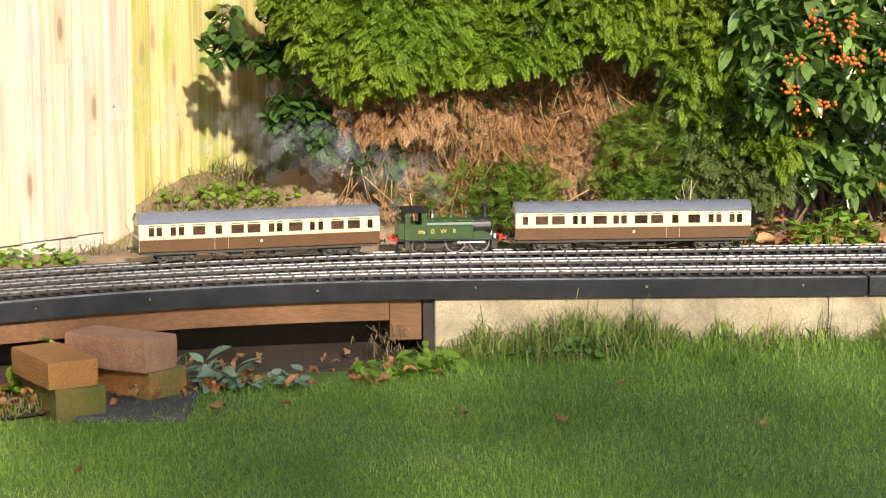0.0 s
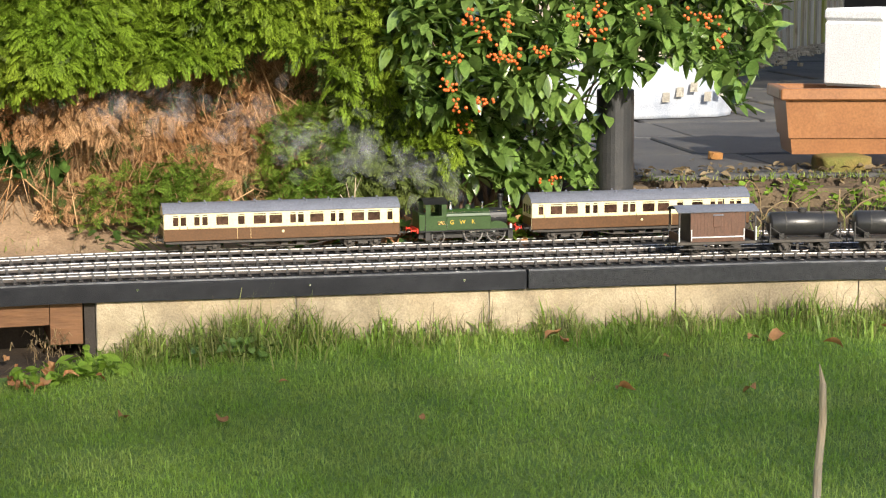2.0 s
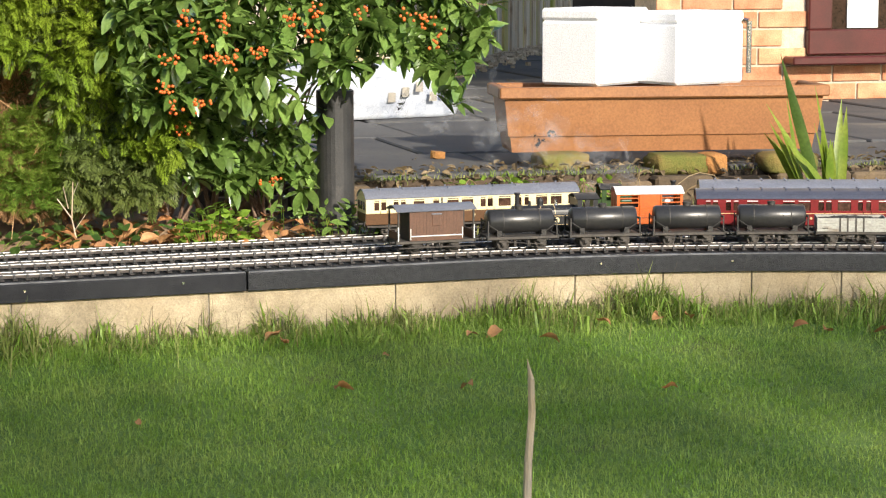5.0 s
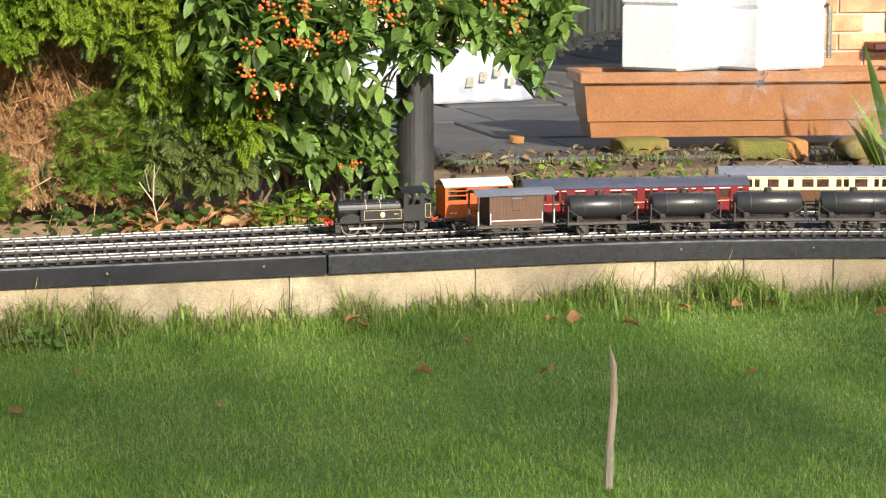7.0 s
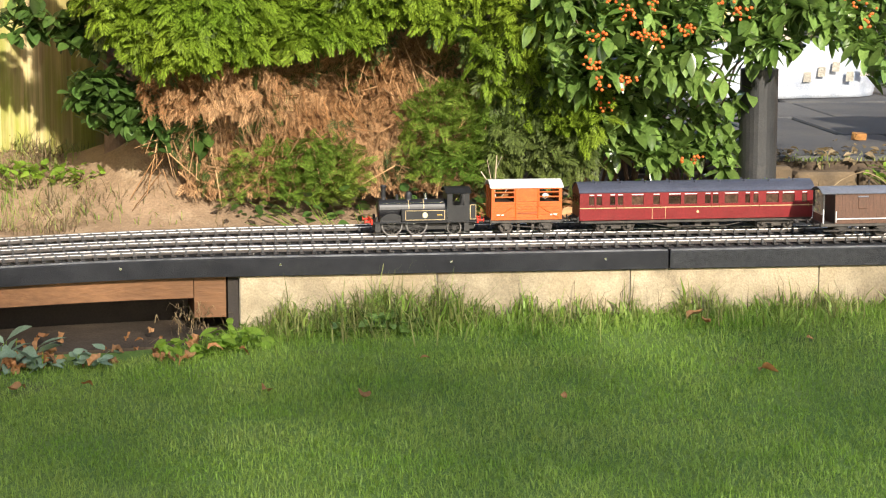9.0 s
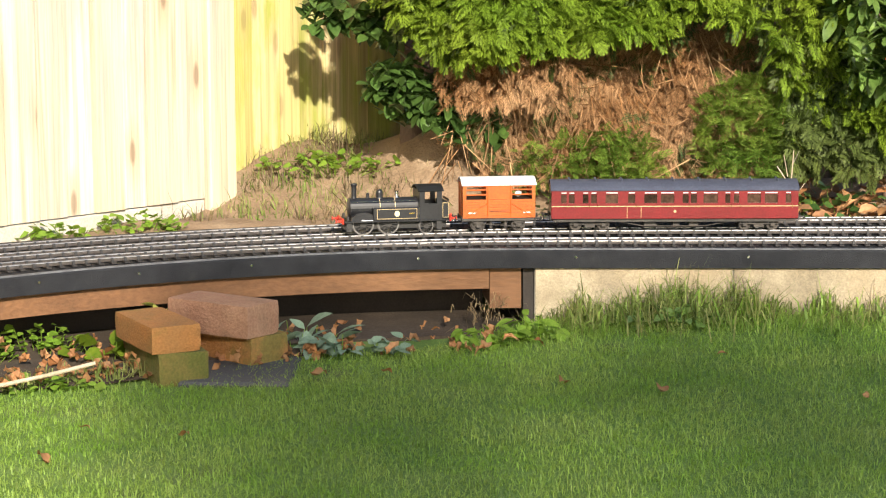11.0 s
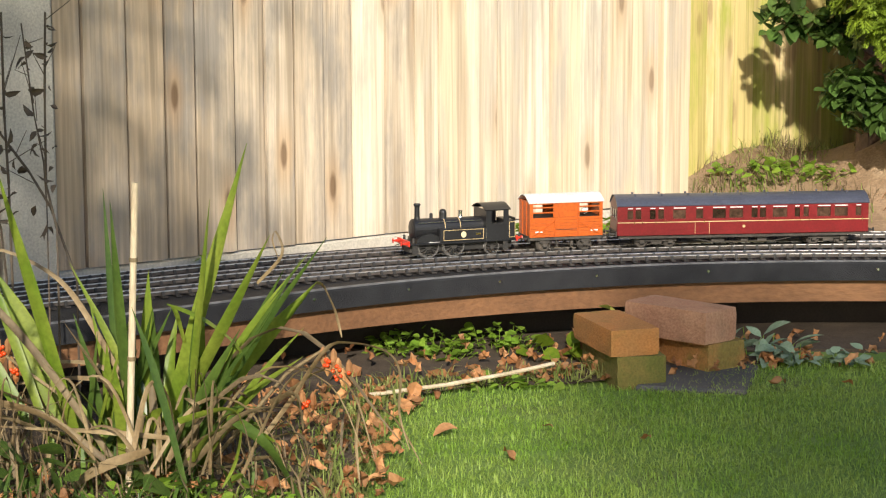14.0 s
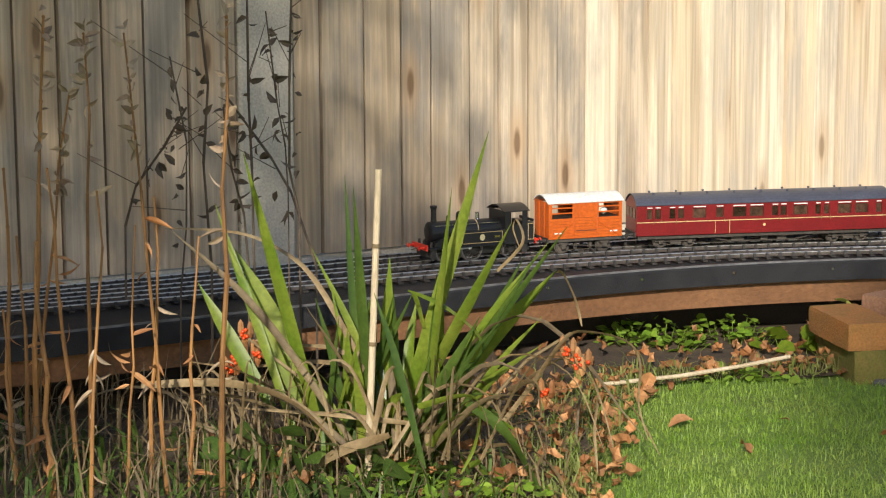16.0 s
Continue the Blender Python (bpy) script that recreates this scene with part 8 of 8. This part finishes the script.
# ---- exhaust steam left hanging behind the green engine ----
def steam_material():
    m = bpy.data.materials.new("thin_steam")
    m.use_nodes = True
    nt, n = m.node_tree, m.node_tree.nodes
    b = n["Principled BSDF"]
    b.inputs["Base Color"].default_value, b.inputs["Roughness"].default_value = (0.62, 0.64, 0.68, 1), 1.0
    b.inputs["Specular IOR Level"].default_value = 0.0
    tc, tex = n.new("ShaderNodeTexCoord"), n.new("ShaderNodeTexNoise")
    tex.inputs["Scale"].default_value, tex.inputs["Detail"].default_value = 16, 4
    nt.links.new(tc.outputs["Object"], tex.inputs["Vector"])
    ramp = n.new("ShaderNodeMapRange")
    ramp.inputs[1].default_value, ramp.inputs[2].default_value, ramp.inputs[3].default_value, ramp.inputs[4].default_value = 0.35, 0.75, 0.0, 0.07
    nt.links.new(tex.outputs[0], ramp.inputs[0])
    clear, ms = n.new("ShaderNodeBsdfTransparent"), n.new("ShaderNodeMixShader")
    nt.links.new(ramp.outputs[0], ms.inputs[0])
    nt.links.new(clear.outputs[0], ms.inputs[1])
    nt.links.new(b.outputs[0], ms.inputs[2])
    nt.links.new(ms.outputs[0], n["Material Output"].inputs["Surface"])
    return m


STEAM = steam_material()


def build_puff(seed):
    """A loose wisp: many small ragged flakes whose density falls off from the middle."""
    g = arr(seed)
    ms = []
    for i in range(70):
        p = Vector((g.normal(0, 0.055), g.normal(0, 0.022), g.normal(0, 0.026)))
        ms.append(facing(p, (g.normal(), g.normal(0, 0.3), g.normal()), g.uniform(-0.5, 0.5), g.uniform(0.03, 0.075)))
    v, f = leaf_shape(1.0, 0.9, 0.1, 0.0, 4)
    v = v - np.array([0.5, 0, 0])
    ob = scatter("steam_wisp", (v, f), ms, STEAM)
    ob.visible_shadow = False
    return tagged(ob, "thin grey steam wisp drifting above the track", "steam", group="steam behind the engine", kind="stuff")


puffs = [build_puff(400 + k) for k in range(7)]


# ---- what moves ----
def fitted(ts, ss):
    """Distance run at any time: a smooth curve through the known times."""
    m = [(ss[min(i + 1, len(ts) - 1)] - ss[max(i - 1, 0)]) / (ts[min(i + 1, len(ts) - 1)] - ts[max(i - 1, 0)]) for i in range(len(ts))]

    def at(t):
        if t <= ts[0]:
            return ss[0] + m[0] * (t - ts[0])
        if t >= ts[-1]:
            return ss[-1] + m[-1] * (t - ts[-1])
        i = max(k for k in range(len(ts) - 1) if ts[k] <= t)
        h = ts[i + 1] - ts[i]
        u = (t - ts[i]) / h
        return (2 * u ** 3 - 3 * u * u + 1) * ss[i] + (u ** 3 - 2 * u * u + u) * h * m[i] + (3 * u * u - 2 * u ** 3) * ss[i + 1] + (u ** 3 - u * u) * h * m[i + 1]

    return at


def motions():
    T = [0.2 * k for k in range(81)]
    one = fitted([0, 0.5, 1, 1.5, 2, 2.5, 3, 3.5, 4, 6.5, 9, 12, 16], [-0.324, -0.112, 0.129, 0.337, 0.540, 0.750, 0.972, 1.175, 1.366, 2.29, 3.2, 4.25, 5.6])
    two = fitted([0, 2, 4.2, 6.5, 7, 7.5, 8, 8.5, 9, 10.3, 11.5, 12, 12.5, 13, 13.5, 14, 14.5, 15, 15.5, 16], [3.1, 2.42, 1.69, 0.980, 0.792, 0.625, 0.458, 0.277, 0.076, -0.42, -0.859, -1.018, -1.170, -1.329, -1.461, -1.588, -1.706, -1.845, -1.966, -2.086])

    def run(ob, line, fn, off, half, face, wheels, rods=()):
        walk(ob, [(t, on_track(line, fn(t) + off, half, face)) for t in T])
        for ws in wheels:
            r = ws["radius"]
            n = int(abs(fn(16) - fn(0)) / (r * 1.35)) + 1
            x, z = ws.location.x, ws.location.z
            rows = []
            for i in range(n + 1):
                t = 16.0 * i / n
                rows.append((t, pose(x, 0, z, 0, math.degrees((fn(t) - fn(0)) / r) * face, 0)))
            walk(ws, rows)
        for k, rd in enumerate(rods):
            r, crank = 0.0245, 0.0085
            n = int(abs(fn(16) - fn(0)) / (r * 0.7)) + 1
            rows = []
            for i in range(n + 1):
                t = 16.0 * i / n
                a = (fn(t) - fn(0)) / r * face + (math.pi / 2 if k else 0)
                rows.append((t, pose(crank * math.cos(a), 0, 0.0245 - crank * math.sin(a))))
            walk(rd, rows)

    # wisps: each leaves the chimney in turn, then drifts left and up
    for k, ob in enumerate(puffs):
        rows = []
        for t in T:
            age = 0.55 + 0.36 * k
            s = one(t - min(age, 3.0) * 0.85) - 0.085
            x, y, _ = TRACKS[2].at(s)
            rows.append((t, pose(x - 0.02 * age, y + 0.04 + 0.05 * age, RAIL + 0.128 + 0.10 * age + 0.012 * math.sin(2.3 * t + k), 0, -8 * k, 6 * math.sin(1.1 * t + k))))
        walk(ob, rows)
    run(coach_a, TRACKS[2], one, -0.624, 0.195, 1, coach_a_ws)
    run(loco_green, TRACKS[2], one, -0.170, 0.07, 1, loco_green_ws, loco_green_rods)
    run(coach_b, TRACKS[2], one, 0.276, 0.195, 1, coach_b_ws)
    run(loco_black, TRACKS[1], two, -0.170, 0.07, -1, loco_black_ws, loco_black_rods)
    run(van, TRACKS[1], two, 0.069, 0.047, 1, van_ws)
    run(coach_c, TRACKS[1], two, 0.478, 0.195, 1, coach_c_ws)


motions()
